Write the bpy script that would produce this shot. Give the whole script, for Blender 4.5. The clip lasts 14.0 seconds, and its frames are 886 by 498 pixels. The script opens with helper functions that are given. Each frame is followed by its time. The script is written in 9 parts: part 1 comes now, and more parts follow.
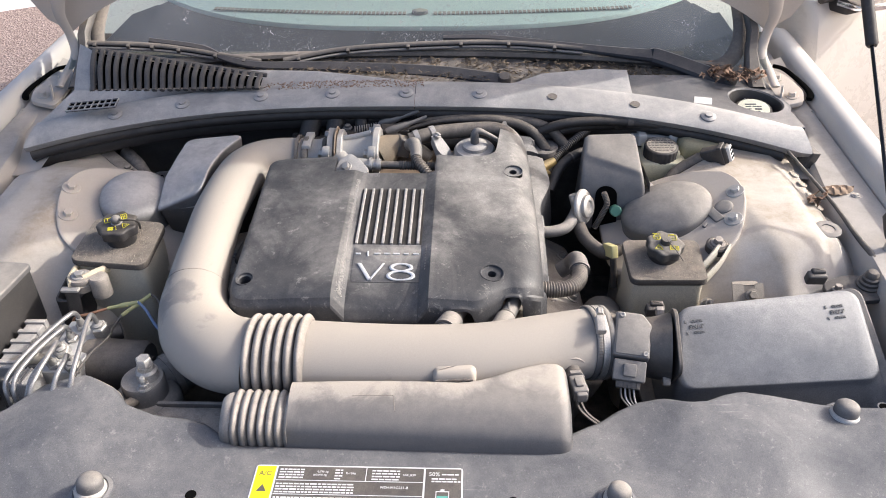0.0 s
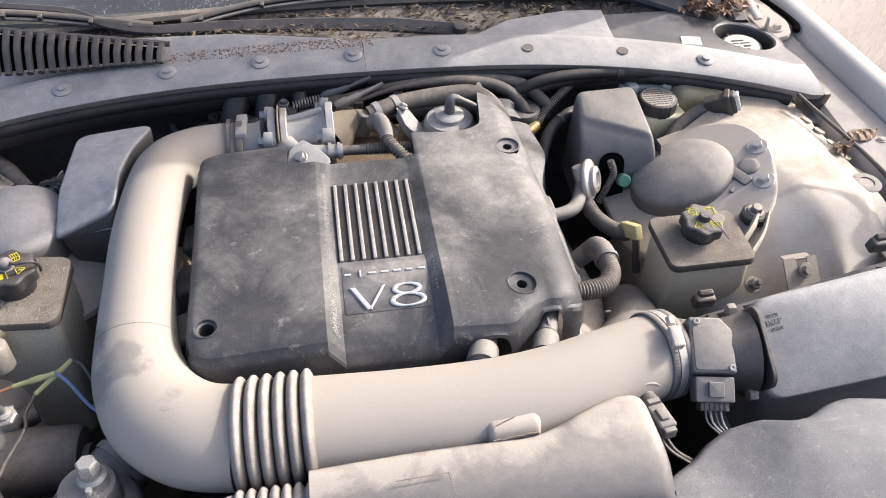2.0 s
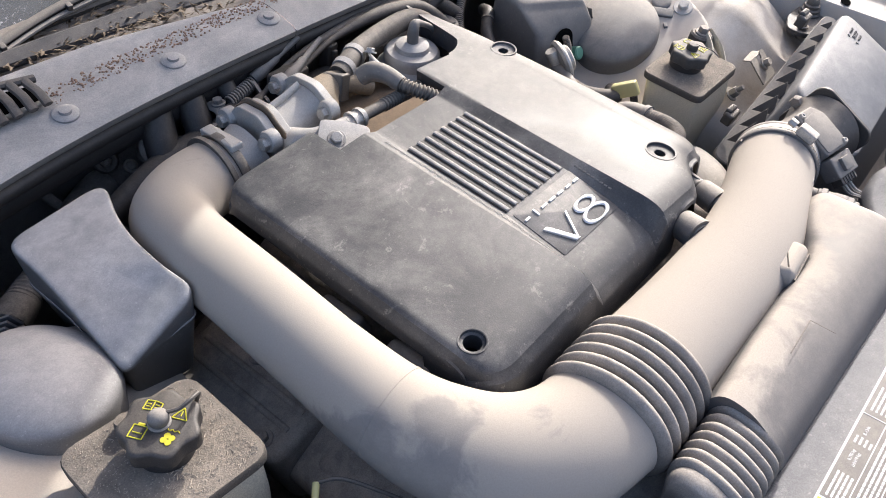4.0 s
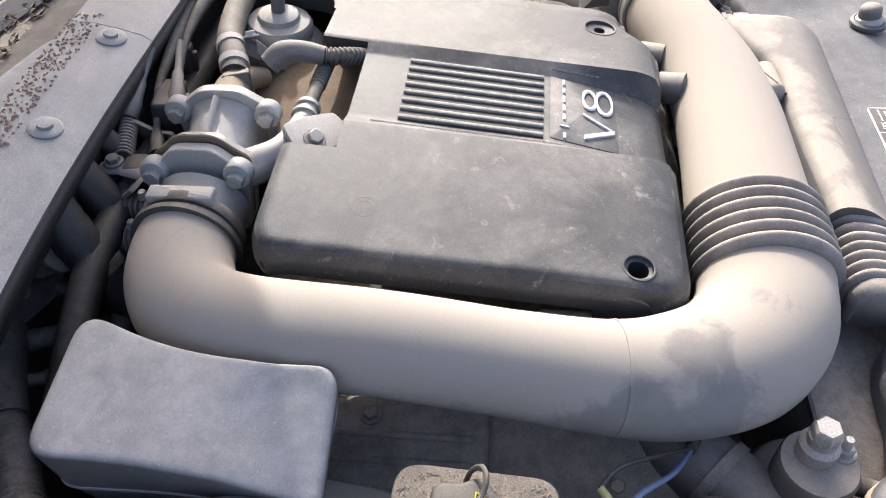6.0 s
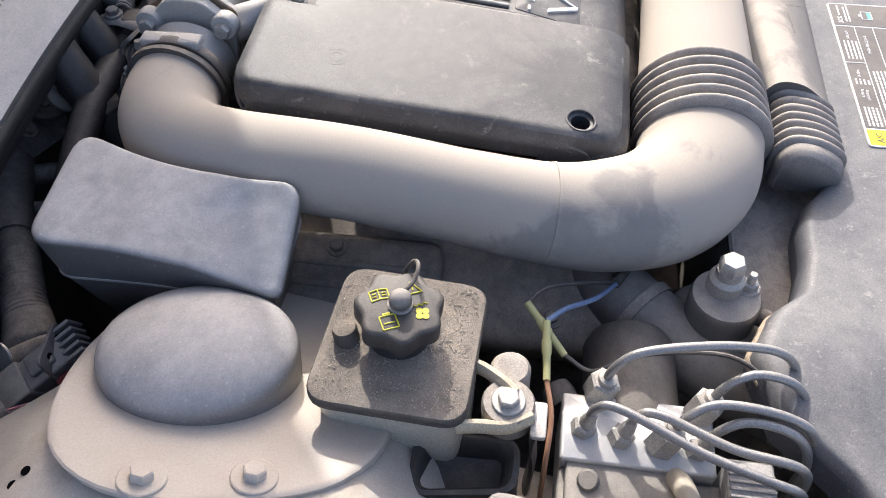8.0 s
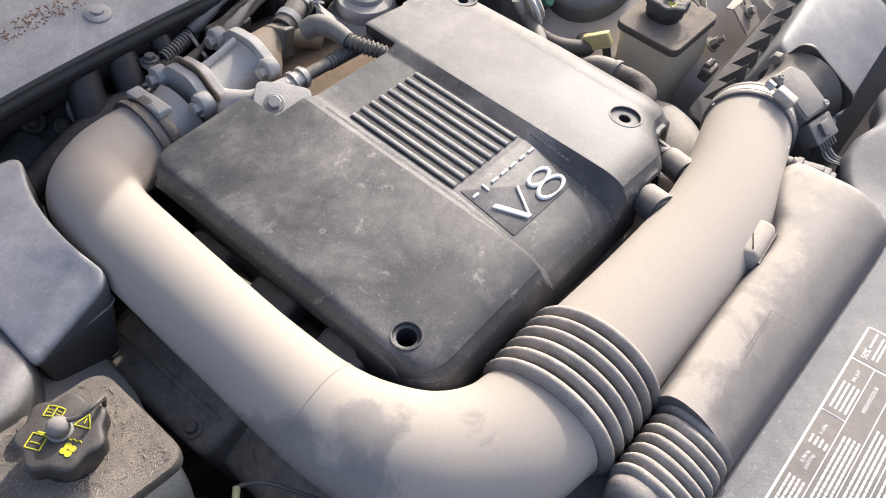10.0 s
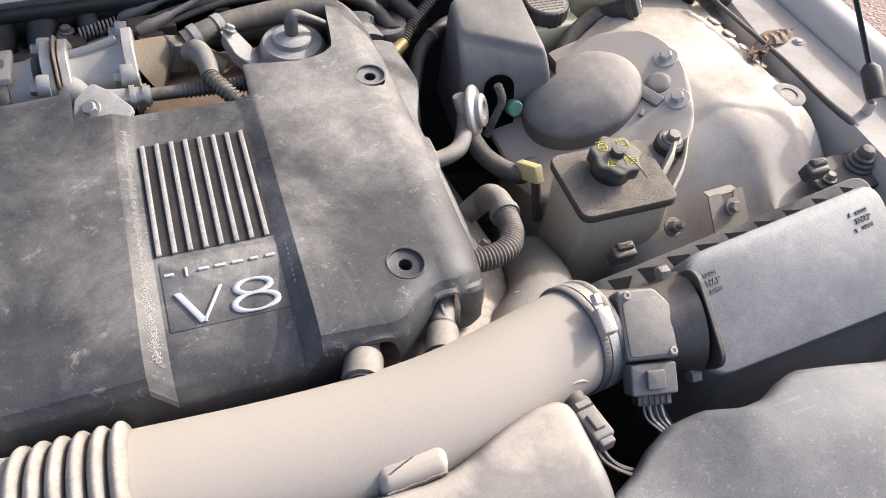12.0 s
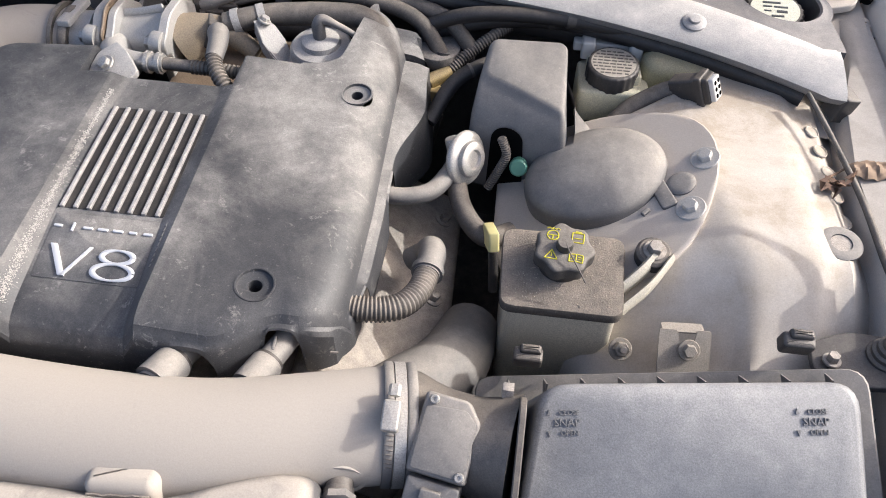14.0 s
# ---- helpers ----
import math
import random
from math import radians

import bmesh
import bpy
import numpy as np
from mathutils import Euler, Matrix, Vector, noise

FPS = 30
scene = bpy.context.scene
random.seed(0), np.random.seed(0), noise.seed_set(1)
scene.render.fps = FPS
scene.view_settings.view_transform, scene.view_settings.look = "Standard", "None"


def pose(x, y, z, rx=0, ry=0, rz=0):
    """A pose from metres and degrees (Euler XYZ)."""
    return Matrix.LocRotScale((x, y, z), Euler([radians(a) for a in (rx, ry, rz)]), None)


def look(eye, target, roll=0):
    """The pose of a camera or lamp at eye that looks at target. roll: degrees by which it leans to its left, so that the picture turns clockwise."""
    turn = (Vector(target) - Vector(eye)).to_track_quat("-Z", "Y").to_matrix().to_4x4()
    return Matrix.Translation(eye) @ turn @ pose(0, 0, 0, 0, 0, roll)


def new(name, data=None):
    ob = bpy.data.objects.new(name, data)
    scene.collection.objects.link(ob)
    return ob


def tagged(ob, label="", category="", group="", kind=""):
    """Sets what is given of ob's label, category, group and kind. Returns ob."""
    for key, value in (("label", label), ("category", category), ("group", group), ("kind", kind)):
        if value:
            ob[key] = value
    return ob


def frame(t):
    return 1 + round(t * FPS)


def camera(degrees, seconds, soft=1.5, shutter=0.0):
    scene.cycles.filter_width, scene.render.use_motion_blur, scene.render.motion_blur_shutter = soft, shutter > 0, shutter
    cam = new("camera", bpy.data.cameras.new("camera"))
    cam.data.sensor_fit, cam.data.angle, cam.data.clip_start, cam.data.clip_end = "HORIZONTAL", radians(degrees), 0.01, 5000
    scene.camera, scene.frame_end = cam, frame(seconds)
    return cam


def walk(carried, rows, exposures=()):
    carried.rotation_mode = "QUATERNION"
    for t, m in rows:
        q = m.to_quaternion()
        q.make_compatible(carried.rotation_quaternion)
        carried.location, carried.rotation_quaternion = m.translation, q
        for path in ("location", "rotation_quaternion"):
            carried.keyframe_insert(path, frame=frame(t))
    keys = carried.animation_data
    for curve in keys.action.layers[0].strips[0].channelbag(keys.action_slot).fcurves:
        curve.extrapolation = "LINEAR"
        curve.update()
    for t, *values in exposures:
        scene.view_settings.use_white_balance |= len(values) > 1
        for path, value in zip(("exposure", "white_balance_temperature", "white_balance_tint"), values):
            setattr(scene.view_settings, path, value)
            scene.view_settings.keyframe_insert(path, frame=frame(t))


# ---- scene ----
cam = camera(59.8, 14.0, soft=0.95)
PATH = [
    (0, (0.104, -1.127, 1.512), (0.029, 0.522, 0.383), -1.0),
    (0.5, (0.096, -1.051, 1.496), (0.03, 0.576, 0.335), -1.1),
    (1, (0.038, -0.961, 1.483), (0.026, 0.644, 0.289), -0.7),
    (1.5, (0.0, -0.884, 1.458), (0.095, 0.688, 0.226), -0.3),
    (2, (-0.083, -0.849, 1.442), (0.17, 0.684, 0.182), 0.2),
    (2.5, (-0.313, -0.82, 1.427), (0.156, 0.649, 0.154), 0.4),
    (3, (-0.423, -0.754, 1.406), (0.284, 0.603, 0.118), 0.6),
    (3.2, (-0.48, -0.691, 1.389), (0.324, 0.607, 0.097), 0.5),
    (5.3, (-0.699, -0.196, 1.298), (0.672, 0.219, -0.098), -3.0),
    (5.5, (-0.693, -0.161, 1.298), (0.685, 0.184, -0.109), -3.3),
    (6, (-0.72, -0.056, 1.286), (0.657, 0.145, -0.15), -3.6),
    (6.5, (-0.779, -0.047, 1.28), (0.57, 0.048, -0.193), -3.0),
    (7, (-0.824, -0.033, 1.273), (0.491, 0.012, -0.233), -1.9),
    (7.2, (-0.84, -0.035, 1.274), (0.458, 0.027, -0.246), -2.1),
    (9.3, (-0.72, -0.359, 1.311), (0.473, 0.307, -0.149), -1.2),
    (9.5, (-0.662, -0.383, 1.324), (0.497, 0.361, -0.126), -1.3),
    (10, (-0.543, -0.45, 1.334), (0.492, 0.446, -0.124), -0.3),
    (10.5, (-0.406, -0.573, 1.333), (0.512, 0.458, -0.114), 0.8),
    (11, (-0.282, -0.638, 1.338), (0.511, 0.502, -0.101), 1.9),
    (11.5, (-0.137, -0.631, 1.34), (0.539, 0.591, -0.091), 3.3),
    (12, (-0.029, -0.628, 1.344), (0.508, 0.658, -0.091), 4.4),
    (12.5, (0.131, -0.638, 1.346), (0.5, 0.687, -0.105), 4.6),
    (13, (0.296, -0.643, 1.352), (0.488, 0.711, -0.107), 3.8),
    (13.5, (0.361, -0.616, 1.347), (0.374, 0.748, -0.116), 2.5),
    (14, (0.368, -0.599, 1.352), (0.214, 0.774, -0.094), 1.6),
]
walk(cam, [(t, look(eye, target, roll)) for t, eye, target, roll in PATH], exposures=[(0.0, 1.09, 6380, 11), (3.0, 1.27, 6380, 11), (5.3, 1.32, 6430, 11), (6.0, 1.39, 6450, 11), (7.2, 1.46, 6450, 11), (9.5, 1.29, 6460, 11), (11.5, 1.13, 6410, 11), (13.0, 1.19, 6320, 11), (14.0, 1.07, 6290, 11)])
from mathutils.bvhtree import BVHTree

# ---- light ----
SUN_FROM = Vector((0.85, 0.24, 0.56)).normalized()
sun_data = bpy.data.lights.new("sun", "SUN")
sun_data.energy, sun_data.angle, sun_data.color = 1.86, radians(0.6), (1.0, 0.965, 0.91)
sun_ob = new("sun", sun_data)
sun_ob.matrix_basis = look(SUN_FROM * 20, (0, 0, 0))
world = bpy.data.worlds.new("daylight")
scene.world = world
world.use_nodes = True
wn, wl = world.node_tree.nodes, world.node_tree.links
sky = wn.new("ShaderNodeTexSky")
sky.sky_type, sky.sun_disc = "NISHITA", False
sky.sun_elevation = math.asin(SUN_FROM.z)
sky.sun_rotation = math.atan2(SUN_FROM.x, SUN_FROM.y)
sky.dust_density, sky.air_density = 5.0, 0.7
wl.new(sky.outputs["Color"], wn["Background"].inputs["Color"])
wn["Background"].inputs["Strength"].default_value = 0.15


# ---- materials ----
def nodes_of(name):
    m = bpy.data.materials.new(name)
    m.use_nodes = True
    t = m.node_tree
    return m, t.nodes, t.links, t.nodes["Principled BSDF"]


def math_node(n, l, op, a, b, clamp=False):
    k = n.new("ShaderNodeMath")
    k.operation, k.use_clamp = op, clamp
    for i, v in enumerate((a, b)):
        if isinstance(v, (int, float)):
            k.inputs[i].default_value = v
        else:
            l.new(v, k.inputs[i])
    return k.outputs[0]


def noise_node(n, l, coord, scale, detail=4.0, rough=0.6, dist=0.0):
    k = n.new("ShaderNodeTexNoise")
    k.inputs["Scale"].default_value = scale
    k.inputs["Detail"].default_value = detail
    k.inputs["Roughness"].default_value = rough
    k.inputs["Distortion"].default_value = dist
    l.new(coord, k.inputs["Vector"])
    return k.outputs["Fac"]


def ramp(n, l, fac, lo, hi):
    k = n.new("ShaderNodeMapRange")
    k.inputs["From Min"].default_value, k.inputs["From Max"].default_value = lo, hi
    l.new(fac, k.inputs["Value"])
    return k.outputs["Result"]


def mix_color(n, l, fac, a, b):
    k = n.new("ShaderNodeMix")
    k.data_type = "RGBA"
    if isinstance(fac, (int, float)):
        k.inputs[0].default_value = fac
    else:
        l.new(fac, k.inputs[0])
    for i, v in ((6, a), (7, b)):
        if isinstance(v, tuple):
            k.inputs[i].default_value = (*v, 1)
        else:
            l.new(v, k.inputs[i])
    return k.outputs[2]


DUST = (0.40, 0.345, 0.285)


def dusty(name, base, rough, dust=0.5, metal=0.0, patch=9.0, smear=0.5, grain=0.15, dust_color=DUST, lo=0.15, hi=0.95, speck=0.25, wlo=0.36, whi=0.64, scratch=0.0, spots=(), cloud=0.3, gritty=1.0, shine=0.5, rub=0.13):
    """Paint, plastic or metal under settled dust: thick on what faces up, thin on the sides, wiped in patches and scratched; spots are (x, y, z, radius) of rubbed places, with a negative radius of caked ones."""
    m, n, l, p = nodes_of(name)
    geo, tex = n.new("ShaderNodeNewGeometry"), n.new("ShaderNodeTexCoord")
    c = tex.outputs["Object"]
    up = n.new("ShaderNodeSeparateXYZ")
    l.new(geo.outputs["Normal"], up.inputs[0])
    facing = ramp(n, l, up.outputs["Z"], lo, hi)
    big = noise_node(n, l, c, patch, 6, 0.66, 0.7)
    for x, y, z, r in spots:
        d = n.new("ShaderNodeVectorMath")
        d.operation = "DISTANCE"
        l.new(c, d.inputs[0])
        d.inputs[1].default_value = (x, y, z)
        big = math_node(n, l, "SUBTRACT", big, math_node(n, l, "MULTIPLY", ramp(n, l, d.outputs["Value"], abs(r), abs(r) * 0.35), rub if r > 0 else -0.20))
    wiped = ramp(n, l, big, wlo, whi)
    mid = ramp(n, l, noise_node(n, l, c, patch * 3.7, 7, 0.74, 0.25), 0.34, 0.66)
    fine = noise_node(n, l, c, 70, 5, 0.7)
    grit = ramp(n, l, noise_node(n, l, c, 640, 3, 0.75), 0.32, 0.68)
    amount = math_node(n, l, "MULTIPLY", facing, math_node(n, l, "ADD", 1.0 - smear, math_node(n, l, "MULTIPLY", wiped, smear)))
    amount = math_node(n, l, "ADD", amount, 0.16)
    amount = math_node(n, l, "MULTIPLY", amount, math_node(n, l, "ADD", 1.0 - cloud, math_node(n, l, "MULTIPLY", mid, 2 * cloud)))
    amount = math_node(n, l, "MULTIPLY", amount, math_node(n, l, "ADD", 0.68, math_node(n, l, "MULTIPLY", fine, 0.64)))
    amount = math_node(n, l, "MULTIPLY", amount, dust, True)
    flecks = ramp(n, l, noise_node(n, l, c, 260, 2, 0.5), 0.66, 0.74)
    amount = math_node(n, l, "ADD", amount, math_node(n, l, "MULTIPLY", flecks, speck * dust), True)
    for turn, k in ((35, 1.0), (-55, 0.8)) if scratch else ():
        g = n.new("ShaderNodeMapping")
        g.inputs["Rotation"].default_value, g.inputs["Scale"].default_value = (0, 0, radians(turn)), (9, 170, 9)
        l.new(c, g.inputs["Vector"])
        lines = ramp(n, l, noise_node(n, l, g.outputs[0], 1.0, 2, 0.5, 0.4), 0.70, 0.78)
        where = ramp(n, l, noise_node(n, l, c, 13 + turn * 0.05, 3, 0.6), 0.50, 0.64)
        amount = math_node(n, l, "ADD", amount, math_node(n, l, "MULTIPLY", math_node(n, l, "MULTIPLY", lines, where), scratch * k), True)
    if scratch > 0.3:
        scuff = math_node(n, l, "MULTIPLY", ramp(n, l, noise_node(n, l, c, 62, 5, 0.72, 0.5), 0.60, 0.66), ramp(n, l, noise_node(n, l, c, 9, 3, 0.6), 0.42, 0.60))
        amount = math_node(n, l, "ADD", amount, math_node(n, l, "MULTIPLY", scuff, scratch * 0.7), True)
        blot = math_node(n, l, "MULTIPLY", ramp(n, l, noise_node(n, l, c, 27, 8, 0.7, 0.8), 0.62, 0.67), ramp(n, l, noise_node(n, l, c, 300, 3, 0.7), 0.40, 0.60))
        amount = math_node(n, l, "ADD", amount, math_node(n, l, "MULTIPLY", blot, scratch * 0.8), True)
    dc = mix_color(n, l, grit, tuple(v * (1 - 0.20 * gritty) for v in dust_color), tuple(min(1, v * (1 + 0.16 * gritty)) for v in dust_color))
    bc = mix_color(n, l, grit, tuple(v * (1 - 0.25 * gritty) for v in base), tuple(min(1, v * (1 + 0.3 * gritty)) for v in base))
    l.new(mix_color(n, l, amount, bc, dc), p.inputs["Base Color"])
    l.new(math_node(n, l, "ADD", rough, math_node(n, l, "MULTIPLY", amount, 0.92 - rough), True), p.inputs["Roughness"])
    p.inputs["Specular IOR Level"].default_value = shine
    if metal:
        l.new(math_node(n, l, "MULTIPLY", metal, math_node(n, l, "SUBTRACT", 1.0, amount)), p.inputs["Metallic"])
    b = n.new("ShaderNodeBump")
    b.inputs["Strength"].default_value, b.inputs["Distance"].default_value = grain, 0.001
    l.new(math_node(n, l, "ADD", grit, math_node(n, l, "MULTIPLY", fine, 1.5)), b.inputs["Height"])
    l.new(b.outputs["Normal"], p.inputs["Normal"])
    return m


def plain(name, base, rough=0.5, metal=0.0, vary=0.15, scale=60.0, bump=0.05):
    m, n, l, p = nodes_of(name)
    c = n.new("ShaderNodeTexCoord").outputs["Object"]
    f = noise_node(n, l, c, scale, 4)
    l.new(mix_color(n, l, f, tuple(v * (1 - vary) for v in base), tuple(min(1, v * (1 + vary)) for v in base)), p.inputs["Base Color"])
    p.inputs["Roughness"].default_value, p.inputs["Metallic"].default_value = rough, metal
    b = n.new("ShaderNodeBump")
    b.inputs["Strength"].default_value, b.inputs["Distance"].default_value = bump, 0.001
    l.new(f, b.inputs["Height"])
    l.new(b.outputs["Normal"], p.inputs["Normal"])
    return m


M_COVER = dusty("cover_plastic", (0.020, 0.023, 0.030), 0.46, 0.46, patch=6.0, smear=0.92, grain=0.12, speck=0.35, wlo=0.36, whi=0.66, dust_color=(0.44, 0.415, 0.38), scratch=0.42, cloud=0.36, shine=0.38, spots=((0.13, -0.13, 0.79, 0.12), (0.03, -0.20, 0.78, 0.10), (-0.17, -0.17, 0.785, 0.12), (0.15, 0.09, 0.81, -0.13), (0.20, 0.22, 0.82, -0.10), (0.215, 0.10, 0.80, -0.09), (-0.22, 0.02, 0.81, 0.07), (0.235, 0.15, 0.80, -0.05), (0.245, 0.04, 0.785, -0.05), (0.225, 0.26, 0.80, -0.06), (0.25, -0.05, 0.775, -0.04)))
M_PIPE = dusty("duct_plastic", (0.115, 0.120, 0.132), 0.45, 0.98, patch=13.0, smear=0.62, grain=0.08, lo=-0.85, hi=0.25, speck=0.0, wlo=0.22, whi=0.38, dust_color=(0.400, 0.360, 0.312), cloud=0.12, gritty=0.25, shine=0.3, spots=((-0.392, -0.105, 0.750, 0.050), (-0.394, -0.150, 0.748, 0.055), (-0.388, -0.190, 0.752, 0.050), (-0.370, -0.228, 0.768, 0.040), (-0.374, -0.150, 0.775, 0.030), (-0.330, -0.205, 0.797, 0.040), (-0.350, -0.185, 0.790, 0.030), (-0.290, -0.262, 0.790, 0.035), (-0.345, -0.02, 0.806, 0.020), (-0.05, -0.25, 0.82, 0.03)), rub=0.25)
M_LID = dusty("lid_plastic", (0.085, 0.092, 0.105), 0.34, 0.55, patch=6.0, smear=0.5, grain=0.12, speck=0.15, cloud=0.22, scratch=0.16, dust_color=(0.53, 0.51, 0.48), shine=0.6)
M_SNORKEL = dusty("snorkel_plastic", (0.052, 0.056, 0.066), 0.40, 0.96, patch=9.0, smear=0.62, grain=0.08, lo=0.50, hi=0.93, speck=0.05, wlo=0.33, whi=0.52, cloud=0.12, gritty=0.5, dust_color=(0.415, 0.372, 0.322), spots=((-0.10, -0.425, 0.750, 0.058), (-0.04, -0.425, 0.752, 0.060), (0.02, -0.424, 0.754, 0.062), (0.08, -0.420, 0.756, 0.066), (0.14, -0.416, 0.757, 0.068), (0.20, -0.412, 0.757, 0.062)), scratch=0.12, shine=0.5, rub=0.30)
M_BLACK = dusty("black_plastic", (0.02, 0.021, 0.024), 0.4, 0.40, patch=6.0, smear=0.5, grain=0.15)
M_SHIELD = dusty("shield_plastic", (0.058, 0.063, 0.076), 0.52, 0.28, patch=7.0, smear=0.7, grain=0.12, cloud=0.3, scratch=0.34, speck=0.9, shine=0.45, dust_color=(0.45, 0.43, 0.40))
M_GREY = dusty("grey_plastic", (0.075, 0.077, 0.083), 0.44, 0.72, patch=5.0, smear=0.5, grain=0.1, cloud=0.3, gritty=0.6, dust_color=(0.41, 0.37, 0.32), scratch=0.05)
M_BELLOWS = dusty("bellows_rubber", (0.030, 0.030, 0.034), 0.40, 0.92, patch=14.0, smear=0.45, lo=-0.25, hi=0.75, grain=0.08, cloud=0.15, speck=0.1, dust_color=(0.43, 0.385, 0.335))
M_BOX = dusty("box_plastic", (0.045, 0.046, 0.050), 0.36, 0.98, patch=7.0, smear=0.40, grain=0.08, cloud=0.16, gritty=0.5, wlo=0.35, whi=0.92, dust_color=(0.56, 0.535, 0.51), spots=((-0.455, 0.125, 0.818, 0.055), (-0.475, 0.20, 0.812, 0.04), (-0.415, 0.10, 0.82, 0.035)))
M_DOME = dusty("dome_plastic", (0.12, 0.117, 0.115), 0.46, 0.90, patch=7.0, smear=0.4, grain=0.08, cloud=0.16, gritty=0.6, dust_color=(0.52, 0.49, 0.46), speck=0.4)
M_LOOM = dusty("dusty_tape", (0.035, 0.034, 0.034), 0.65, 0.80, patch=16.0, smear=0.5, lo=-0.3, dust_color=(0.32, 0.285, 0.25), cloud=0.4)
M_RUBBER = dusty("rubber", (0.018, 0.018, 0.019), 0.6, 0.45, patch=12.0, smear=0.5, lo=-0.2)
M_HOSE = dusty("hose_rubber", (0.022, 0.022, 0.023), 0.50, 0.48, patch=14.0, smear=0.4, lo=-0.3, hi=0.8)
M_DEEP = dusty("deep_black", (0.026, 0.026, 0.027), 0.6, 0.70, patch=8.0, lo=-0.3, dust_color=(0.30, 0.26, 0.22), cloud=0.5, speck=0.6)
M_PAD = dusty("firewall_pad", (0.070, 0.070, 0.074), 0.55, 0.60, patch=9.0, smear=0.5, lo=-0.6, hi=0.8, dust_color=(0.30, 0.275, 0.25), cloud=0.5, speck=0.4, grain=0.3)
M_PAINT = dusty("body_paint_inner", (0.53, 0.48, 0.415), 0.40, 0.60, patch=5.0, smear=0.6, grain=0.04, dust_color=(0.50, 0.43, 0.36), speck=0.1, cloud=0.35, gritty=0.4)
M_APRON = dusty("apron_paint", (0.57, 0.52, 0.455), 0.40, 0.75, patch=5.0, smear=0.7, grain=0.04, wlo=0.45, whi=0.60, dust_color=(0.42, 0.355, 0.28), speck=0.3, cloud=0.6, gritty=0.5, lo=0.3, hi=1.0)
M_BODY = dusty("body_paint", (0.65, 0.61, 0.55), 0.24, 0.32, patch=4.0, smear=0.6, grain=0.02, dust_color=(0.54, 0.48, 0.41), speck=0.1, gritty=0.3)
M_ALU = dusty("cast_aluminium", (0.46, 0.45, 0.43), 0.40, 0.55, metal=0.35, patch=14.0, smear=0.6, grain=0.12, gritty=0.6, cloud=0.45, dust_color=(0.47, 0.43, 0.38))
M_STEEL = dusty("zinc_steel", (0.46, 0.45, 0.43), 0.42, 0.45, metal=0.7, patch=20.0, smear=0.6, grain=0.1)
M_LINE = dusty("brake_line_steel", (0.30, 0.30, 0.30), 0.30, 0.30, metal=0.6, patch=20.0, smear=0.6, grain=0.05)
M_IRON = dusty("dark_metal", (0.13, 0.12, 0.11), 0.5, 0.92, metal=0.3, patch=14.0, smear=0.5, grain=0.3, lo=-0.2, dust_color=(0.47, 0.415, 0.355))
M_TANK = dusty("tank_plastic", (0.52, 0.49, 0.40), 0.45, 0.5, patch=8.0, smear=0.6, grain=0.05, dust_color=(0.42, 0.38, 0.32))
M_COWL = dusty("cowl_plastic", (0.16, 0.163, 0.172), 0.30, 0.78, patch=6.0, smear=0.6, grain=0.12, cloud=0.28, dust_color=(0.56, 0.53, 0.49), scratch=0.08, shine=0.85)
M_SHOULDER = dusty("shoulder_plastic", (0.060, 0.063, 0.072), 0.34, 0.36, patch=6.0, smear=0.7, grain=0.12, cloud=0.35, dust_color=(0.46, 0.42, 0.38), scratch=0.08)
M_FLANGE = dusty("flange_paint", (0.50, 0.46, 0.41), 0.42, 0.70, patch=6.0, smear=0.6, grain=0.05, dust_color=(0.40, 0.36, 0.315), speck=0.3, cloud=0.5, gritty=0.5)
M_VALVE = dusty("pale_valve_plastic", (0.26, 0.255, 0.25), 0.42, 0.8, patch=14.0, smear=0.4, grain=0.1, dust_color=(0.52, 0.49, 0.45))
M_BAR = dusty("rib_plastic", (0.10, 0.10, 0.105), 0.30, 0.80, patch=30.0, smear=0.3, grain=0.2, lo=-0.2, hi=0.9, dust_color=(0.53, 0.50, 0.46))
M_LETTER = plain("satin_chrome_paint", (0.72, 0.72, 0.72), 0.35, 0.3)
M_YELLOW = plain("yellow_print", (0.62, 0.56, 0.04), 0.55)
M_YELLOW2 = plain("yellow_label", (0.80, 0.68, 0.02), 0.45)
M_WHITE = plain("white_print", (0.75, 0.75, 0.75), 0.5)
M_BLACKLABEL = dusty("black_label", (0.03, 0.03, 0.033), 0.35, 0.25, patch=12.0)
M_LIDDARK = dusty("rubber_lid", (0.05, 0.045, 0.040), 0.85, 0.55, patch=10.0, smear=0.35, grain=0.45, dust_color=(0.36, 0.305, 0.245), speck=0.6, cloud=0.35)
M_CAPDUST = dusty("cap_dusty", (0.020, 0.020, 0.021), 0.55, 0.50, patch=14.0, smear=0.5, dust_color=(0.36, 0.32, 0.27))
M_CAP = dusty("cap_black", (0.016, 0.016, 0.018), 0.5, 0.22, patch=20.0)


# ---- shapes ----
def V(*a):
    return Vector(a)


def finish(name, bm, mat, sharp=40.0):
    me = bpy.data.meshes.new(name)
    bmesh.ops.recalc_face_normals(bm, faces=bm.faces)
    bm.to_mesh(me)
    bm.free()
    for f in me.polygons:
        f.use_smooth = True
    me.set_sharp_from_angle(angle=radians(sharp))
    for k in mat if isinstance(mat, (list, tuple)) else (mat,):
        me.materials.append(k)
    return me


def thing(name, at, label, category, group="", kind=""):
    ob = new(name)
    ob.empty_display_size = 0.02
    ob.location = at
    return tagged(ob, label, category, group, kind)


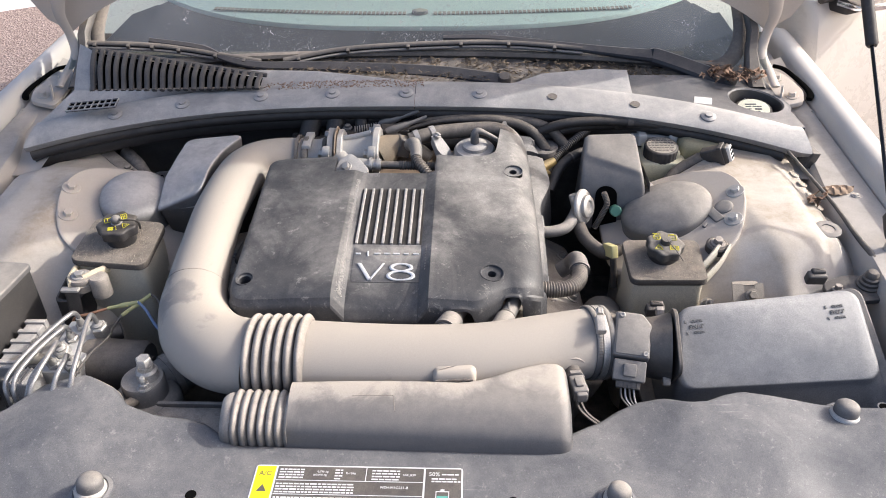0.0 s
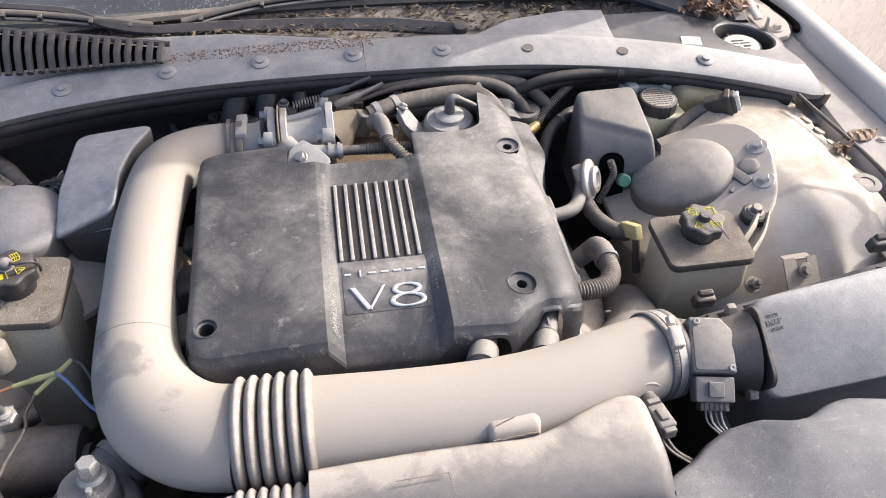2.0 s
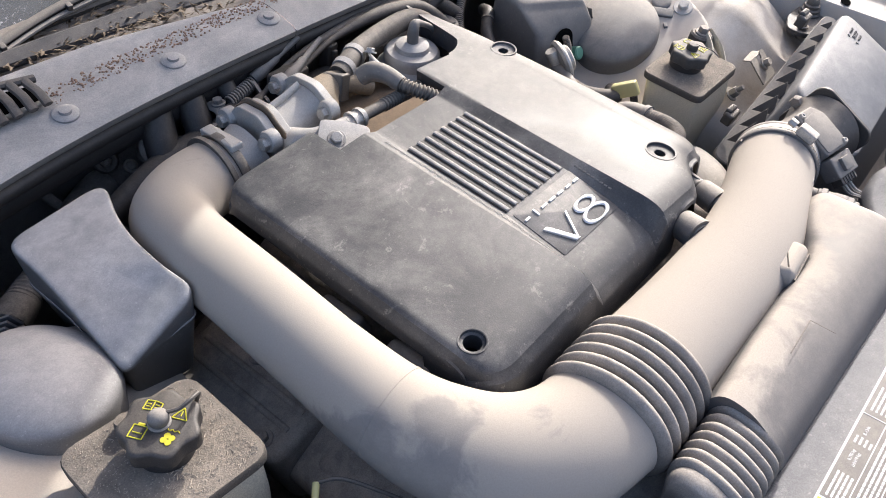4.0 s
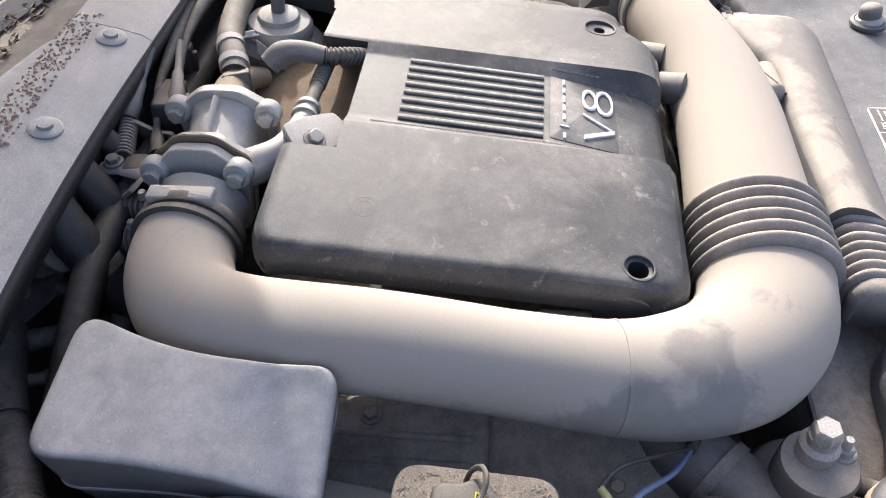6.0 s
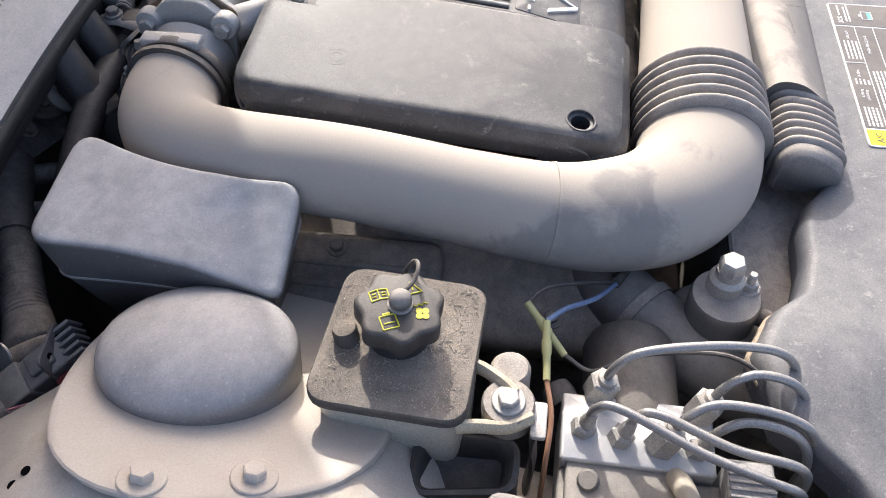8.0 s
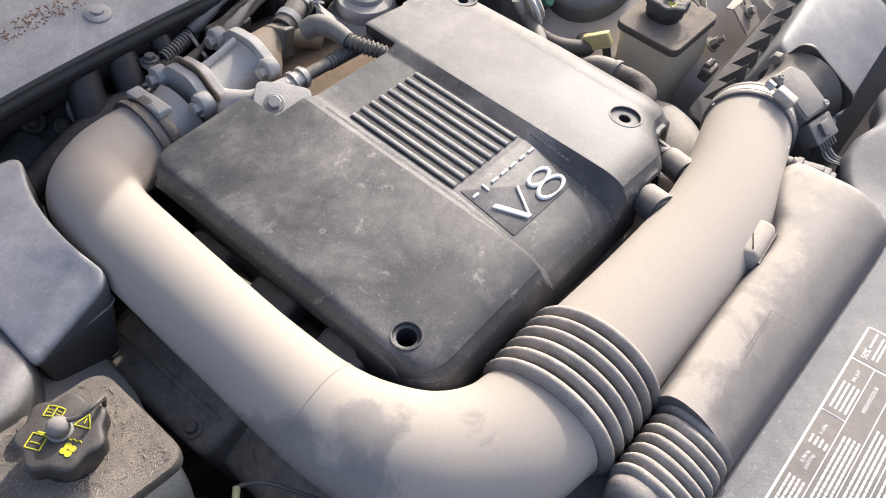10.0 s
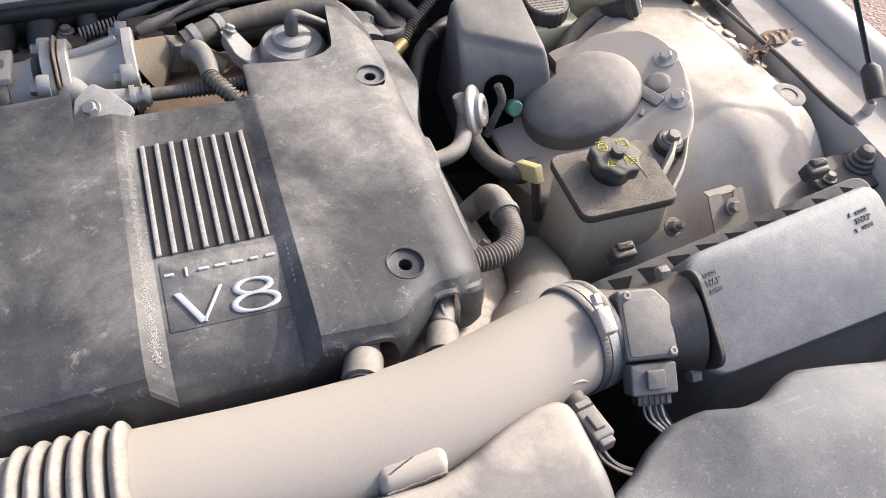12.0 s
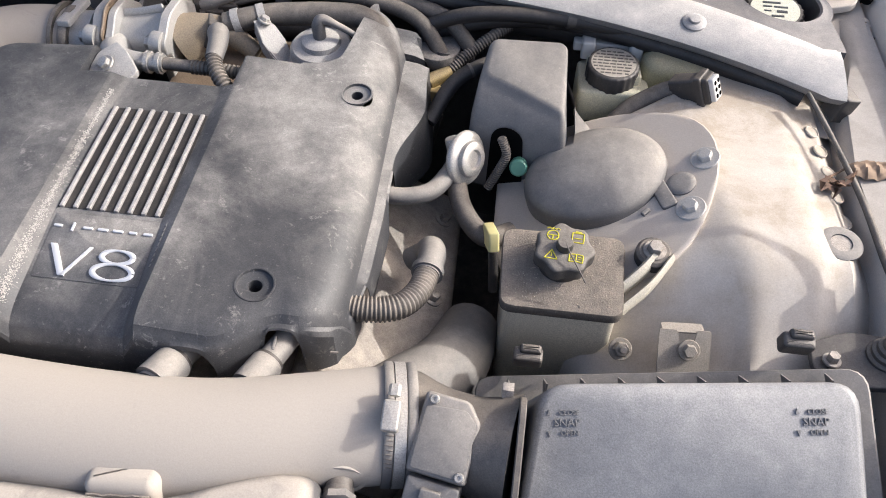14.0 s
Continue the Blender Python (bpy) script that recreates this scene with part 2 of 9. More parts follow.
def solo(name, bm, mat, label, category, group="", kind="", sharp=40.0):
    return tagged(new(name, finish(name, bm, mat, sharp)), label, category, group, kind)


def part(name, bm, mat, parent, label="", sharp=40.0):
    ob = new(name, finish(name, bm, mat, sharp))
    hang(ob, parent)
    if label:
        tagged(ob, label)
    return ob


def hang(ob, parent):
    ob.parent = parent
    if parent.type == "EMPTY":
        ob.matrix_parent_inverse = parent.matrix_basis.inverted()
    return ob


def grid_faces(bm, rings, loop=True):
    vs = [[bm.verts.new(p) for p in r] for r in rings]
    k = len(vs[0])
    for a, b in zip(vs[:-1], vs[1:]):
        for i in range(k if loop else k - 1):
            j = (i + 1) % k
            bm.faces.new((a[i], a[j], b[j], b[i]))
    return vs


def loft(bm, rings, cap0=True, cap1=True):
    vs = grid_faces(bm, rings)
    if cap0:
        bm.faces.new(vs[0][::-1])
    if cap1:
        bm.faces.new(vs[-1])
    return bm


def spline(pts, per=8):
    """A smooth line through the points."""
    pts = [Vector(p) for p in pts]
    if len(pts) == 2:
        return pts
    ext = [pts[0] * 2 - pts[1], *pts, pts[-1] * 2 - pts[-2]]
    out = []
    for a, b, c, d in zip(ext, ext[1:], ext[2:], ext[3:]):
        for i in range(per):
            t = i / per
            out.append(0.5 * ((2 * b) + (c - a) * t + (2 * a - 5 * b + 4 * c - d) * t * t + (3 * b - a - 3 * c + d) * t ** 3))
    out.append(pts[-1])
    return out


def spread(values, count):
    xs = np.linspace(0, len(values) - 1, count)
    return np.interp(xs, range(len(values)), values)


def sweep(bm, line, ra, rb=None, n=16, cap=True, up=None):
    """A tube along the line; ra and rb are its half width and half height, one number or one a point."""
    k = len(line)
    ra = spread(ra, k) if isinstance(ra, (list, tuple, np.ndarray)) else [ra] * k
    rb = ra if rb is None else spread(rb, k) if isinstance(rb, (list, tuple, np.ndarray)) else [rb] * k
    rings, side = [], None
    for i, c in enumerate(line):
        d = (line[min(i + 1, k - 1)] - line[max(i - 1, 0)]).normalized()
        if up is not None:
            side = d.cross(up).normalized()
        elif side is None:
            side = d.cross(V(0, 0, 1) if abs(d.z) < 0.9 else V(1, 0, 0)).normalized()
        else:
            side = (side - d * side.dot(d)).normalized()
        top = side.cross(d)
        rings.append([c + side * (ra[i] * math.cos(a)) + top * (rb[i] * math.sin(a)) for a in (2 * math.pi * j / n for j in range(n))])
    return loft(bm, rings, cap, cap)


def ribbed(line, r, depth, pitch, per=4):
    """The line cut finer, and radii for it, so that a hose along it has rings."""
    length = sum((b - a).length for a, b in zip(line, line[1:]))
    count = max(2, int(length / pitch)) * per
    where = np.linspace(0, length, count + 1)
    run = np.concatenate([[0], np.cumsum([(b - a).length for a, b in zip(line, line[1:])])])
    pts = [Vector([float(np.interp(w, run, [p[i] for p in line])) for i in range(3)]) for w in where]
    return pts, [r - (depth if i % per in (0, 1) else 0.0) for i in range(count + 1)]


def lathe(bm, profile, m=None, n=24, squash=1.0, caps=True):
    """Turns a profile of (radius, height) about the z axis of the pose m."""
    m = m or Matrix()
    rings = [[m @ V(max(r, 0.0002) * math.cos(a), max(r, 0.0002) * squash * math.sin(a), h) for a in (2 * math.pi * j / n for j in range(n))] for r, h in profile]
    return loft(bm, rings, caps, caps)


def aim(at, way, spin=0.0):
    """A pose at a place whose z axis points along way."""
    return Matrix.Translation(at) @ Vector(way).to_track_quat("Z", "Y").to_matrix().to_4x4() @ Matrix.Rotation(spin, 4, "Z")


def rounded(poly, r, n=4):
    """A flat outline with its corners rounded; r is one number or one a corner."""
    out, k = [], len(poly)
    rs = r if isinstance(r, (list, tuple)) else [r] * k
    for i in range(k):
        p, a, b = Vector(poly[i]), Vector(poly[i - 1]), Vector(poly[(i + 1) % k])
        u, v = (a - p), (b - p)
        cut = min(rs[i], u.length * 0.48, v.length * 0.48)
        s, e = p + u.normalized() * cut, p + v.normalized() * cut
        for j in range(n + 1):
            t = j / n
            out.append(s * (1 - t) ** 2 + p * (2 * t * (1 - t)) + e * t * t)
    return out


def inset(poly, d):
    if abs(d) < 1e-7:
        return [Vector(p) for p in poly]
    k = len(poly)
    area = sum(poly[i - 1].x * poly[i].y - poly[i].x * poly[i - 1].y for i in range(k))
    sgn = 1 if area > 0 else -1
    out = []
    for i in range(k):
        a, p, b = Vector(poly[i - 1]), Vector(poly[i]), Vector(poly[(i + 1) % k])
        u, v = (p - a), (b - p)
        u = u.normalized() if u.length > 1e-9 else v.normalized()
        v = v.normalized() if v.length > 1e-9 else u
        nu, nv = Vector((-u.y, u.x)) * sgn, Vector((-v.y, v.x)) * sgn
        m = nu + nv
        m = m / max(m.dot(nu), 0.35) if m.length > 1e-6 else nu
        out.append(p + m * d)
    return out


def prism(bm, outline, levels, m=None):
    """Stacks the outline at (height, inset) levels, in the pose m."""
    m = m or Matrix()
    rings = [[m @ V(p.x, p.y, h) for p in inset(outline, d)] for h, d in levels]
    return loft(bm, rings)


def rect(w, h, r=0.0, n=4, at=(0, 0)):
    x, y = at
    q = [Vector((x - w / 2, y - h / 2)), Vector((x + w / 2, y - h / 2)), Vector((x + w / 2, y + h / 2)), Vector((x - w / 2, y + h / 2))]
    return rounded(q, r, n) if r else q


def soft_levels(h0, h1, b, steps=4, bottom=0.0):
    """Levels for a block with its upper edges rounded by b, and its lower ones by bottom."""
    out = []
    for i in range(steps + 1):
        if bottom:
            a = math.pi / 2 * i / steps
            out.append((h0 + bottom * (1 - math.sin(a)), bottom * (1 - math.cos(a))))
    out = out[::-1] if bottom else [(h0, 0.0)]
    out = [(h0 + bottom * (1 - math.cos(math.pi / 2 * i / steps)), bottom * (1 - math.sin(math.pi / 2 * i / steps))) for i in range(steps + 1)] if bottom else [(h0, 0.0)]
    return out + [(h1 - b + b * math.sin(math.pi / 2 * i / steps), b * (1 - math.cos(math.pi / 2 * i / steps))) for i in range(steps + 1)]


def block(bm, w, h, z0, z1, r=0.006, b=0.003, m=None, bottom=0.0, steps=3):
    return prism(bm, rect(w, h, r) if r else rect(w, h), soft_levels(z0, z1, b, steps, bottom), m)


def hexagon(r):
    return [Vector((r * math.cos(math.pi / 3 * i), r * math.sin(math.pi / 3 * i))) for i in range(6)]


def bolt_mesh(bm, r=0.008, h=0.007, washer=0.0, m=None, stud=0.0):
    m = m or Matrix()
    z = 0.0
    if washer:
        lathe(bm, [(washer, 0), (washer, 0.0015), (washer * 0.95, 0.0022)], m, 20)
        z = 0.002
    prism(bm, hexagon(r), [(z, 0), (z + h * 0.85, 0), (z + h, r * 0.12)], m)
    if stud:
        lathe(bm, [(r * 0.5, z), (r * 0.5, z + h + stud), (r * 0.4, z + h + stud + 0.001)], m, 12)
    return bm


def lettering(name, text, size, m, mat, parent, depth=0.0008, label="", align="CENTER", bevel=0.0, squeeze=1.0):
    cu = bpy.data.curves.new(name, "FONT")
    cu.body, cu.size, cu.extrude, cu.align_x, cu.align_y, cu.resolution_u, cu.bevel_depth = text, size, depth, align, "CENTER", 3, bevel
    ob = bpy.data.objects.new(name, cu)
    me = bpy.data.meshes.new_from_object(ob)
    bpy.data.objects.remove(ob)
    me.transform(m @ Matrix.Diagonal((squeeze, 1, 1, 1)))
    me.name = name
    me.materials.clear()
    me.materials.append(mat)
    out = new(name, me)
    hang(out, parent)
    if label:
        tagged(out, label)
    return out


# near-black, without gloss: shade painted into the discs and sheets that mark hollows
M_SHADE = plain("hollow_shade_paint", (0.006, 0.006, 0.006), 0.9)
M_SHADE.node_tree.nodes["Principled BSDF"].inputs["Specular IOR Level"].default_value = 0.0
B = bmesh.new


# ---- the ground and the car's body ----
def gravel_material():
    m, n, l, p = nodes_of("gravel")
    c = n.new("ShaderNodeTexCoord").outputs["Object"]
    v = n.new("ShaderNodeTexVoronoi")
    v.inputs["Scale"].default_value = 85
    l.new(c, v.inputs["Vector"])
    big = noise_node(n, l, c, 1.2, 5)
    col = mix_color(n, l, v.outputs["Color"], (0.15, 0.105, 0.09), (0.42, 0.325, 0.28))
    col = mix_color(n, l, math_node(n, l, "MULTIPLY", big, 0.5), col, (0.30, 0.22, 0.185))
    l.new(col, p.inputs["Base Color"])
    p.inputs["Roughness"].default_value = 0.9
    b = n.new("ShaderNodeBump")
    b.inputs["Strength"].default_value, b.inputs["Distance"].default_value = 0.8, 0.007
    l.new(v.outputs["Distance"], b.inputs["Height"])
    l.new(b.outputs["Normal"], p.inputs["Normal"])
    return m


bm = B()
vs = [bm.verts.new(p) for p in ((-400, -400, 0), (400, -400, 0), (400, 400, 0), (-400, 400, 0))]
bm.faces.new(vs)
ground = solo("ground", bm, gravel_material(), "pinkish brown gravel ground beside the car", "ground", kind="structure")

rng_s = random.Random(8)
bm = B()
edge = [1.0 + rng_s.uniform(-0.25, 0.25) for _ in range(24)]
rings = []
for r, h in ((1.0, 0.0), (0.93, 0.05), (0.75, 0.11), (0.4, 0.16), (0.05, 0.17)):
    rings.append([V(-3.75 + 1.35 * r * edge[j] * math.cos(math.pi * j / 12), 4.45 + 1.2 * r * edge[j] * math.sin(math.pi * j / 12), h * (1 + 0.3 * math.sin(j * 2.1))) for j in range(24)])
loft(bm, rings, False, True)
solo("snow_patch", bm, plain("old_snow", (0.78, 0.79, 0.80), 0.8, 0, 0.08, 12, 0.5), "patch of old white snow lying on the gravel", "snow", kind="structure")

PW = lambda x: abs(x + 0.035)  # distance from the car's middle


def lip_y(x):
    return 0.352 - 0.12 * min(1.0, PW(x) / 0.78) ** 3.2


def lip_z(x):
    return 0.862 - 0.045 * min(1.0, PW(x) / 0.78) ** 2.2


# cowl: the panel that spans the back of the bay, with a rolled front lip
def cowl_panel(bm, x0, x1, nx=40):
    rows = []
    for i in range(nx + 1):
        x = x0 + (x1 - x0) * i / nx
        y, z = lip_y(x), lip_z(x)
        rows.append([V(x, y + 0.016, z - 0.022), V(x, y + 0.001, z - 0.013), V(x, y - 0.003, z - 0.004), V(x, y + 0.006, z + 0.003), V(x, y + 0.03, z + 0.011),
                     V(x, y + 0.055, z + 0.017), V(x, y + 0.072, z + 0.018), V(x, y + 0.078, z + 0.014), V(x, y + 0.086, z + 0.012)])
    grid_faces(bm, rows, False)


cowl = thing("cowl", (-0.035, 0.4, 0.86), "dusty dark grey plastic cowl panel with push rivets", "cowl panel")
bm = B()
cowl_panel(bm, -0.80, -0.0175)
part("left_section", bm, M_COWL, cowl)
bm = B()
cowl_panel(bm, -0.0165, 0.76)
part("right_section", bm, M_COWL, cowl)
for x, y, z in ((-0.64, 0.30, 0.862), (-0.505, 0.35, 0.871), (-0.342, 0.363, 0.877), (-0.191, 0.373, 0.874), (-0.036, 0.37, 0.874), (0.117, 0.367, 0.874), (0.579, 0.336, 0.856)):
    bm = B()
    lathe(bm, [(0.0155, -0.004), (0.0155, 0.001), (0.0135, 0.0025), (0.0075, 0.0028), (0.0068, 0.006), (0.0, 0.0065)], aim((x, lip_y(x) + 0.030, lip_z(x) + 0.0115), (0, -0.25, 1)), 20)
    part("rivet", bm, M_COWL, cowl)
# no cut in the panel: a dark disc paints each empty hole's shade
for x in (0.268, 0.436):
    bm = B()
    lathe(bm, [(0.010, 0), (0.010, 0.0012), (0.0, 0.0012)], aim((x, lip_y(x) + 0.030, lip_z(x) + 0.0115), (0, -0.25, 1)), 18)
    part("rivet_hole", bm, M_DEEP, cowl)

# the panel's rear half, stepping down to the wiper tray
def cowl_back(x):
    return float(np.interp(x, [-0.41, -0.371, -0.243, -0.064, -0.016, 0.175, 0.215, 0.255, 0.368, 0.45], [0.500, 0.497, 0.487, 0.450, 0.434, 0.430, 0.455, 0.480, 0.505, 0.505]))


for x0, x1 in ((-0.405, -0.0172), (-0.0168, 0.44)):
    bm = B()
    rows = []
    for x in np.linspace(x0, x1, 40):
        y0, z0, y1 = lip_y(x) + 0.0855, lip_z(x) + 0.0118, cowl_back(x)
        d = max(0.004, y1 - y0)
        rows.append([V(x, y0, z0), V(x, y0 + d * 0.35, z0 + 0.05 * d), V(x, y0 + d * 0.75, z0 + 0.16 * d), V(x, y0 + d * 0.94, z0 + 0.20 * d), V(x, y0 + d, z0 + 0.17 * d), V(x, y0 + d + 0.004, z0 - 0.006), V(x, y0 + d + 0.006, z0 - 0.030)])
    grid_faces(bm, rows, False)
    part("rear_section", bm, M_COWL, cowl)

# rubber seal under the lip, in two lengths
M_SEAL = dusty("seal_rubber", (0.012, 0.012, 0.014), 0.5, 0.20, patch=12.0, smear=0.6)
seal = thing("bonnet_seal", (-0.035, 0.37, 0.83), "black rubber seal along the cowl's front lip", "seal")
for x0, x1 in ((-0.80, -0.018), (-0.016, 0.72)):
    bm = B()
    sweep(bm, [V(x, lip_y(x) + 0.016, lip_z(x) - 0.028) for x in np.linspace(x0, x1, 26)], 0.012, 0.012, 10)
    lip = part("bulb", bm, M_SEAL, seal)
    bm = B()
    sweep(bm, [V(x, lip_y(x) + 0.024, lip_z(x) - 0.048) for x in np.linspace(x0, x1, 26)], 0.006, 0.016, 8, up=V(0, 0, 1))
    part("carrier", bm, M_SEAL, lip)

# tray of the cowl behind the panel
bm = B()
rows = []
for x in np.linspace(-0.74, 0.60, 30):
    y, z = lip_y(x), lip_z(x)
    rows.append([V(x, y + 0.082, z + 0.012), V(x, y + 0.095, z - 0.006), V(x, 0.53, 0.838), V(x, 0.62, 0.845), V(x, 0.66, 0.862)])
grid_faces(bm, rows, False)
solo("cowl_tray", bm, M_DEEP, "dark cowl tray filled with dirt under the wipers", "cowl tray", kind="structure")

# windscreen
GL0, GL1 = (0.655, 0.862), (1.36, 1.317)


def glass_at(x, s):
    bow = 0.10 * (PW(x) / 0.75) ** 2
    return V(x, GL0[0] + (GL1[0] - GL0[0]) * s - bow, GL0[1] + (GL1[1] - GL0[1]) * s)


def glass_material():
    m, n, l, p = nodes_of("dusty_glass")
    c = n.new("ShaderNodeTexCoord").outputs["Object"]
    streak = ramp(n, l, noise_node(n, l, c, 22, 8, 0.75, 1.5), 0.58, 0.75)
    # film is settled dust, thickened to stand in for sky reflected in the glass
    film = noise_node(n, l, c, 5, 5)
    splash = math_node(n, l, "MULTIPLY", ramp(n, l, noise_node(n, l, c, 75, 6, 0.8, 2.0), 0.56, 0.66), ramp(n, l, noise_node(n, l, c, 7, 4, 0.6), 0.46, 0.62))
    clear = n.new("ShaderNodeBsdfTransparent")
    clear.inputs["Color"].default_value = (0.62, 0.70, 0.68, 1)
    p.inputs["Base Color"].default_value = (0.52, 0.52, 0.54, 1)
    p.inputs["Roughness"].default_value = 0.9
    gloss = n.new("ShaderNodeBsdfGlossy")
    gloss.inputs["Roughness"].default_value = 0.04
    fres = n.new("ShaderNodeFresnel")
    fres.inputs["IOR"].default_value = 1.5
    mix1, mix2 = n.new("ShaderNodeMixShader"), n.new("ShaderNodeMixShader")
    l.new(fres.outputs[0], mix1.inputs[0])
    l.new(clear.outputs[0], mix1.inputs[1])
    l.new(gloss.outputs[0], mix1.inputs[2])
    l.new(math_node(n, l, "ADD", math_node(n, l, "MULTIPLY", film, 0.24), math_node(n, l, "ADD", math_node(n, l, "MULTIPLY", streak, 0.30), math_node(n, l, "MULTIPLY", splash, 0.95)), True), mix2.inputs[0])
    l.new(mix1.outputs[0], mix2.inputs[1])
    l.new(p.outputs[0], mix2.inputs[2])
    l.new(mix2.outputs[0], n["Material Output"].inputs["Surface"])
    return m


windscreen = thing("windscreen", (-0.035, 0.55, 0.9), "dirty sloping car windscreen with dried streaks", "windscreen")
bm = B()
grid_faces(bm, [[glass_at(x, s) for s in np.linspace(0, 1, 12)] for x in np.linspace(-0.83, 0.76, 30)], False)
gl = part("pane", bm, glass_material(), windscreen)
gl.visible_shadow = False
bm = B()
sweep(bm, [glass_at(x, -0.005) for x in np.linspace(-0.74, 0.67, 30)], 0.014, 0.010, 8)
part("lower_trim", bm, M_RUBBER, windscreen)

# what is behind the glass: a teal-grey dash top with defroster slots
M_DASH = plain("dash_vinyl", (0.40, 0.50, 0.495), 0.6, 0, 0.06, 200, 0.1)
dash = thing("dashboard", (-0.035, 1.0, 0.9), "pale teal dashboard top with defroster grilles seen through the glass", "dashboard")
def dash_y(x):
    return 0.765 + 0.125 * abs(PW(x) / 0.565) ** 3


bm = B()
rows = []
for x in np.linspace(-0.82, 0.75, 30):
    f = dash_y(x)
    rows.append([V(x, f - 0.006, 0.80), V(x, f - 0.006, 0.880), V(x, f, 0.888), V(x, f + 0.12, 0.892), V(x, f + 0.45, 0.90), V(x, f + 0.55, 0.86)])
grid_faces(bm, rows, False)
part("dash_top", bm, M_DASH, dash)
# slots are dark blocks on the dash top, painted for the shade inside
bm = B()
for x in np.linspace(-0.66, 0.59, 110):
    if 0.03 < PW(x) < 0.55:
        block(bm, 0.008, 0.020, 0, 0.002, 0, 0.0005, aim((x, 0.852 + 0.07 * (PW(x) / 0.66) ** 2, 0.8925), (0, -0.03, 1)))
tagged(part("defroster_slots", bm, M_DEEP, dash), kind="stuff")
bm = B()
lathe(bm, [(0.022, 0), (0.02, 0.008), (0.0, 0.013)], Matrix.Translation((-0.035, 0.855, 0.8925)), 20, 0.7)
part("sun_sensor", bm, M_GREY, dash)
bm = B()
grid_faces(bm, [[V(x, 0.62 - 0.10 * (PW(x) / 0.75) ** 2, 0.835), V(x, 0.69 - 0.10 * (PW(x) / 0.75) ** 2, 0.855), V(x, dash_y(x) - 0.004, 0.879)] for x in np.linspace(-0.82, 0.75, 30)], False)
part("dash_front", bm, plain("black_vinyl", (0.012, 0.013, 0.016), 0.5), dash)

def ease(e0, e1, x):
    t = max(0.0, min(1.0, (x - e0) / (e1 - e0)))
    return t * t * (3 - 2 * t)


# firewall, bay floor and front closing panel
bm = B()
grid_faces(bm, [[V(x, lip_y(x) + 0.03, lip_z(x) - 0.02), V(x, lip_y(x) + 0.075 + 0.02 * ease(-0.3, 0.1, x), 0.79), V(x, lip_y(x) + 0.13, 0.70), V(x, lip_y(x) + 0.14, 0.3)] for x in np.linspace(-0.80, 0.78, 24)], False)
solo("firewall", bm, M_PAD, "dark insulated firewall behind the engine", "firewall", kind="structure")
bm = B()
grid_faces(bm, [[V(x, y, 0.34 + 0.02 * math.sin(9 * x + 5 * y)) for y in np.linspace(-0.84, 0.52, 10)] for x in np.linspace(-0.8, 0.76, 12)], False)
solo("undertray", bm, M_DEEP, "dark undertray far below the engine", "undertray", kind="structure")


# aprons and suspension towers, one on each side
def tower_z(w, y):
    return 0.740 + 0.42 * (w - 0.507) + 0.15 * (y - 0.118)


def apron_z(w, y):
    z = 0.783 + 0.04 * y - 0.010 * ease(0.725, 0.75, w) - 0.035 * ease(0.762, 0.795, w)
    z = min(z, tower_z(w, y)) if w < 0.66 else z
    z -= ease(0.00, -0.13, y) * (0.070 + 0.10 * ease(-0.12, -0.40, y))
    return z


def apron(side):
    """side +1 is the driver's side; w runs from the middle of the car outwards."""
    rows = []
    for a in np.linspace(0, 1, 30):
        row = []
        for y in np.linspace(-0.50, 0.345 if side > 0 else 0.42, 50):
            inner = 0.425 + 0.07 * ease(0.02, -0.10, y) + (0.19 * ease(0.17, 0.27, y) if side > 0 else float(np.interp(y, [0.12, 0.20, 0.25, 0.30, 0.352, 0.42], [0.0, 0.05, 0.105, 0.162, 0.232, 0.32])))
            w = inner + (0.80 - inner) * a
            z = apron_z(w, y) - corner_drop(w - inner, 0.02 if side > 0 or y < 0.2 else 0.004) - (0.060 * ease(0.17, 0.31, y) * (1 - 0.4 * ease(0.60, 0.70, w)) if side < 0 else 0.0)
            row.append(V(-0.035 + side * w, y, z))
        rows.append(row)
    rows.insert(0, [V(p.x, p.y, 0.36) for p in rows[0]])
    bm = B()
    grid_faces(bm, rows, False)
    return bm


def corner_drop(d, r):
    return 0.0 if d >= r else r - math.sqrt(max(0.0, r * r - (r - max(d, 0.0)) ** 2))


solo("apron_driver_side", apron(1), M_APRON, "dusty white painted inner wing with suspension tower", "inner wing", kind="structure")
solo("apron_passenger_side", apron(-1), M_APRON, "dusty white painted inner wing with suspension tower", "inner wing", kind="structure")


def wing_inner(y):
    return float(np.interp(y, [-0.62, -0.23, -0.05, 0.13, 0.27, 0.36, 0.48, 0.80], [0.790, 0.785, 0.796, 0.790, 0.806, 0.832, 0.832, 0.86]))


def wing_z(y):
    return 0.780 + 0.055 * y - 0.10 * max(0.0, -y - 0.2) ** 2


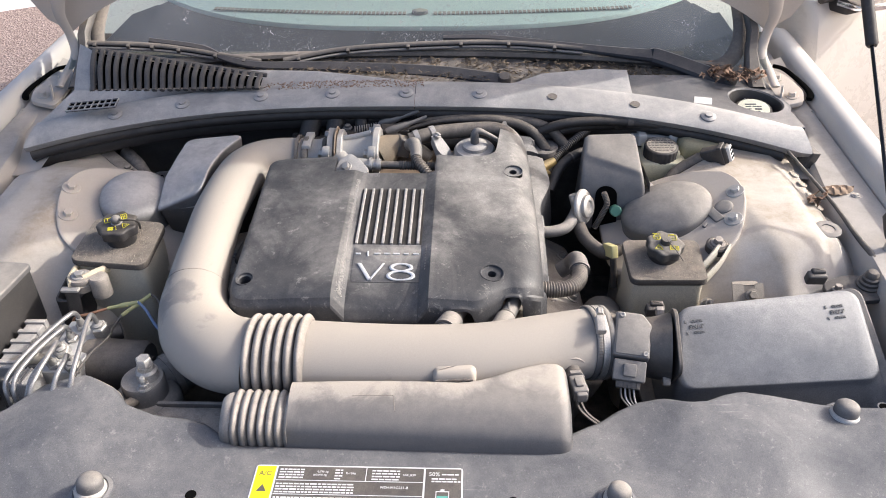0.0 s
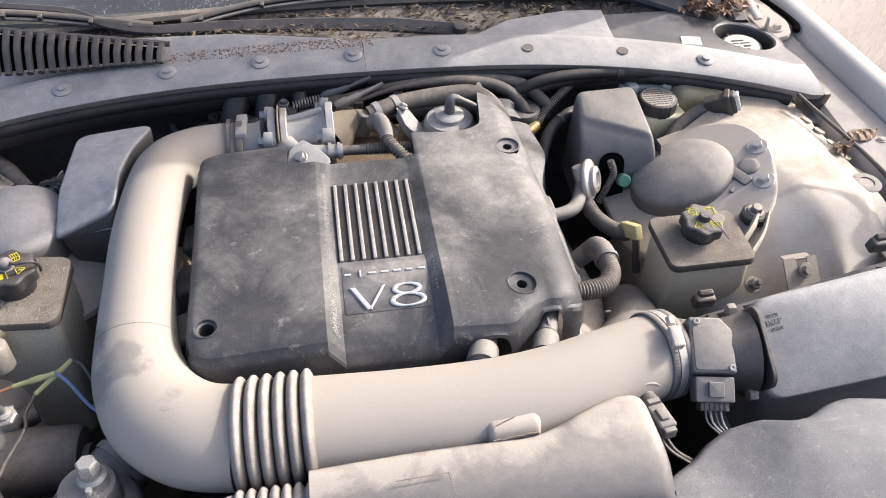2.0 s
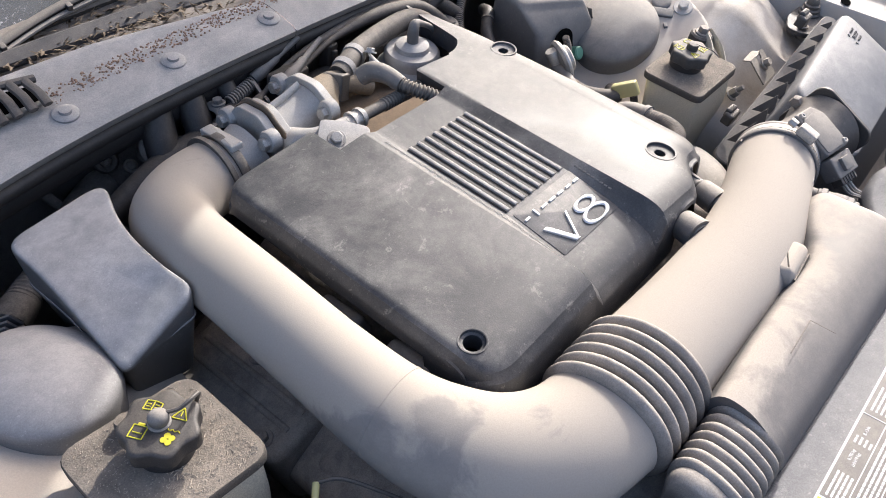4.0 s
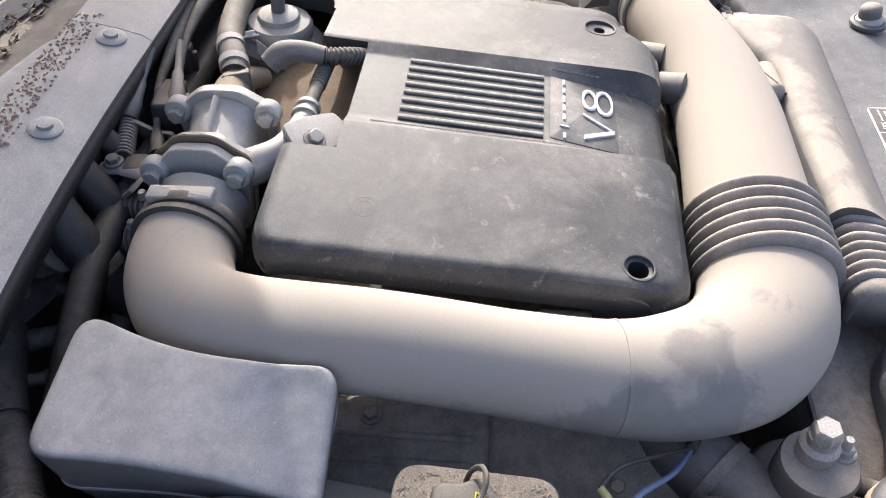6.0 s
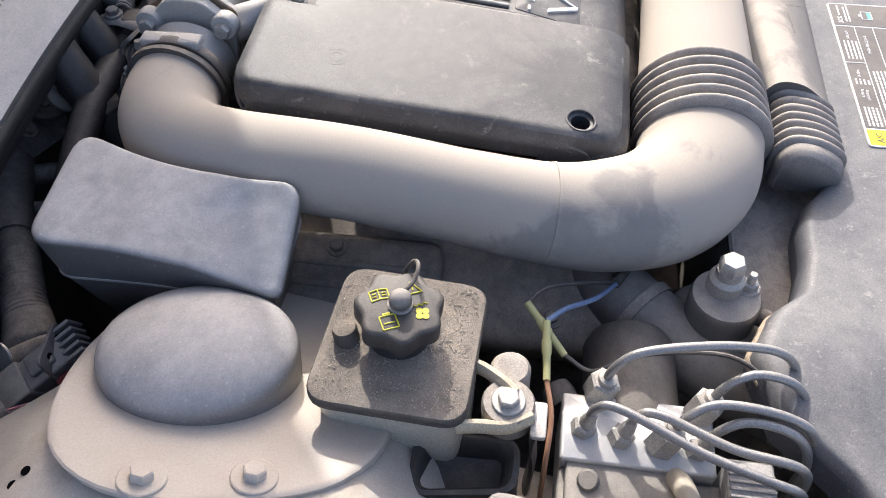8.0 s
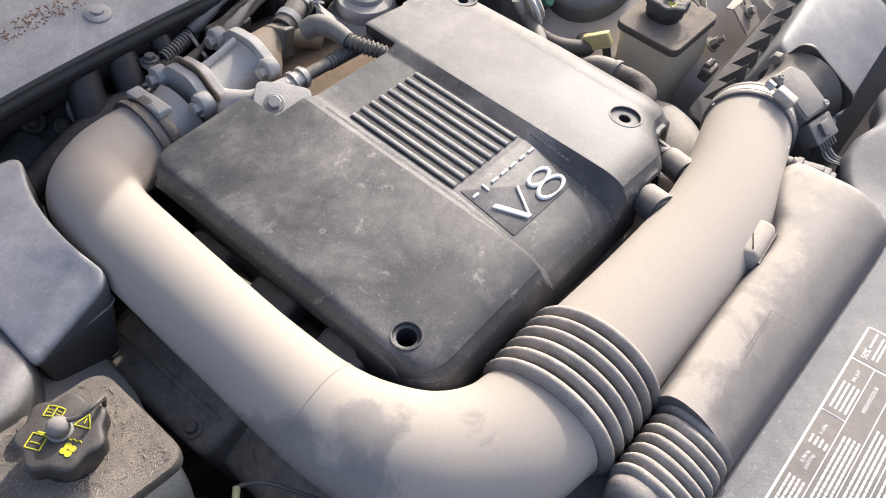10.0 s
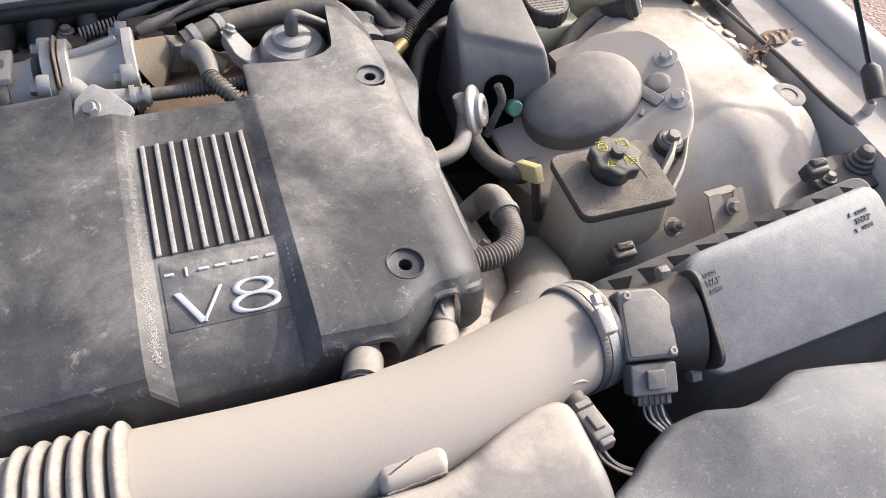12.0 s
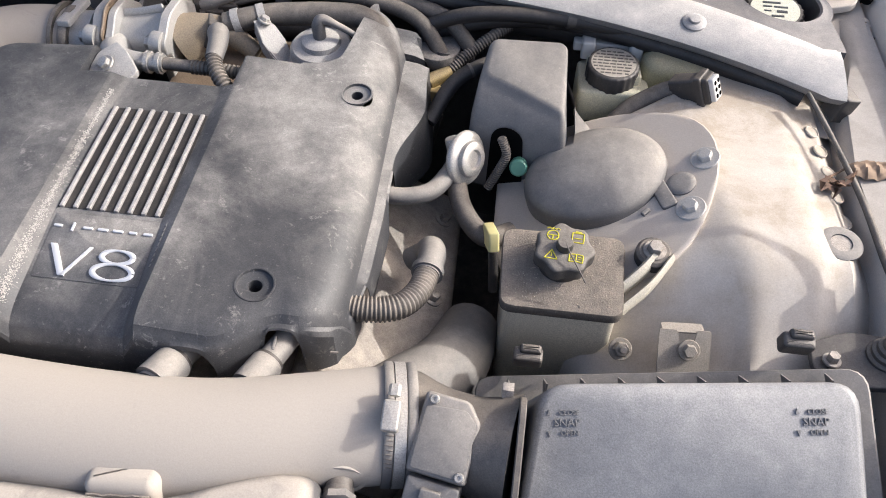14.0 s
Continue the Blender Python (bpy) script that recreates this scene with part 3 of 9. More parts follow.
def wing(side):
    w = thing("front_wing", (-0.035 + side * 0.9, 0.0, 0.6), "white painted front wing with a bolted inner flange", "car wing", "front wings")
    c = -0.035
    rows = []
    for y in np.linspace(-0.62, 0.82, 97):
        z, i = wing_z(y), wing_inner(y)
        rows.append([V(c + side * q, y, h) for q, h in ((0.869, z - 0.012), (0.875, z + 0.004), (0.880, z + 0.022), (0.888, z + 0.033),
                     (0.903, z + 0.039), (0.922, z + 0.036), (0.943, z + 0.020), (0.960, z - 0.012), (0.968, z - 0.06), (0.972, z - 0.14), (0.972, z - 0.3), (0.955, 0.25))])
    bm = B()
    grid_faces(bm, rows, False)
    part("panel", bm, M_BODY, w)
    bm = B()
    rows = []
    for y in np.linspace(-0.62, 0.82, 97):
        z, i = wing_z(y), wing_inner(y)
        rows.append([V(c + side * q, y, h) for q, h in ((i - 0.012, 0.35), (i - 0.006, z - 0.10), (i - 0.001, z - 0.008), (i + 0.004, z - 0.002), (i + 0.5 * (0.862 - i), z + 0.001), (0.866, z + 0.003), (0.870, z + 0.004))])
    grid_faces(bm, rows, False)
    part("inner_flange", bm, M_FLANGE, w, "dusty painted inner flange")
    for y, q in ((-0.273, 0.803), (0.113, 0.838), (0.440, 0.866)):
        bm = B()
        lathe(bm, [(0.0125, -0.002), (0.0125, 0.0006), (0.011, 0.0012), (0.008, 0.0012)], aim((c + side * q, y, wing_z(y) + 0.0005), (-0.08 * side, -0.06, 1)), 22)
        bolt_mesh(bm, 0.0055, 0.0028, 0.0080, aim((c + side * q, y, wing_z(y) + 0.0013), (-0.08 * side, -0.06, 1)))
        part("bolt", bm, M_PAINT, w)
    # slots are near-black discs laid on the flange, their shade painted in
    for y, q in ((-0.150, 0.808), (-0.239, 0.806), (0.397, 0.862), (0.490, 0.864)):
        bm = B()
        lathe(bm, [(0.0075, 0.0), (0.0075, 0.0012), (0.0, 0.0012)], aim((c + side * q, y, wing_z(y) + 0.0008), (-0.08 * side, -0.06, 1)), 16, 1.6)
        part("slot", bm, M_SHADE, w)
    return w


wing(1)
wing(-1)


# painted gutter between the cowl's ends and the wings
for side in (-1, 1):
    bm = B()
    grid_faces(bm, [[V(-0.035 + side * w, y, 0.762 + 0.16 * (y - 0.22) + 0.012 * (abs(w - 0.80) / 0.06) ** 2) for y in np.linspace(0.22, 0.66, 14)] for w in np.linspace(0.735, 0.865, 9)], False)
    solo("gutter", bm, M_PAINT, "dusty painted rain gutter beside the cowl", "gutter", kind="structure")


# ---- engine cover ----
def plane_z(y):
    return 0.807 + 0.12 * y


def crown(x):
    """The cover's two wings rise towards the centre channel."""
    return 0.0095 * max(0.0, min(1.0, (x + 0.275) / 0.160, (0.165 - x) / 0.125))


def channel_z(y):
    """The channel's floor: level with the ribs at the back, falling off under the name plate."""
    return 0.8085 + 0.13 * y if y > -0.08 else 0.7981 + 0.27 * (y + 0.08)


def smooth(e0, e1, x):
    t = max(0.0, min(1.0, (x - e0) / (e1 - e0)))
    return t * t * (3 - 2 * t)


def corner(d, r):
    return 0.0 if d >= r else r - math.sqrt(max(0.0, r * r - (r - max(d, 0.0)) ** 2))


def cover_left(y):
    return -0.279 - 0.012 * (y + 0.19)


def cover_right(y):
    return 0.222 - 0.03 * max(0.0, y)


def cover_front(x):
    y = -0.203 + 0.034 * smooth(0.105, 0.168, x)
    return y + corner(x + 0.281, 0.036) * 0.9 + corner(0.224 - x, 0.05) * 0.9


def cover_rear(x):
    if x < -0.153:
        return 0.182 - corner(x + 0.288, 0.04) * 0.9
    if x < 0.035:
        return 0.124
    dx = min(1.0, abs(x - 0.105) / 0.068)
    y = 0.252 - 0.075 * math.sqrt(max(0.0, 1 - dx * dx))
    if x < 0.105:
        return min(y, 0.174)
    return y + (0.315 - y) * smooth(0.150, 0.178, x) - corner(0.215 - x, 0.04) * 0.9


def cover_z(x, y, xl, xr, yf, yr):
    p = plane_z(y) + crown(x)
    floor = channel_z(y)
    in_channel = max(0.0, min(1.0, (x + 0.113) / 0.019, (0.038 - x) / 0.018))
    z = p + (min(floor, p) - p) * in_channel
    z -= corner(x - xl, 0.011) + corner(xr - x, 0.055) * 0.8 + corner(y - yf, 0.034) * 0.40
    if x > 0.175 or x < -0.153:
        z -= corner(yr - y, 0.018)
    z -= 0.006 * smooth(0.14, 0.2, x) * smooth(0.18, 0.3, y)
    return z


def arch(u, rise):
    return rise * max(0.0, 1 - abs(u) ** 3) ** 0.4


def cover_skirt(x, y):
    if x > 0.2:
        z = 0.708 - 0.016 * smooth(0.08, 0.14, y) + arch((y - 0.052) / 0.028, 0.066) + arch((y + 0.098) / 0.015, 0.042)
        return z + 0.006 * smooth(-0.16, -0.19, y)
    if y < -0.12:
        return 0.708 + 0.006 * smooth(0.19, 0.15, x) + arch((x - 0.088) / 0.024, 0.054) + arch((x - 0.168) / 0.0185, 0.064)
    return plane_z(y) - 0.030


engine_cover = thing("engine_cover", (-0.03, -0.03, 0.75), "dusty black plastic engine cover with a ribbed centre channel", "engine cover")
xs = sorted(set([round(v, 4) for v in np.concatenate([np.linspace(0, 0.05, 9), np.linspace(0.05, 0.95, 74), np.linspace(0.95, 1, 9)])]))
cols = [cover_left(0) + (cover_right(0) - cover_left(0)) * u for u in xs]
cols = sorted(cols + [0.052 + 0.003 * k for k in range(46)] + [-0.1535, -0.1525, 0.0345, 0.0355, 0.0425, 0.0435, 0.1675, 0.1665, -0.113, -0.109, -0.104, -0.099, -0.094, 0.020, 0.024, 0.029, 0.034, 0.038])
vrow = list(np.concatenate([np.linspace(0, 0.09, 9), np.linspace(0.11, 0.92, 60), np.linspace(0.94, 1, 6)]))
bm = B()
cells = []
for c in cols:
    u = (c - cover_left(0)) / (cover_right(0) - cover_left(0))
    yf, yr = cover_front(c), cover_rear(c)
    line = []
    for v in vrow:
        y = yf + (yr - yf) * v
        xl, xr = cover_left(y), cover_right(y)
        x = xl + (xr - xl) * u if (u < 0.12 or u > 0.88) else c
        if 0.12 <= u <= 0.25:
            k = (u - 0.12) / 0.13
            x = (xl + (xr - xl) * u) * (1 - k) + c * k
        elif 0.75 <= u <= 0.88:
            k = (0.88 - u) / 0.13
            x = (xl + (xr - xl) * u) * (1 - k) + c * k
        line.append(V(x, y, cover_z(x, y, xl, xr, yf, yr)))
    cells.append(line)
vs = grid_faces(bm, cells, False)
# the hanging rim all round
loop = [r[0] for r in vs] + [v for v in vs[-1][1:]] + [r[-1] for r in vs[-2::-1]] + [v for v in vs[0][-2:0:-1]]
low, mids = [], ([], [])
for v in loop:
    x, y = v.co.x, v.co.y
    out = V(0.006 + 0.007 * smooth(-0.14, -0.06, y) * smooth(0.26, 0.16, y) + 0.034 * smooth(0.09, 0.19, y) * smooth(0.40, 0.26, y) if x > 0.19 and y < 0.42 else -0.004 if x < -0.25 else 0, -0.006 if y < -0.13 and x < 0.21 else 0, 0)
    inner = y > 0.1 and -0.16 < x < 0.17
    low.append(bm.verts.new(V(x, y, v.co.z - 0.03 if inner else min(v.co.z - 0.003, cover_skirt(x, y))) + out))
    fall = v.co.z - low[-1].co.z
    for ring_, k, h in ((mids[0], 0.45, 0.0028), (mids[1], 0.80, 0.0085)):
        ring_.append(bm.verts.new(v.co + out * k + V(0, 0, -min(h, fall * 0.3 * (1 + 2 * k) / 2))))
for a_, b_ in ((loop, mids[0]), (mids[0], mids[1]), (mids[1], low)):
    for i in range(len(loop)):
        j = (i + 1) % len(loop)
        bm.faces.new((a_[i], b_[i], b_[j], a_[j]))
bm.normal_update()
HOLES = ((-0.2555, -0.158, 0.0095, 0.0142), (0.136, -0.140, 0.0070, 0.0190), (0.179, 0.138, 0.0070, 0.0180))
gone = [f for f in bm.faces if any(math.hypot(f.calc_center_median().x - hx, f.calc_center_median().y - hy) < w and f.normal.z ** 2 > 0.1 for hx, hy, r, w in HOLES)]
bmesh.ops.delete(bm, geom=gone, context="FACES")
for hx, hy, r, w in HOLES:
    for v in bm.verts:
        d = math.hypot(v.co.x - hx, v.co.y - hy)
        if v.is_boundary and d < w + 0.008:
            k = w / d
            x, y = hx + (v.co.x - hx) * k, hy + (v.co.y - hy) * k
            v.co = V(x, y, v.co.z + 0.12 * (y - v.co.y))
part("shell", bm, M_COVER, engine_cover, sharp=24)

for hx, hy, r, w in HOLES:
    bm = B()
    m = aim((hx, hy, plane_z(hy) + crown(hx) - 0.0042), (-0.06 if hx < 0 else 0.076 * (hx < 0.16), -0.12, 1))
    lathe(bm, [(w + 0.0012, 0.0032), (w + 0.0009, 0.0047), (w, 0.0049), (w - 0.0012, 0.0044), (w - 0.0020, 0.0016), (w - 0.003, 0.0010), (r + 0.0022, 0.0012), (r, 0.0004), (r, -0.022), (r - 0.001, -0.024)], m, 26, caps=False)
    part("bolt_recess", bm, M_COVER, engine_cover)
    # near-black disc for the shade at the hole's bottom
    bm = B()
    lathe(bm, [(r * 0.99, -0.0215), (r * 0.99, -0.0205), (0.0, -0.0205)], m, 20)
    part("hole_bottom", bm, M_SHADE, engine_cover)
# faint moulded roundel on the near side
bm = B()
m = aim((-0.225, 0.085, plane_z(0.085) + crown(-0.225) + 0.0001), (-0.06, -0.12, 1))
for r in (0.012, 0.007):
    lathe(bm, [(r, -0.001), (r - 0.0003, 0.00002), (r - 0.0007, 0.00002), (r - 0.001, -0.001)], m, 24, caps=False)
part("moulded_mark", bm, M_COVER, engine_cover)

# ribs of the channel; a near-flush, near-black plate paints the shade between them
M_WELL = dusty("well_shade", (0.008, 0.0085, 0.010), 0.55, 0.10, patch=20.0, smear=0.7, grain=0.3)
tilt_m = Matrix.Rotation(math.atan(0.13), 4, "X")
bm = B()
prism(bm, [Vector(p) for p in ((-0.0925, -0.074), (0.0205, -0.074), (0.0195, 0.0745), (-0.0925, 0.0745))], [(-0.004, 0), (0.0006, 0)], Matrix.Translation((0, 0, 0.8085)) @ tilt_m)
part("grille_gap_shade", bm, M_WELL, engine_cover)
for i in range(8):
    bm = B()
    x = -0.0878 + 0.1022 * i / 7
    prism(bm, rect(0.0050, 0.149, 0.0008, 2), soft_levels(-0.003, 0.0034, 0.0012, 2), Matrix.Translation((x, 0.0003, 0.8085)) @ tilt_m)
    part("rib", bm, M_BAR, engine_cover, "dusty grey raised rib")

# crust of pale dust on the channel's left wall, with loose grains on it
rng_d = random.Random(3)


def wall_z(x, y):
    return cover_z(x, y, -0.3, 0.3, -0.3, 0.3)


bm = B()
for i in range(2600):
    y = -0.186 + 0.285 * rng_d.random()
    wide = 0.0050 if y < 0.03 else 0.0030
    x = -0.1030 + rng_d.gauss(0, wide * 0.42)
    r = rng_d.uniform(0.0003, 0.0010)
    z = wall_z(x, y)
    p, a = V(x, y, z), rng_d.uniform(0, 6.28)
    base_ = [bm.verts.new(p + V(math.cos(a + k * 1.571) * r, math.sin(a + k * 1.571) * r * rng_d.uniform(0.6, 1.2), -0.0003)) for k in range(4)]
    top_ = bm.verts.new(p + V(rng_d.uniform(-0.3, 0.3) * r, rng_d.uniform(-0.3, 0.3) * r, r * rng_d.uniform(0.5, 1.1)))
    for k in range(4):
        bm.faces.new((base_[k], base_[(k + 1) % 4], top_))
tagged(part("dust_crust", bm, plain("pale_dust", (0.42, 0.40, 0.37), 0.95, 0, 0.4, 500, 0.3), engine_cover, "crust of pale caked dust"), kind="stuff")

# name plate: badge bars and figure
plate_m = Matrix.Translation((-0.0345, -0.116, channel_z(-0.116))) @ Matrix.Rotation(math.atan(0.27), 4, "X")
bm = B()
prism(bm, rect(0.110, 0.074, 0.003), [(-0.004, 0), (0.0006, 0), (0.0009, 0.0006)], plate_m)
plate = part("name_plate", bm, M_COVER, engine_cover)
fig = plate_m @ Matrix.Translation((-0.0005, -0.0165, 0.0018))
bm = B()
for x0, x1, w in ((-0.0430, -0.0235, 0.0034), (-0.0235, -0.0035, 0.0016)):
    a_, b_ = (V(x0, 0.0170, 0), V(x1, -0.0170, 0)) if x0 < -0.03 else (V(x0, -0.0170, 0), V(x1, 0.0170, 0))
    prism(bm, [Vector((a_.x - w, a_.y)), Vector((b_.x - w, b_.y)), Vector((b_.x + w, b_.y)), Vector((a_.x + w, a_.y))], [(-0.0015, 0), (0.0012, 0), (0.0015, 0.0004)], fig)
part("figure_v", bm, M_LETTER, plate, "raised silver letter V")
bm = B()
for cy, rx, ry in ((0.0092, 0.0160, 0.0072), (-0.0078, 0.0200, 0.0088)):
    ringo = []
    for j in range(37):
        t = 2 * math.pi * j / 36
        ringo.append((fig @ V(0.0255 + rx * math.cos(t), cy + ry * math.sin(t), 0.0002), 0.0012 + 0.0020 * abs(math.cos(t)) ** 1.5))
    sweep(bm, [p for p, _ in ringo], [r for _, r in ringo], 0.0014, 8, cap=False, up=V(0, -0.27, 1))
part("figure_eight", bm, M_LETTER, plate, "raised silver figure 8")
# the maker's name stands as plain silver bars
for i, (w, h) in enumerate(((0.0085, 0.0028), (0.0024, 0.0100), (0.0100, 0.0028), (0.0105, 0.0028), (0.0105, 0.0028), (0.0080, 0.0028), (0.0095, 0.0028))):
    bm = B()
    block(bm, w, h, 0, 0.0018, 0.0006, 0.0004, plate_m @ Matrix.Translation((-0.0475 + i * 0.0158, 0.0215, 0.0008)))
    part("badge_bar", bm, M_LETTER, plate)
bm = B()
for i in range(9):
    block(bm, 0.0022, 0.0045, 0, 0.0006, 0, 0.0002, Matrix.Translation((0.0290, -0.085 - 0.006 * i, cover_z(0.029, -0.085 - 0.006 * i, -0.3, 0.3, -0.3, 0.3) + 0.0003)) @ Matrix.Rotation(radians(-35), 4, "Y"))
part("small_print", bm, M_GREY, engine_cover)


# ---- intake duct ----
duct = thing("intake_duct", (-0.2, -0.15, 0.70), "tan dusty moulded air intake duct with a rubber bellows", "intake duct")
left_line = spline([(-0.226, 0.2545, 0.781), (-0.262, 0.252, 0.783), (-0.298, 0.240, 0.786), (-0.330, 0.214, 0.789), (-0.345, 0.165, 0.791), (-0.3510, 0.05, 0.788), (-0.3505, -0.05, 0.770),
                    (-0.3465, -0.13, 0.753), (-0.336, -0.187, 0.745), (-0.310, -0.239, 0.739), (-0.267, -0.272, 0.736), (-0.213, -0.284, 0.735)], 8)
bm = B()
sweep(bm, left_line, [0.046, 0.047, 0.048, 0.047, 0.0455, 0.0440, 0.0445, 0.0485, 0.0545, 0.060, 0.062, 0.062], [0.045, 0.045, 0.045, 0.044, 0.042, 0.042, 0.043, 0.046, 0.050, 0.053, 0.054, 0.054], 36, up=V(0, 0, 1))
rear_pipe = part("rear_pipe", bm, M_PIPE, duct, sharp=60)
bm = B()
sweep(bm, [V(-0.3463, -0.1335, 0.7527), V(-0.3460, -0.1362, 0.7522)], 0.0494, 0.0468, 36, up=V(0, 0, 1))
part("parting_seam", bm, M_PIPE, rear_pipe)
bm = B()
line, rr = [], []
for i in range(109):
    t = i / 108
    line.append(V(-0.222 + 0.090 * t, -0.2840, 0.7352 + 0.001 * t))
    rr.append(0.0575 + 0.0128 * abs(math.sin(math.pi * 6.0 * t)) ** 0.55 if 0.0 < t < 1.0 else 0.060)
sweep(bm, line, rr, [r - 0.006 for r in rr], 40, up=V(0, 0, 1))
part("bellows", bm, M_BELLOWS, duct, "ribbed dark rubber bellows of the duct", sharp=70)
front_line = spline([(-0.136, -0.2840, 0.7355), (-0.05, -0.2865, 0.736), (0.03, -0.2870, 0.7365), (0.10, -0.2825, 0.737), (0.16, -0.2715, 0.7375), (0.22, -0.2550, 0.7365), (0.285, -0.237, 0.733)], 8)
bm = B()
sweep(bm, front_line, [0.063, 0.061, 0.060, 0.058, 0.055, 0.053, 0.053], [0.052, 0.050, 0.049, 0.049, 0.049, 0.050, 0.053], 40, up=V(0, 0, 1))
front_pipe = part("front_pipe", bm, M_PIPE, duct, sharp=60)
# clip tab of the resonator joint
bm = B()
tab_m = Matrix.Translation((0.082, -0.338, 0.742)) @ pose(0, 0, 0, -8, 0, 5)
prism(bm, rounded([Vector(p) for p in ((-0.030, -0.012), (0.026, -0.012), (0.031, 0.0), (0.028, 0.020), (-0.026, 0.020), (-0.032, 0.006))], 0.007), soft_levels(0, 0.027, 0.009, 5), tab_m)
part("joint_tab", bm, M_PIPE, duct)
bm = B()
sweep(bm, [tab_m @ V(-0.028 + 0.0065 * i, -0.0125, 0.014 + 0.001 * math.sin(i * 2.3)) for i in range(9)], 0.0016, 0.0024, 6, up=V(0, 0, 1))
part("joint_sealant", bm, M_DEEP, duct, "rough dark seam of sealant")
for a, b in (((0.225, -0.205, 0.788), (0.232, -0.204, 0.787)),):
    bm = B()
    sweep(bm, [Vector(a), Vector(b)], 0.0012, 0.0012, 6)
    part("mould_mark", bm, M_DEEP, duct)
# hose clamps
for c, d, r in (((0.280, -0.238, 0.7335), (0.98, 0.18, -0.09), 0.0555), ((0.300, -0.2345, 0.7318), (0.98, 0.18, -0.09), 0.0555)):
    bm = B()
    lathe(bm, [(r - 0.004, -0.0045), (r, -0.0045), (r + 0.0012, -0.003), (r + 0.0012, 0.003), (r, 0.0045), (r - 0.004, 0.0045)], aim(c, d), 40)
    part("cuff_ridge", bm, M_GREY, duct)
bm = B()
m = aim((0.290, -0.2363, 0.7327), (0.98, 0.18, -0.09))
lathe(bm, [(0.054, -0.005), (0.0565, -0.005), (0.0565, 0.005), (0.054, 0.005)], m, 40)
clamp = part("hose_clamp", bm, M_STEEL, duct, "zinc-plated worm drive hose clamp")
bm = B()
block(bm, 0.015, 0.026, 0, 0.012, 0.003, 0.002, aim((0.291, -0.262, 0.7865), (0, -0.42, 1)))
part("screw_housing", bm, M_STEEL, clamp)
bm = B()
bolt_mesh(bm, 0.0055, 0.010, 0, aim((0.291, -0.2480, 0.7975), (0, 0.92, 0.40)))
part("screw", bm, M_STEEL, clamp)
# dark plates on the band paint the shade of its slots
bm = B()
for i in range(11):
    a = radians(118 + i * 4.2)
    p = V(0.291, -0.2363 - 0.0572 * math.sin(a - math.pi / 2) , 0.7327 + 0.0572 * math.cos(a - math.pi / 2))
    block(bm, 0.0075, 0.0012, 0, 0.0006, 0, 0.0002, aim(p, (0, p.y + 0.2363, p.z - 0.7327)))
part("band_slots", bm, M_DEEP, clamp)
# clamp of the throttle end, with its tab
bm = B()
lathe(bm, [(0.046, -0.006), (0.0495, -0.006), (0.0505, -0.004), (0.0505, 0.004), (0.0495, 0.006), (0.046, 0.006)], aim((-0.228, 0.2545, 0.781), (1, 0, 0)), 40)
lathe(bm, [(0.046, -0.003), (0.052, -0.003), (0.052, 0.003), (0.046, 0.003)], aim((-0.244, 0.2545, 0.781), (1, 0, 0)), 40)
part("throttle_cuff", bm, M_HOSE, duct)
bm = B()
block(bm, 0.017, 0.062, 0, 0.008, 0.002, 0.002, Matrix.Translation((-0.224, 0.2545, 0.8225)))
part("cuff_block", bm, M_ALU, duct, "cast grey clamp block")
# drain plug on the outer side
bm = B()
lathe(bm, [(0.017, 0), (0.017, 0.012), (0.013, 0.016), (0.0, 0.016)], aim((-0.372, 0.195, 0.775), (-1, 0.1, -0.4)), 20)
part("plug", bm, M_HOSE, duct)

# air temperature sensor in the front pipe
sensor = thing("air_temperature_sensor", (0.235, -0.31, 0.71), "grey plug-in air temperature sensor with its wires", "sensor")
sm = aim((0.250, -0.2970, 0.733), (0.15, -0.97, 0.02))
bm = B()
lathe(bm, [(0.0240, -0.040), (0.0240, -0.001), (0.0225, 0.0015), (0.0185, 0.0015), (0.0165, -0.001), (0.0150, -0.006)], sm, 28, caps=False)
lathe(bm, [(0.0275, -0.040), (0.0275, -0.009), (0.0262, -0.007), (0.0235, -0.006)], sm, 28, caps=False)
part("grommet", bm, M_PIPE, sensor, "tan ring cuff moulded on the duct")
bm = B()
lathe(bm, [(0.0155, -0.008), (0.0130, -0.002), (0.0120, 0.010), (0.0135, 0.011), (0.0135, 0.015), (0.0, 0.015)], sm, 22)
part("collar", bm, M_BLACK, sensor)
bm = B()
prism(bm, hexagon(0.0150), [(0.015, 0), (0.021, 0), (0.022, 0.002)], sm)
part("hexagon", bm, M_GREY, sensor)
bm = B()
block(bm, 0.022, 0.019, 0.022, 0.054, 0.004, 0.003, sm)
block(bm, 0.011, 0.026, 0.030, 0.046, 0.002, 0.002, sm)
block(bm, 0.016, 0.014, 0.054, 0.060, 0.003, 0.002, sm)
part("connector", bm, M_GREY, sensor, "dusty brown grey connector body")
for k in (-0.003, 0.003):
    bm = B()
    sweep(bm, spline([(0.254 + k, -0.345, 0.724), (0.262 + k, -0.362, 0.715), (0.285, -0.372 + k, 0.700), (0.32, -0.37, 0.675)], 6), 0.0022, None, 6)
    part("wire", bm, M_BLACK, sensor)

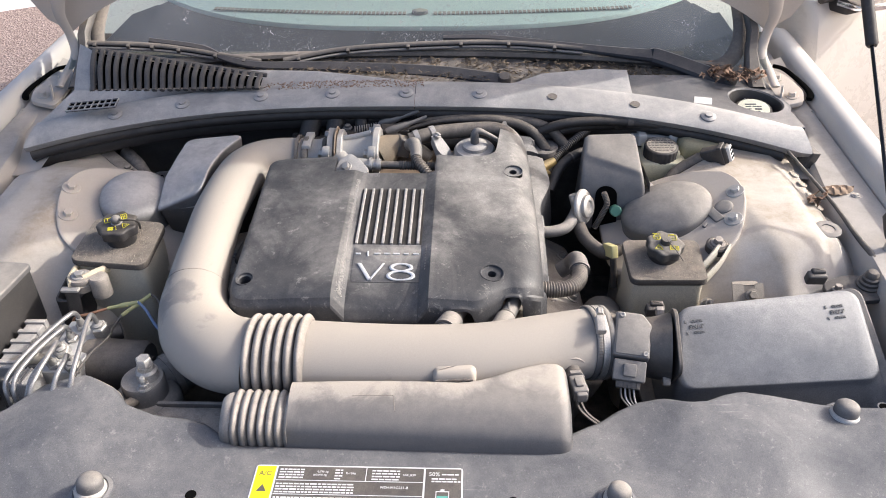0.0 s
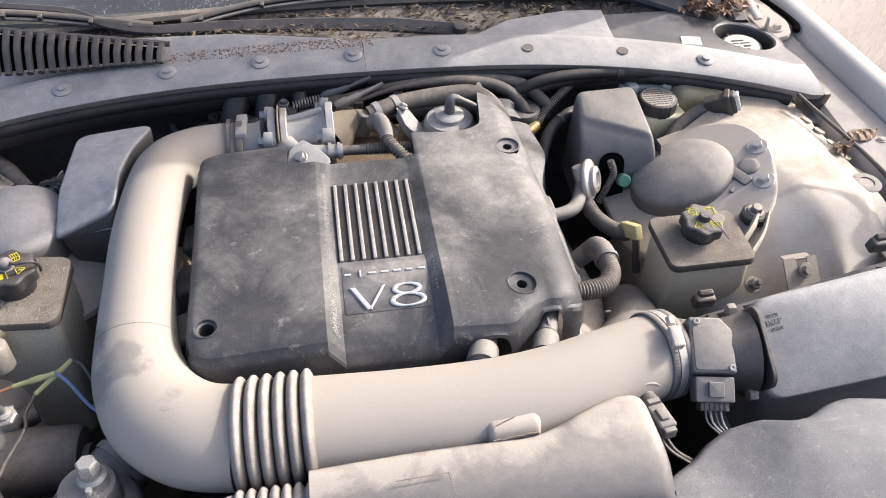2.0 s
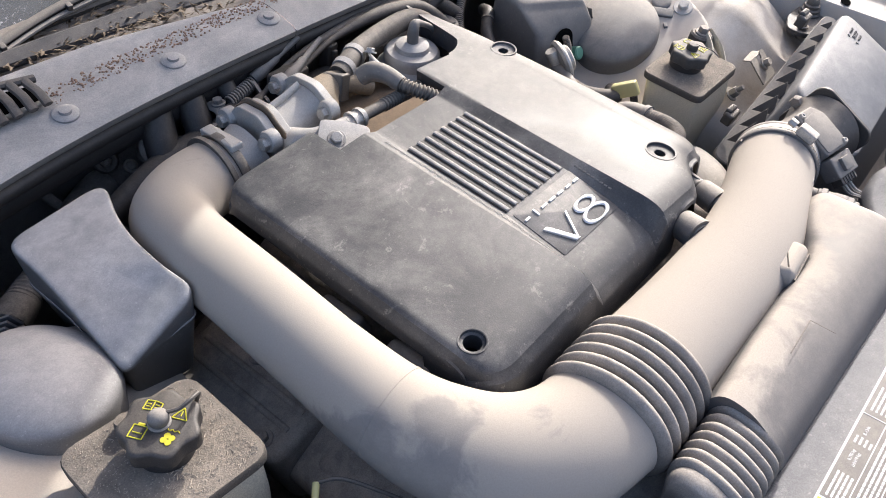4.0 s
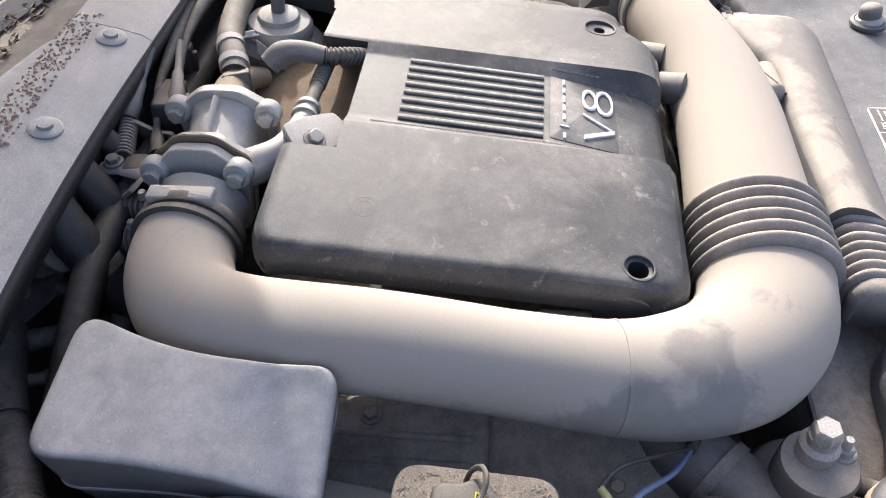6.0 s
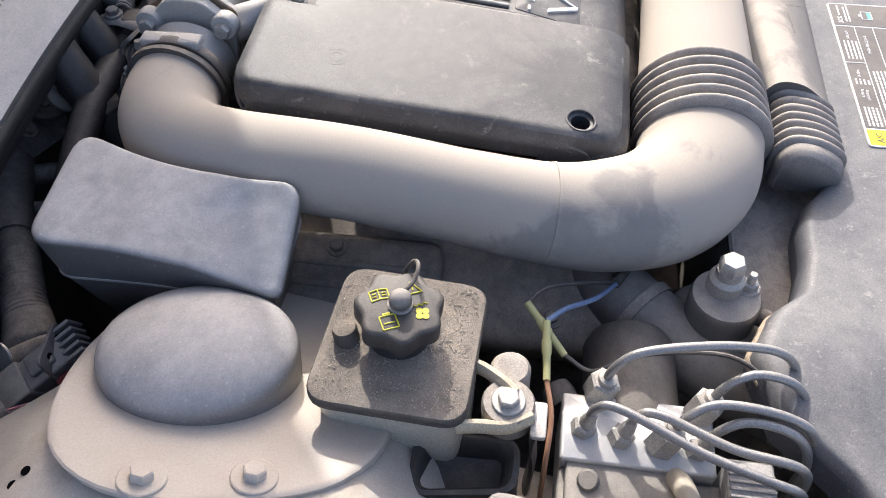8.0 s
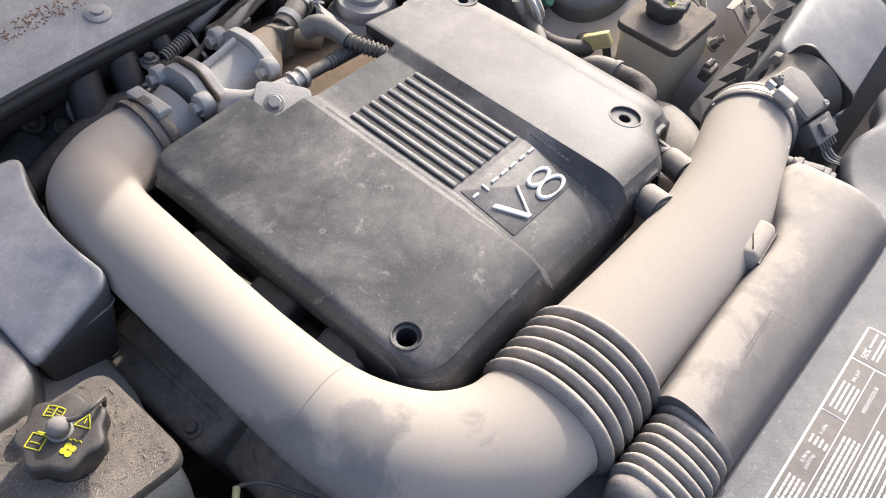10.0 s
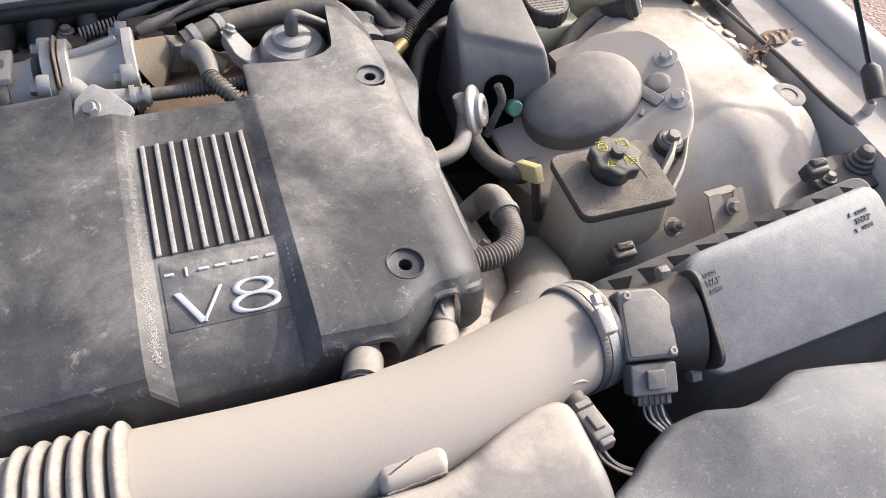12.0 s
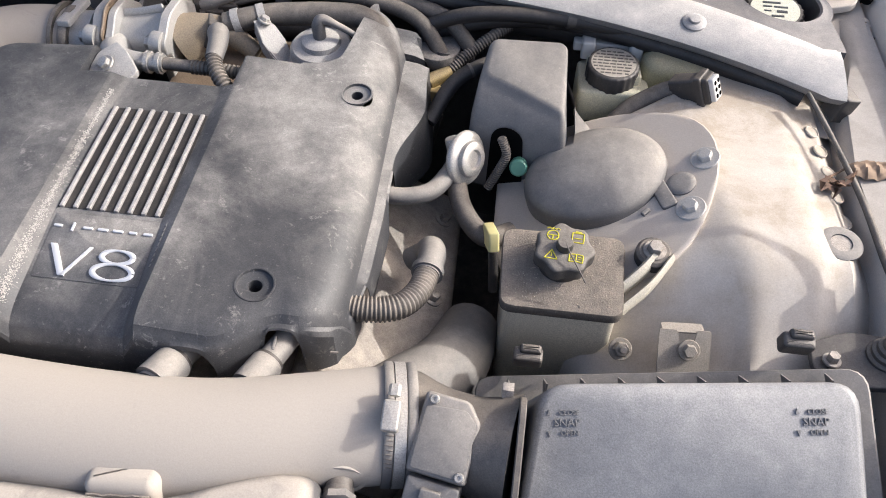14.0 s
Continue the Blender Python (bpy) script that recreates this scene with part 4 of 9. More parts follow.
# ---- inlet snorkel in front of the duct ----
snorkel = thing("inlet_snorkel", (0.0, -0.39, 0.70), "dusty black moulded air inlet snorkel with ribbed end", "inlet duct")
bm = B()
rings = []
for i in range(25):
    t = i / 24
    x = -0.142 + 0.364 * t
    yb = -0.349 - 0.004 * t + 0.050 * smooth(0.62, 1.0, t) + 0.008 * math.sin(math.pi * t)
    yf = -0.434 - 0.008 * t
    zt = 0.766 - 0.002 * t
    zb = 0.698
    rings.append(([Vector((yb, zb)), Vector((yb + 0.002, zt - 0.022)), Vector((yb - 0.012, zt)), Vector((yf + 0.046, zt - 0.003)), Vector((yf + 0.009, zt - 0.030)), Vector((yf, zb))], x))
full = []
for poly, x in rings:
    full.append([V(x, p.x, p.y) for p in rounded(poly, [0.004, 0.016, 0.014, 0.02, 0.016, 0.004], 4)])
# rounded end towards the sensor
last = full[-1]
mid = sum(last, V(0, 0, 0)) / len(last)
for dx, s in ((0.006, 0.985), (0.012, 0.95), (0.016, 0.89), (0.018, 0.80)):
    full.append([mid + (p - mid) * s + V(dx, 0, -0.002 * (1 - s) * 30 if p.z > 0.73 else 0) for p in last])
loft(bm, full)
part("body", bm, M_SNORKEL, snorkel, sharp=60)
bm = B()
rib_rings = []
for i in range(85):
    t = i / 84
    x = -0.236 + 0.094 * t
    k = 0.0065 * abs(math.sin(math.pi * 6.5 * (t - 0.16) / 0.84)) ** 0.6 if 0.16 < t else 0.003
    e = corner(x + 0.240, 0.016) * 0.9
    yb, yf, zt, zb = -0.360 + k - e, -0.424 - k + e, 0.750 + k - e, 0.70
    poly = [Vector((yb, zb)), Vector((yb, zt - 0.018)), Vector((yb - 0.014, zt)), Vector((yf + 0.03, zt - 0.003)), Vector((yf, zt - 0.022)), Vector((yf, zb))]
    rib_rings.append([V(x, p.x, p.y) for p in rounded(poly, [0.003, 0.012, 0.012, 0.016, 0.014, 0.003], 4)])
loft(bm, rib_rings)
part("ribbed_end", bm, M_BELLOWS, snorkel, sharp=70)
for a, b in (((-0.055, -0.389, 0.7665), (0.0, -0.387, 0.7665)), ((0.0, -0.387, 0.7665), (0.004, -0.412, 0.7615))):
    bm = B()
    sweep(bm, [Vector(a), Vector(b)], 0.0006, 0.0003, 6)
    part("mould_line", bm, M_DEEP, snorkel)


# ---- front shield over the radiator ----
def shield_back(x):
    pts = ((-0.80, -0.42), (-0.60, -0.405), (-0.555, -0.375), (-0.515, -0.330), (-0.458, -0.313), (-0.410, -0.335), (-0.385, -0.362), (-0.340, -0.376), (-0.290, -0.380), (-0.262, -0.388), (-0.24, -0.405), (-0.215, -0.425),
           (0.200, -0.428), (0.228, -0.410), (0.235, -0.400), (0.263, -0.384), (0.283, -0.374), (0.305, -0.357), (0.335, -0.344), (0.370, -0.343), (0.405, -0.355), (0.430, -0.353), (0.455, -0.341), (0.480, -0.334), (0.520, -0.340), (0.560, -0.346), (0.660, -0.358), (0.80, -0.365))
    return float(np.interp(x, [p[0] for p in pts], [p[1] for p in pts]))


def shield_z(x, y):
    z = 0.712 - 0.10 * max(0.0, -0.50 - y)
    z += 0.020 * math.exp(-((x + 0.46) / 0.10) ** 2) * smooth(-0.55, -0.40, y)
    z += 0.026 * smooth(0.27, 0.42, x) * smooth(-0.50, -0.39, y) - 0.012 * smooth(0.50, 0.57, x) * smooth(-0.40, -0.48, y)
    z += 0.003 * math.exp(-((x - 0.255) / 0.045) ** 2) * smooth(-0.60, -0.50, y)
    z -= 0.010 * math.exp(-((x - 0.60) / 0.06) ** 2 - ((y + 0.375) / 0.05) ** 2)
    z += 0.003 * smooth(0.10, 0.22, x) * (1 - smooth(0.24, 0.36, x)) * smooth(-0.40, -0.52, y)
    z += 0.004 * math.sin(7 * x + 2) * smooth(-0.44, -0.56, y)
    d = y - shield_back(x)
    return z - corner(-d, 0.012) * 0.9


shield = thing("radiator_shield", (0.0, -0.5, 0.70), "scuffed grey-black plastic radiator shield across the nose", "radiator shield")
bm = B()
rows = []
for x in np.concatenate([np.linspace(-0.80, -0.60, 5), np.linspace(-0.59, 0.79, 150)]):
    yb = shield_back(x)
    row = [V(x, yb + 0.001, shield_z(x, yb) - 0.03), V(x, yb + 0.001, shield_z(x, yb) - 0.004)]
    for v in np.concatenate([np.linspace(0, 0.1, 6), np.linspace(0.13, 1, 26)]):
        y = yb + (-0.63 - yb) * v
        row.append(V(x, y, shield_z(x, y)))
    row.append(V(x, -0.634, shield_z(x, -0.63) - 0.02))
    rows.append(row)
grid_faces(bm, rows, False)
part("panel", bm, M_SHIELD, shield, sharp=60)
# tan strip added along the back edge, for the pale face of its lip
bm = B()
sweep(bm, [V(x, shield_back(x) + 0.0012, shield_z(x, shield_back(x)) - 0.010) for x in np.linspace(-0.480, -0.395, 20)], [0.0005, 0.003, 0.003, 0.0005], [0.002, 0.008, 0.008, 0.002], 10, up=V(0, 0, 1))
part("edge_strip", bm, plain("tan_edge", (0.42, 0.34, 0.25), 0.9, 0, 0.2, 120, 0.3), shield, "tan dusty edge strip of the shield")
for x, y, z, r in ((0.612, -0.372, 0.724, 0.019), (-0.375, -0.512, 0.716, 0.019), (0.285, -0.515, 0.722, 0.017)):
    bm = B()
    lathe(bm, [(r * 1.45, 0.0), (r * 1.4, 0.004), (r * 1.15, 0.006), (r * 1.02, 0.003)], Matrix.Translation((x, y, z - 0.004)), 24)
    seat = part("bolt_seat", bm, M_SHIELD, shield)
    bm = B()
    fm_ = Matrix.Translation((x, y, z)) @ pose(0, 0, 0, -6, 8, 20)
    lathe(bm, [(r * 1.05, -0.004), (r * 1.05, 0.004), (r * 0.98, 0.006), (r * 0.90, 0.007)], fm_, 26)
    part("collar", bm, M_ALU, shield, "pale zinc collar of the fastener")
    bm = B()
    lathe(bm, [(r * 0.86, 0.004), (r * 0.86, 0.014), (r * 0.80, 0.019), (r * 0.62, 0.0225), (r * 0.30, 0.0242), (0.0, 0.0246)], fm_, 26)
    part("plastic_cap", bm, M_GREY, shield, "rounded grey plastic cap")
for x, y in ((-0.248, -0.512), (0.158, -0.513), (0.668, -0.362)):
    bm = B()
    lathe(bm, [(0.0105, -0.0015), (0.0092, 0.0003), (0.0076, 0.0003), (0.0070, -0.0006)], Matrix.Translation((x, y, shield_z(x, y) + 0.0003)), 22)
    rim = part("hole_rim", bm, M_SHIELD, shield)
    # solid disc on the panel, coloured for the shade inside a hole
    bm = B()
    lathe(bm, [(0.0070, 0), (0.0070, 0.0008), (0.0, 0.0008)], Matrix.Translation((x, y, shield_z(x, y) + 0.0002)), 18)
    part("hole", bm, M_SHADE, rim)

# service label on the shield
label = thing("service_label", (-0.04, -0.51, 0.713), "black and yellow air conditioning service label with white print", "label")
LX0, LX1, LY0, LY1 = -0.172, 0.093, -0.553, -0.466
lm = Matrix.Translation((0, 0, 0.7150)) @ Matrix.Rotation(radians(0.6), 4, "X")


def flat(bm, x0, y0, x1, y1, z=0.0, t=0.0004):
    block(bm, x1 - x0, y1 - y0, z, z + t, 0, 0.0001, lm @ Matrix.Translation(((x0 + x1) / 2, (y0 + y1) / 2, 0)), steps=1)


bm = B()
prism(bm, rect(LX1 - LX0 + 0.004, LY1 - LY0 + 0.004, 0.005), [(0.0025, 0), (0.0040, 0)], lm @ Matrix.Translation(((LX0 + LX1) / 2, (LY0 + LY1) / 2, 0)))
part("border", bm, M_WHITE, label)
bm = B()
flat(bm, LX0 + 0.027, LY0, LX1 - 0.0485, LY1, 0.004)
part("main_field", bm, M_BLACKLABEL, label)
bm = B()
flat(bm, LX1 - 0.046, LY0, LX1, LY1, 0.004)
part("coolant_field", bm, M_BLACKLABEL, label)
bm = B()
flat(bm, LX0, LY0, LX0 + 0.0245, LY1, 0.004)
part("warning_strip", bm, M_YELLOW2, label, "yellow warning strip")
bm = B()
for y in (-0.4885, -0.510, -0.532):
    flat(bm, LX0 + 0.028, y, LX1 - 0.049, y + 0.0009, 0.0045)
flat(bm, -0.030, -0.488, -0.029, LY1, 0.0045)
part("rules", bm, M_WHITE, label)
TZ = 0.0046


def words(name, text, size, x, y, mat=M_WHITE, align="LEFT"):
    lettering(name, text, size, lm @ Matrix.Translation((x, y, TZ)), mat, label, 0.0001, align=align)


words("heading", "A/C", 0.010, LX0 + 0.012, LY1 - 0.012, M_BLACKLABEL, "CENTER")
words("figures", "0.790 kg", 0.0042, -0.093, LY1 - 0.008)
words("figures", "(±0.010 kg)", 0.0040, -0.098, LY1 - 0.013)
words("figures", "R-134a", 0.0045, -0.056, LY1 - 0.010)
words("figures", "SAE J639", 0.0045, 0.018, LY1 - 0.011)
words("figures", "WSH-M1C231-B", 0.0052, -0.010, LY1 - 0.031)
words("figures", "50%", 0.0085, 0.051, LY1 - 0.009)
words("figures", "50%", 0.0085, 0.051, LY0 + 0.011)
bm = B()
tri = [V(LX0 + 0.0055, LY1 - 0.040, TZ), V(LX0 + 0.0185, LY1 - 0.040, TZ), V(LX0 + 0.012, LY1 - 0.029, TZ)]
bm.faces.new([bm.verts.new(lm @ p) for p in tri])
part("warning_triangle", bm, M_BLACKLABEL, label)
bm = B()
rng = random.Random(4)
rows_ = [(-0.142, -0.112, LY1 - 0.005 - 0.0042 * i) for i in range(4)] + [(-0.022, 0.012, LY1 - 0.005 - 0.0045 * i) for i in range(4)] + [(-0.070, -0.062, LY1 - 0.005 - 0.0045 * i) for i in range(4)]
rows_ += [(-0.143, -0.045, -0.4935 - 0.0042 * i) for i in range(4)] + [(-0.143, -0.02, -0.5145 - 0.0042 * i) for i in range(4)] + [(-0.143, 0.0, -0.5365 - 0.0042 * i) for i in range(4)] + [(0.068, 0.090, LY1 - 0.009), (0.055, 0.088, LY1 - 0.016), (0.055, 0.090, LY1 - 0.020), (0.075, 0.088, LY0 + 0.012)]
for x0, x1, y in rows_:
    x = x0
    while x < x1:
        w = rng.uniform(0.003, 0.009)
        flat(bm, x, y - 0.0010, min(x + w, x1 + 0.002), y + 0.0010, 0.0045, 0.0002)
        x += w + 0.0012
tagged(part("fine_print", bm, M_WHITE, label), kind="stuff")
bm = B()
flat(bm, LX0 + 0.006, LY0 + 0.022, LX0 + 0.018, LY0 + 0.032, 0.0045)
part("book_sign", bm, M_BLACKLABEL, label)
bm = B()
for a in ((0.061, -0.502, 0.078, -0.501), (0.061, -0.514, 0.078, -0.513), (0.061, -0.514, 0.062, -0.501), (0.077, -0.514, 0.078, -0.501), (0.067, -0.501, 0.072, -0.498)):
    flat(bm, *a, 0.0045)
part("tank_sign", bm, M_WHITE, label)
bm = B()
flat(bm, 0.0625, -0.5125, 0.0765, -0.508, 0.0045)
part("tank_level", bm, plain("teal_print", (0.12, 0.40, 0.33), 0.5), label)

# nose closing the car in front of the shield
bm = B()
grid_faces(bm, [[V(x, -0.645, 0.66), V(x, -0.70 - 0.02 * math.cos(x * 1.7), 0.675), V(x, -0.80 + 0.22 * abs(x) ** 2.2, 0.62), V(x, -0.88 + 0.3 * abs(x) ** 2.2, 0.45), V(x, -0.88 + 0.3 * abs(x) ** 2.2, 0.25)] for x in np.linspace(-0.9, 0.86, 30)], False)
solo("nose_panel", bm, M_BODY, "white painted nose and bumper of the car", "bumper", kind="structure")


# ---- air cleaner and mass air flow sensor ----
def quad_ring(corners, r, n=5):
    """A rounded ring through four or more places that lie about in one plane."""
    out, k = [], len(corners)
    for i in range(k):
        p, a, b = Vector(corners[i]), Vector(corners[i - 1]), Vector(corners[(i + 1) % k])
        u, v = (a - p), (b - p)
        cut = min(r, u.length * 0.48, v.length * 0.48)
        s, e = p + u.normalized() * cut, p + v.normalized() * cut
        for j in range(n + 1):
            t = j / n
            out.append(s * (1 - t) ** 2 + p * (2 * t * (1 - t)) + e * t * t)
    return out


def shrink(ring, d, push):
    """Draws a ring in towards its middle by d and moves it by push."""
    mid = sum(ring, V(0, 0, 0)) / len(ring)
    return [p + (mid - p).normalized() * d + push for p in ring]


airbox = thing("air_cleaner", (0.54, -0.24, 0.60), "grey black plastic air cleaner box with ribbed lid", "air cleaner")
A_TL, A_TR, A_BR, A_BL = V(0.414, -0.204, 0.777), V(0.690, -0.172, 0.792), V(0.702, -0.292, 0.717), V(0.405, -0.312, 0.708)
A_N = (A_TR - A_TL).cross(A_BL - A_TL).normalized()
A_N = A_N if A_N.z > 0 else -A_N
R_TL, R_TR, R_BR, R_BL = V(0.352, -0.130, 0.668), V(0.712, -0.140, 0.772), V(0.735, -0.335, 0.665), V(0.385, -0.335, 0.600)
top = quad_ring([A_TL, A_TR, A_BR, A_BL], 0.026)
base = quad_ring([V(0.385, -0.165, 0.672), V(0.700, -0.158, 0.770), V(0.720, -0.320, 0.668), V(0.398, -0.322, 0.607)], 0.030)
bm = B()
loft(bm, [base, [p * 0.12 + q * 0.88 - A_N * 0.006 for p, q in zip(base, top)], [q - A_N * 0.003 for q in top], shrink(top, 0.003, A_N * 0.0005), shrink(top, 0.008, A_N * 0.0022)], False, True)
lid = part("lid", bm, M_LID, airbox, "dusty grey lid with moulded lettering", sharp=60)
rim = quad_ring([R_TL, R_TR, R_BR, R_BL], 0.022)
up_n = (R_TR - R_TL).cross(R_BL - R_TL).normalized()
up_n = up_n if up_n.z > 0 else -up_n
bm = B()
loft(bm, [[p - up_n * 0.008 for p in rim], [p for p in rim], shrink(rim, 0.002, up_n * 0.002), shrink(rim, 0.018, up_n * 0.002)])
part("rim", bm, M_GREY, airbox)
bm = B()
loft(bm, [[V(p.x * 0.94 + 0.033, p.y * 0.9 - 0.02, 0.45) for p in rim], shrink(rim, 0.012, up_n * -0.006)])
part("lower_box", bm, M_BLACK, airbox)
for i in range(9):
    t = 0.10 + 0.80 * i / 8
    a = R_TL.lerp(R_TR, t) + V(0, -0.006, 0.002)
    b = A_TL.lerp(A_TR, min(1.0, max(0.0, (a.x - A_TL.x) / (A_TR.x - A_TL.x)))) + V(0, 0.004, -0.004)
    b = a.lerp(b, 0.50)
    b.x = a.x
    b.y -= 0.004
    c = V(a.x, b.y - 0.002, a.z * 0.75 + b.z * 0.25 - 0.006)
    bm = B()
    loft(bm, [[p + V(-0.0008, 0, 0) for p in (a, b, c)], [p + V(0.0008, 0, 0) for p in (a, b, c)]])
    part("gusset", bm, M_GREY, airbox)
tree = BVHTree.FromPolygons([v.co for v in lid.data.vertices], [tuple(p.vertices) for p in lid.data.polygons])


def on_lid(p):
    return tree.ray_cast(p + A_N * 0.05, -A_N)[0]


# lettering has its own tone, with less dust than the lid
M_PALE = dusty("letter_plastic", (0.085, 0.088, 0.095), 0.45, 0.32, dust_color=(0.50, 0.47, 0.43))
u_dir = (A_TR - A_TL).normalized()
v_dir = A_N.cross(u_dir).normalized()
for px in (0.436, 0.650):
    at = A_TL + u_dir * (px - 0.414) - v_dir * 0.034
    o, a_, b_ = on_lid(at), on_lid(at + u_dir * 0.014), on_lid(at + v_dir * 0.012)
    ex = (a_ - o).normalized()
    ez = ex.cross(b_ - o).normalized()
    ey = ez.cross(ex)
    base_m = Matrix.Translation(o + ez * 0.0004) @ Matrix((ex, ey, ez)).transposed().to_4x4()
    lettering("moulded_word", "SNAP", 0.0094, base_m, M_PALE, lid, 0.0009, bevel=0.0001)
    for dy, w in ((0.0088, "CLOSE"), (-0.0088, "OPEN")):
        lettering("moulded_word", w, 0.0060, base_m @ Matrix.Translation((0.002, dy, 0)), M_PALE, lid, 0.0008, bevel=0.0001)
        bm = B()
        prism(bm, [Vector(p) for p in ((-0.0016, -0.002), (0.0016, -0.002), (0.0, 0.003))], [(-0.001, 0), (0.0010, 0)], base_m @ Matrix.Translation((-0.0155, dy, 0)) @ Matrix.Rotation(0 if dy > 0 else math.pi, 4, "Z"))
        part("arrow", bm, M_PALE, lid)
for c in (V(0.405, -0.126, 0.706), V(0.650, -0.122, 0.772)):
    bm = B()
    block(bm, 0.030, 0.016, -0.004, 0.014, 0.004, 0.004, aim(c, (0, -0.3, 1)))
    block(bm, 0.022, 0.010, 0.006, 0.020, 0.003, 0.004, aim(c + V(0.002, 0.005, 0), (0, -0.3, 1)))
    part("spring_clip", bm, M_BLACK, airbox, "black snap clip")

M_WIREPALE = plain("pale_wire", (0.46, 0.45, 0.43), 0.5)
maf = thing("air_flow_sensor", (0.345, -0.25, 0.70), "grey mass air flow sensor with plug and wires", "air flow sensor")
bm = B()
line = spline([(0.296, -0.2355, 0.7325), (0.325, -0.243, 0.735), (0.365, -0.252, 0.739), (0.398, -0.257, 0.742)], 5)
sweep(bm, line, [0.050, 0.046, 0.043, 0.043, 0.047, 0.053], None, 36, up=V(0, 0, 1))
part("tube", bm, M_BLACK, maf)
fm = Matrix(((0, 0, 1, 0.396), (0.84, -0.54, 0, -0.257), (0.54, 0.84, 0, 0.742), (0, 0, 0, 1)))
bm = B()
prism(bm, rounded([Vector(p) for p in ((-0.052, -0.044), (-0.040, -0.054), (0.036, -0.050), (0.052, -0.036), (0.052, 0.040), (0.040, 0.052), (-0.040, 0.052), (-0.052, 0.040))], 0.012), [(0.0, 0.003), (0.001, 0.002), (0.005, 0.002), (0.006, 0.003)], fm)
flange = part("flange", bm, M_BLACK, maf)
for p in ((0.391, -0.216, 0.777), (0.391, -0.304, 0.720)):
    bm = B()
    bolt_mesh(bm, 0.0085, 0.010, 0.0, aim(p, (-1, 0, 0)))
    part("bolt", bm, M_IRON, maf)
mm = Matrix.Translation((0.3380, -0.2660, 0.7715)) @ Matrix.Rotation(radians(30), 4, "X") @ Matrix.Rotation(radians(-9), 4, "Z") @ Matrix.Rotation(radians(-4), 4, "Y")
bm = B()
prism(bm, rounded([Vector(p) for p in ((-0.026, -0.034), (0.026, -0.034), (0.026, 0.018), (0.012, 0.034), (-0.026, 0.034))], 0.004), soft_levels(-0.030, 0.008, 0.003, 3), mm)
body = part("electronics_box", bm, M_GREY, maf, "square grey electronics housing")
bm = B()
prism(bm, rounded([Vector(p) for p in ((-0.023, -0.031), (0.017, -0.031), (0.023, -0.024), (0.023, 0.016), (0.012, 0.026), (-0.023, 0.022))], 0.004), soft_levels(0.008, 0.0095, 0.001, 2), mm)
part("cover_plate", bm, M_GREY, body)
for x, y in ((-0.017, 0.028), (0.020, -0.028)):
    bm = B()
    lathe(bm, [(0.0042, 0.008), (0.0042, 0.0105), (0.0034, 0.0115), (0.0018, 0.0115), (0.0016, 0.0102)], mm @ Matrix.Translation((x, y, 0)), 16)
    part("screw", bm, M_STEEL, body)
cm = mm @ Matrix.Translation((0.0, -0.050, -0.010)) @ Matrix.Rotation(radians(12), 4, "X")
bm = B()
block(bm, 0.046, 0.030, -0.010, 0.012, 0.003, 0.002, cm)
block(bm, 0.018, 0.018, 0.012, 0.017, 0.002, 0.001, cm)
plug = part("plug", bm, M_GREY, maf, "grey six-way plug")
bm = B()
block(bm, 0.034, 0.010, -0.007, 0.008, 0.001, 0.001, cm @ Matrix.Translation((0.0, -0.020, 0)))
for k in range(5):
    block(bm, 0.0008, 0.0102, 0.008, 0.0092, 0, 0.0003, cm @ Matrix.Translation((-0.012 + 0.006 * k, -0.020, 0)))
part("seal", bm, M_BLACK, plug)
for k in range(4):
    bm = B()
    p0 = cm @ V(-0.009 + 0.006 * k, -0.024, 0)
    sweep(bm, spline([p0, p0 + V(0.001, -0.012, -0.010), V(0.334 + 0.003 * k, -0.352, 0.700), V(0.332 + 0.002 * k, -0.362, 0.660)], 5), 0.0014, None, 6)
    part("wire", bm, M_WIREPALE if k % 2 else M_GREY, maf)


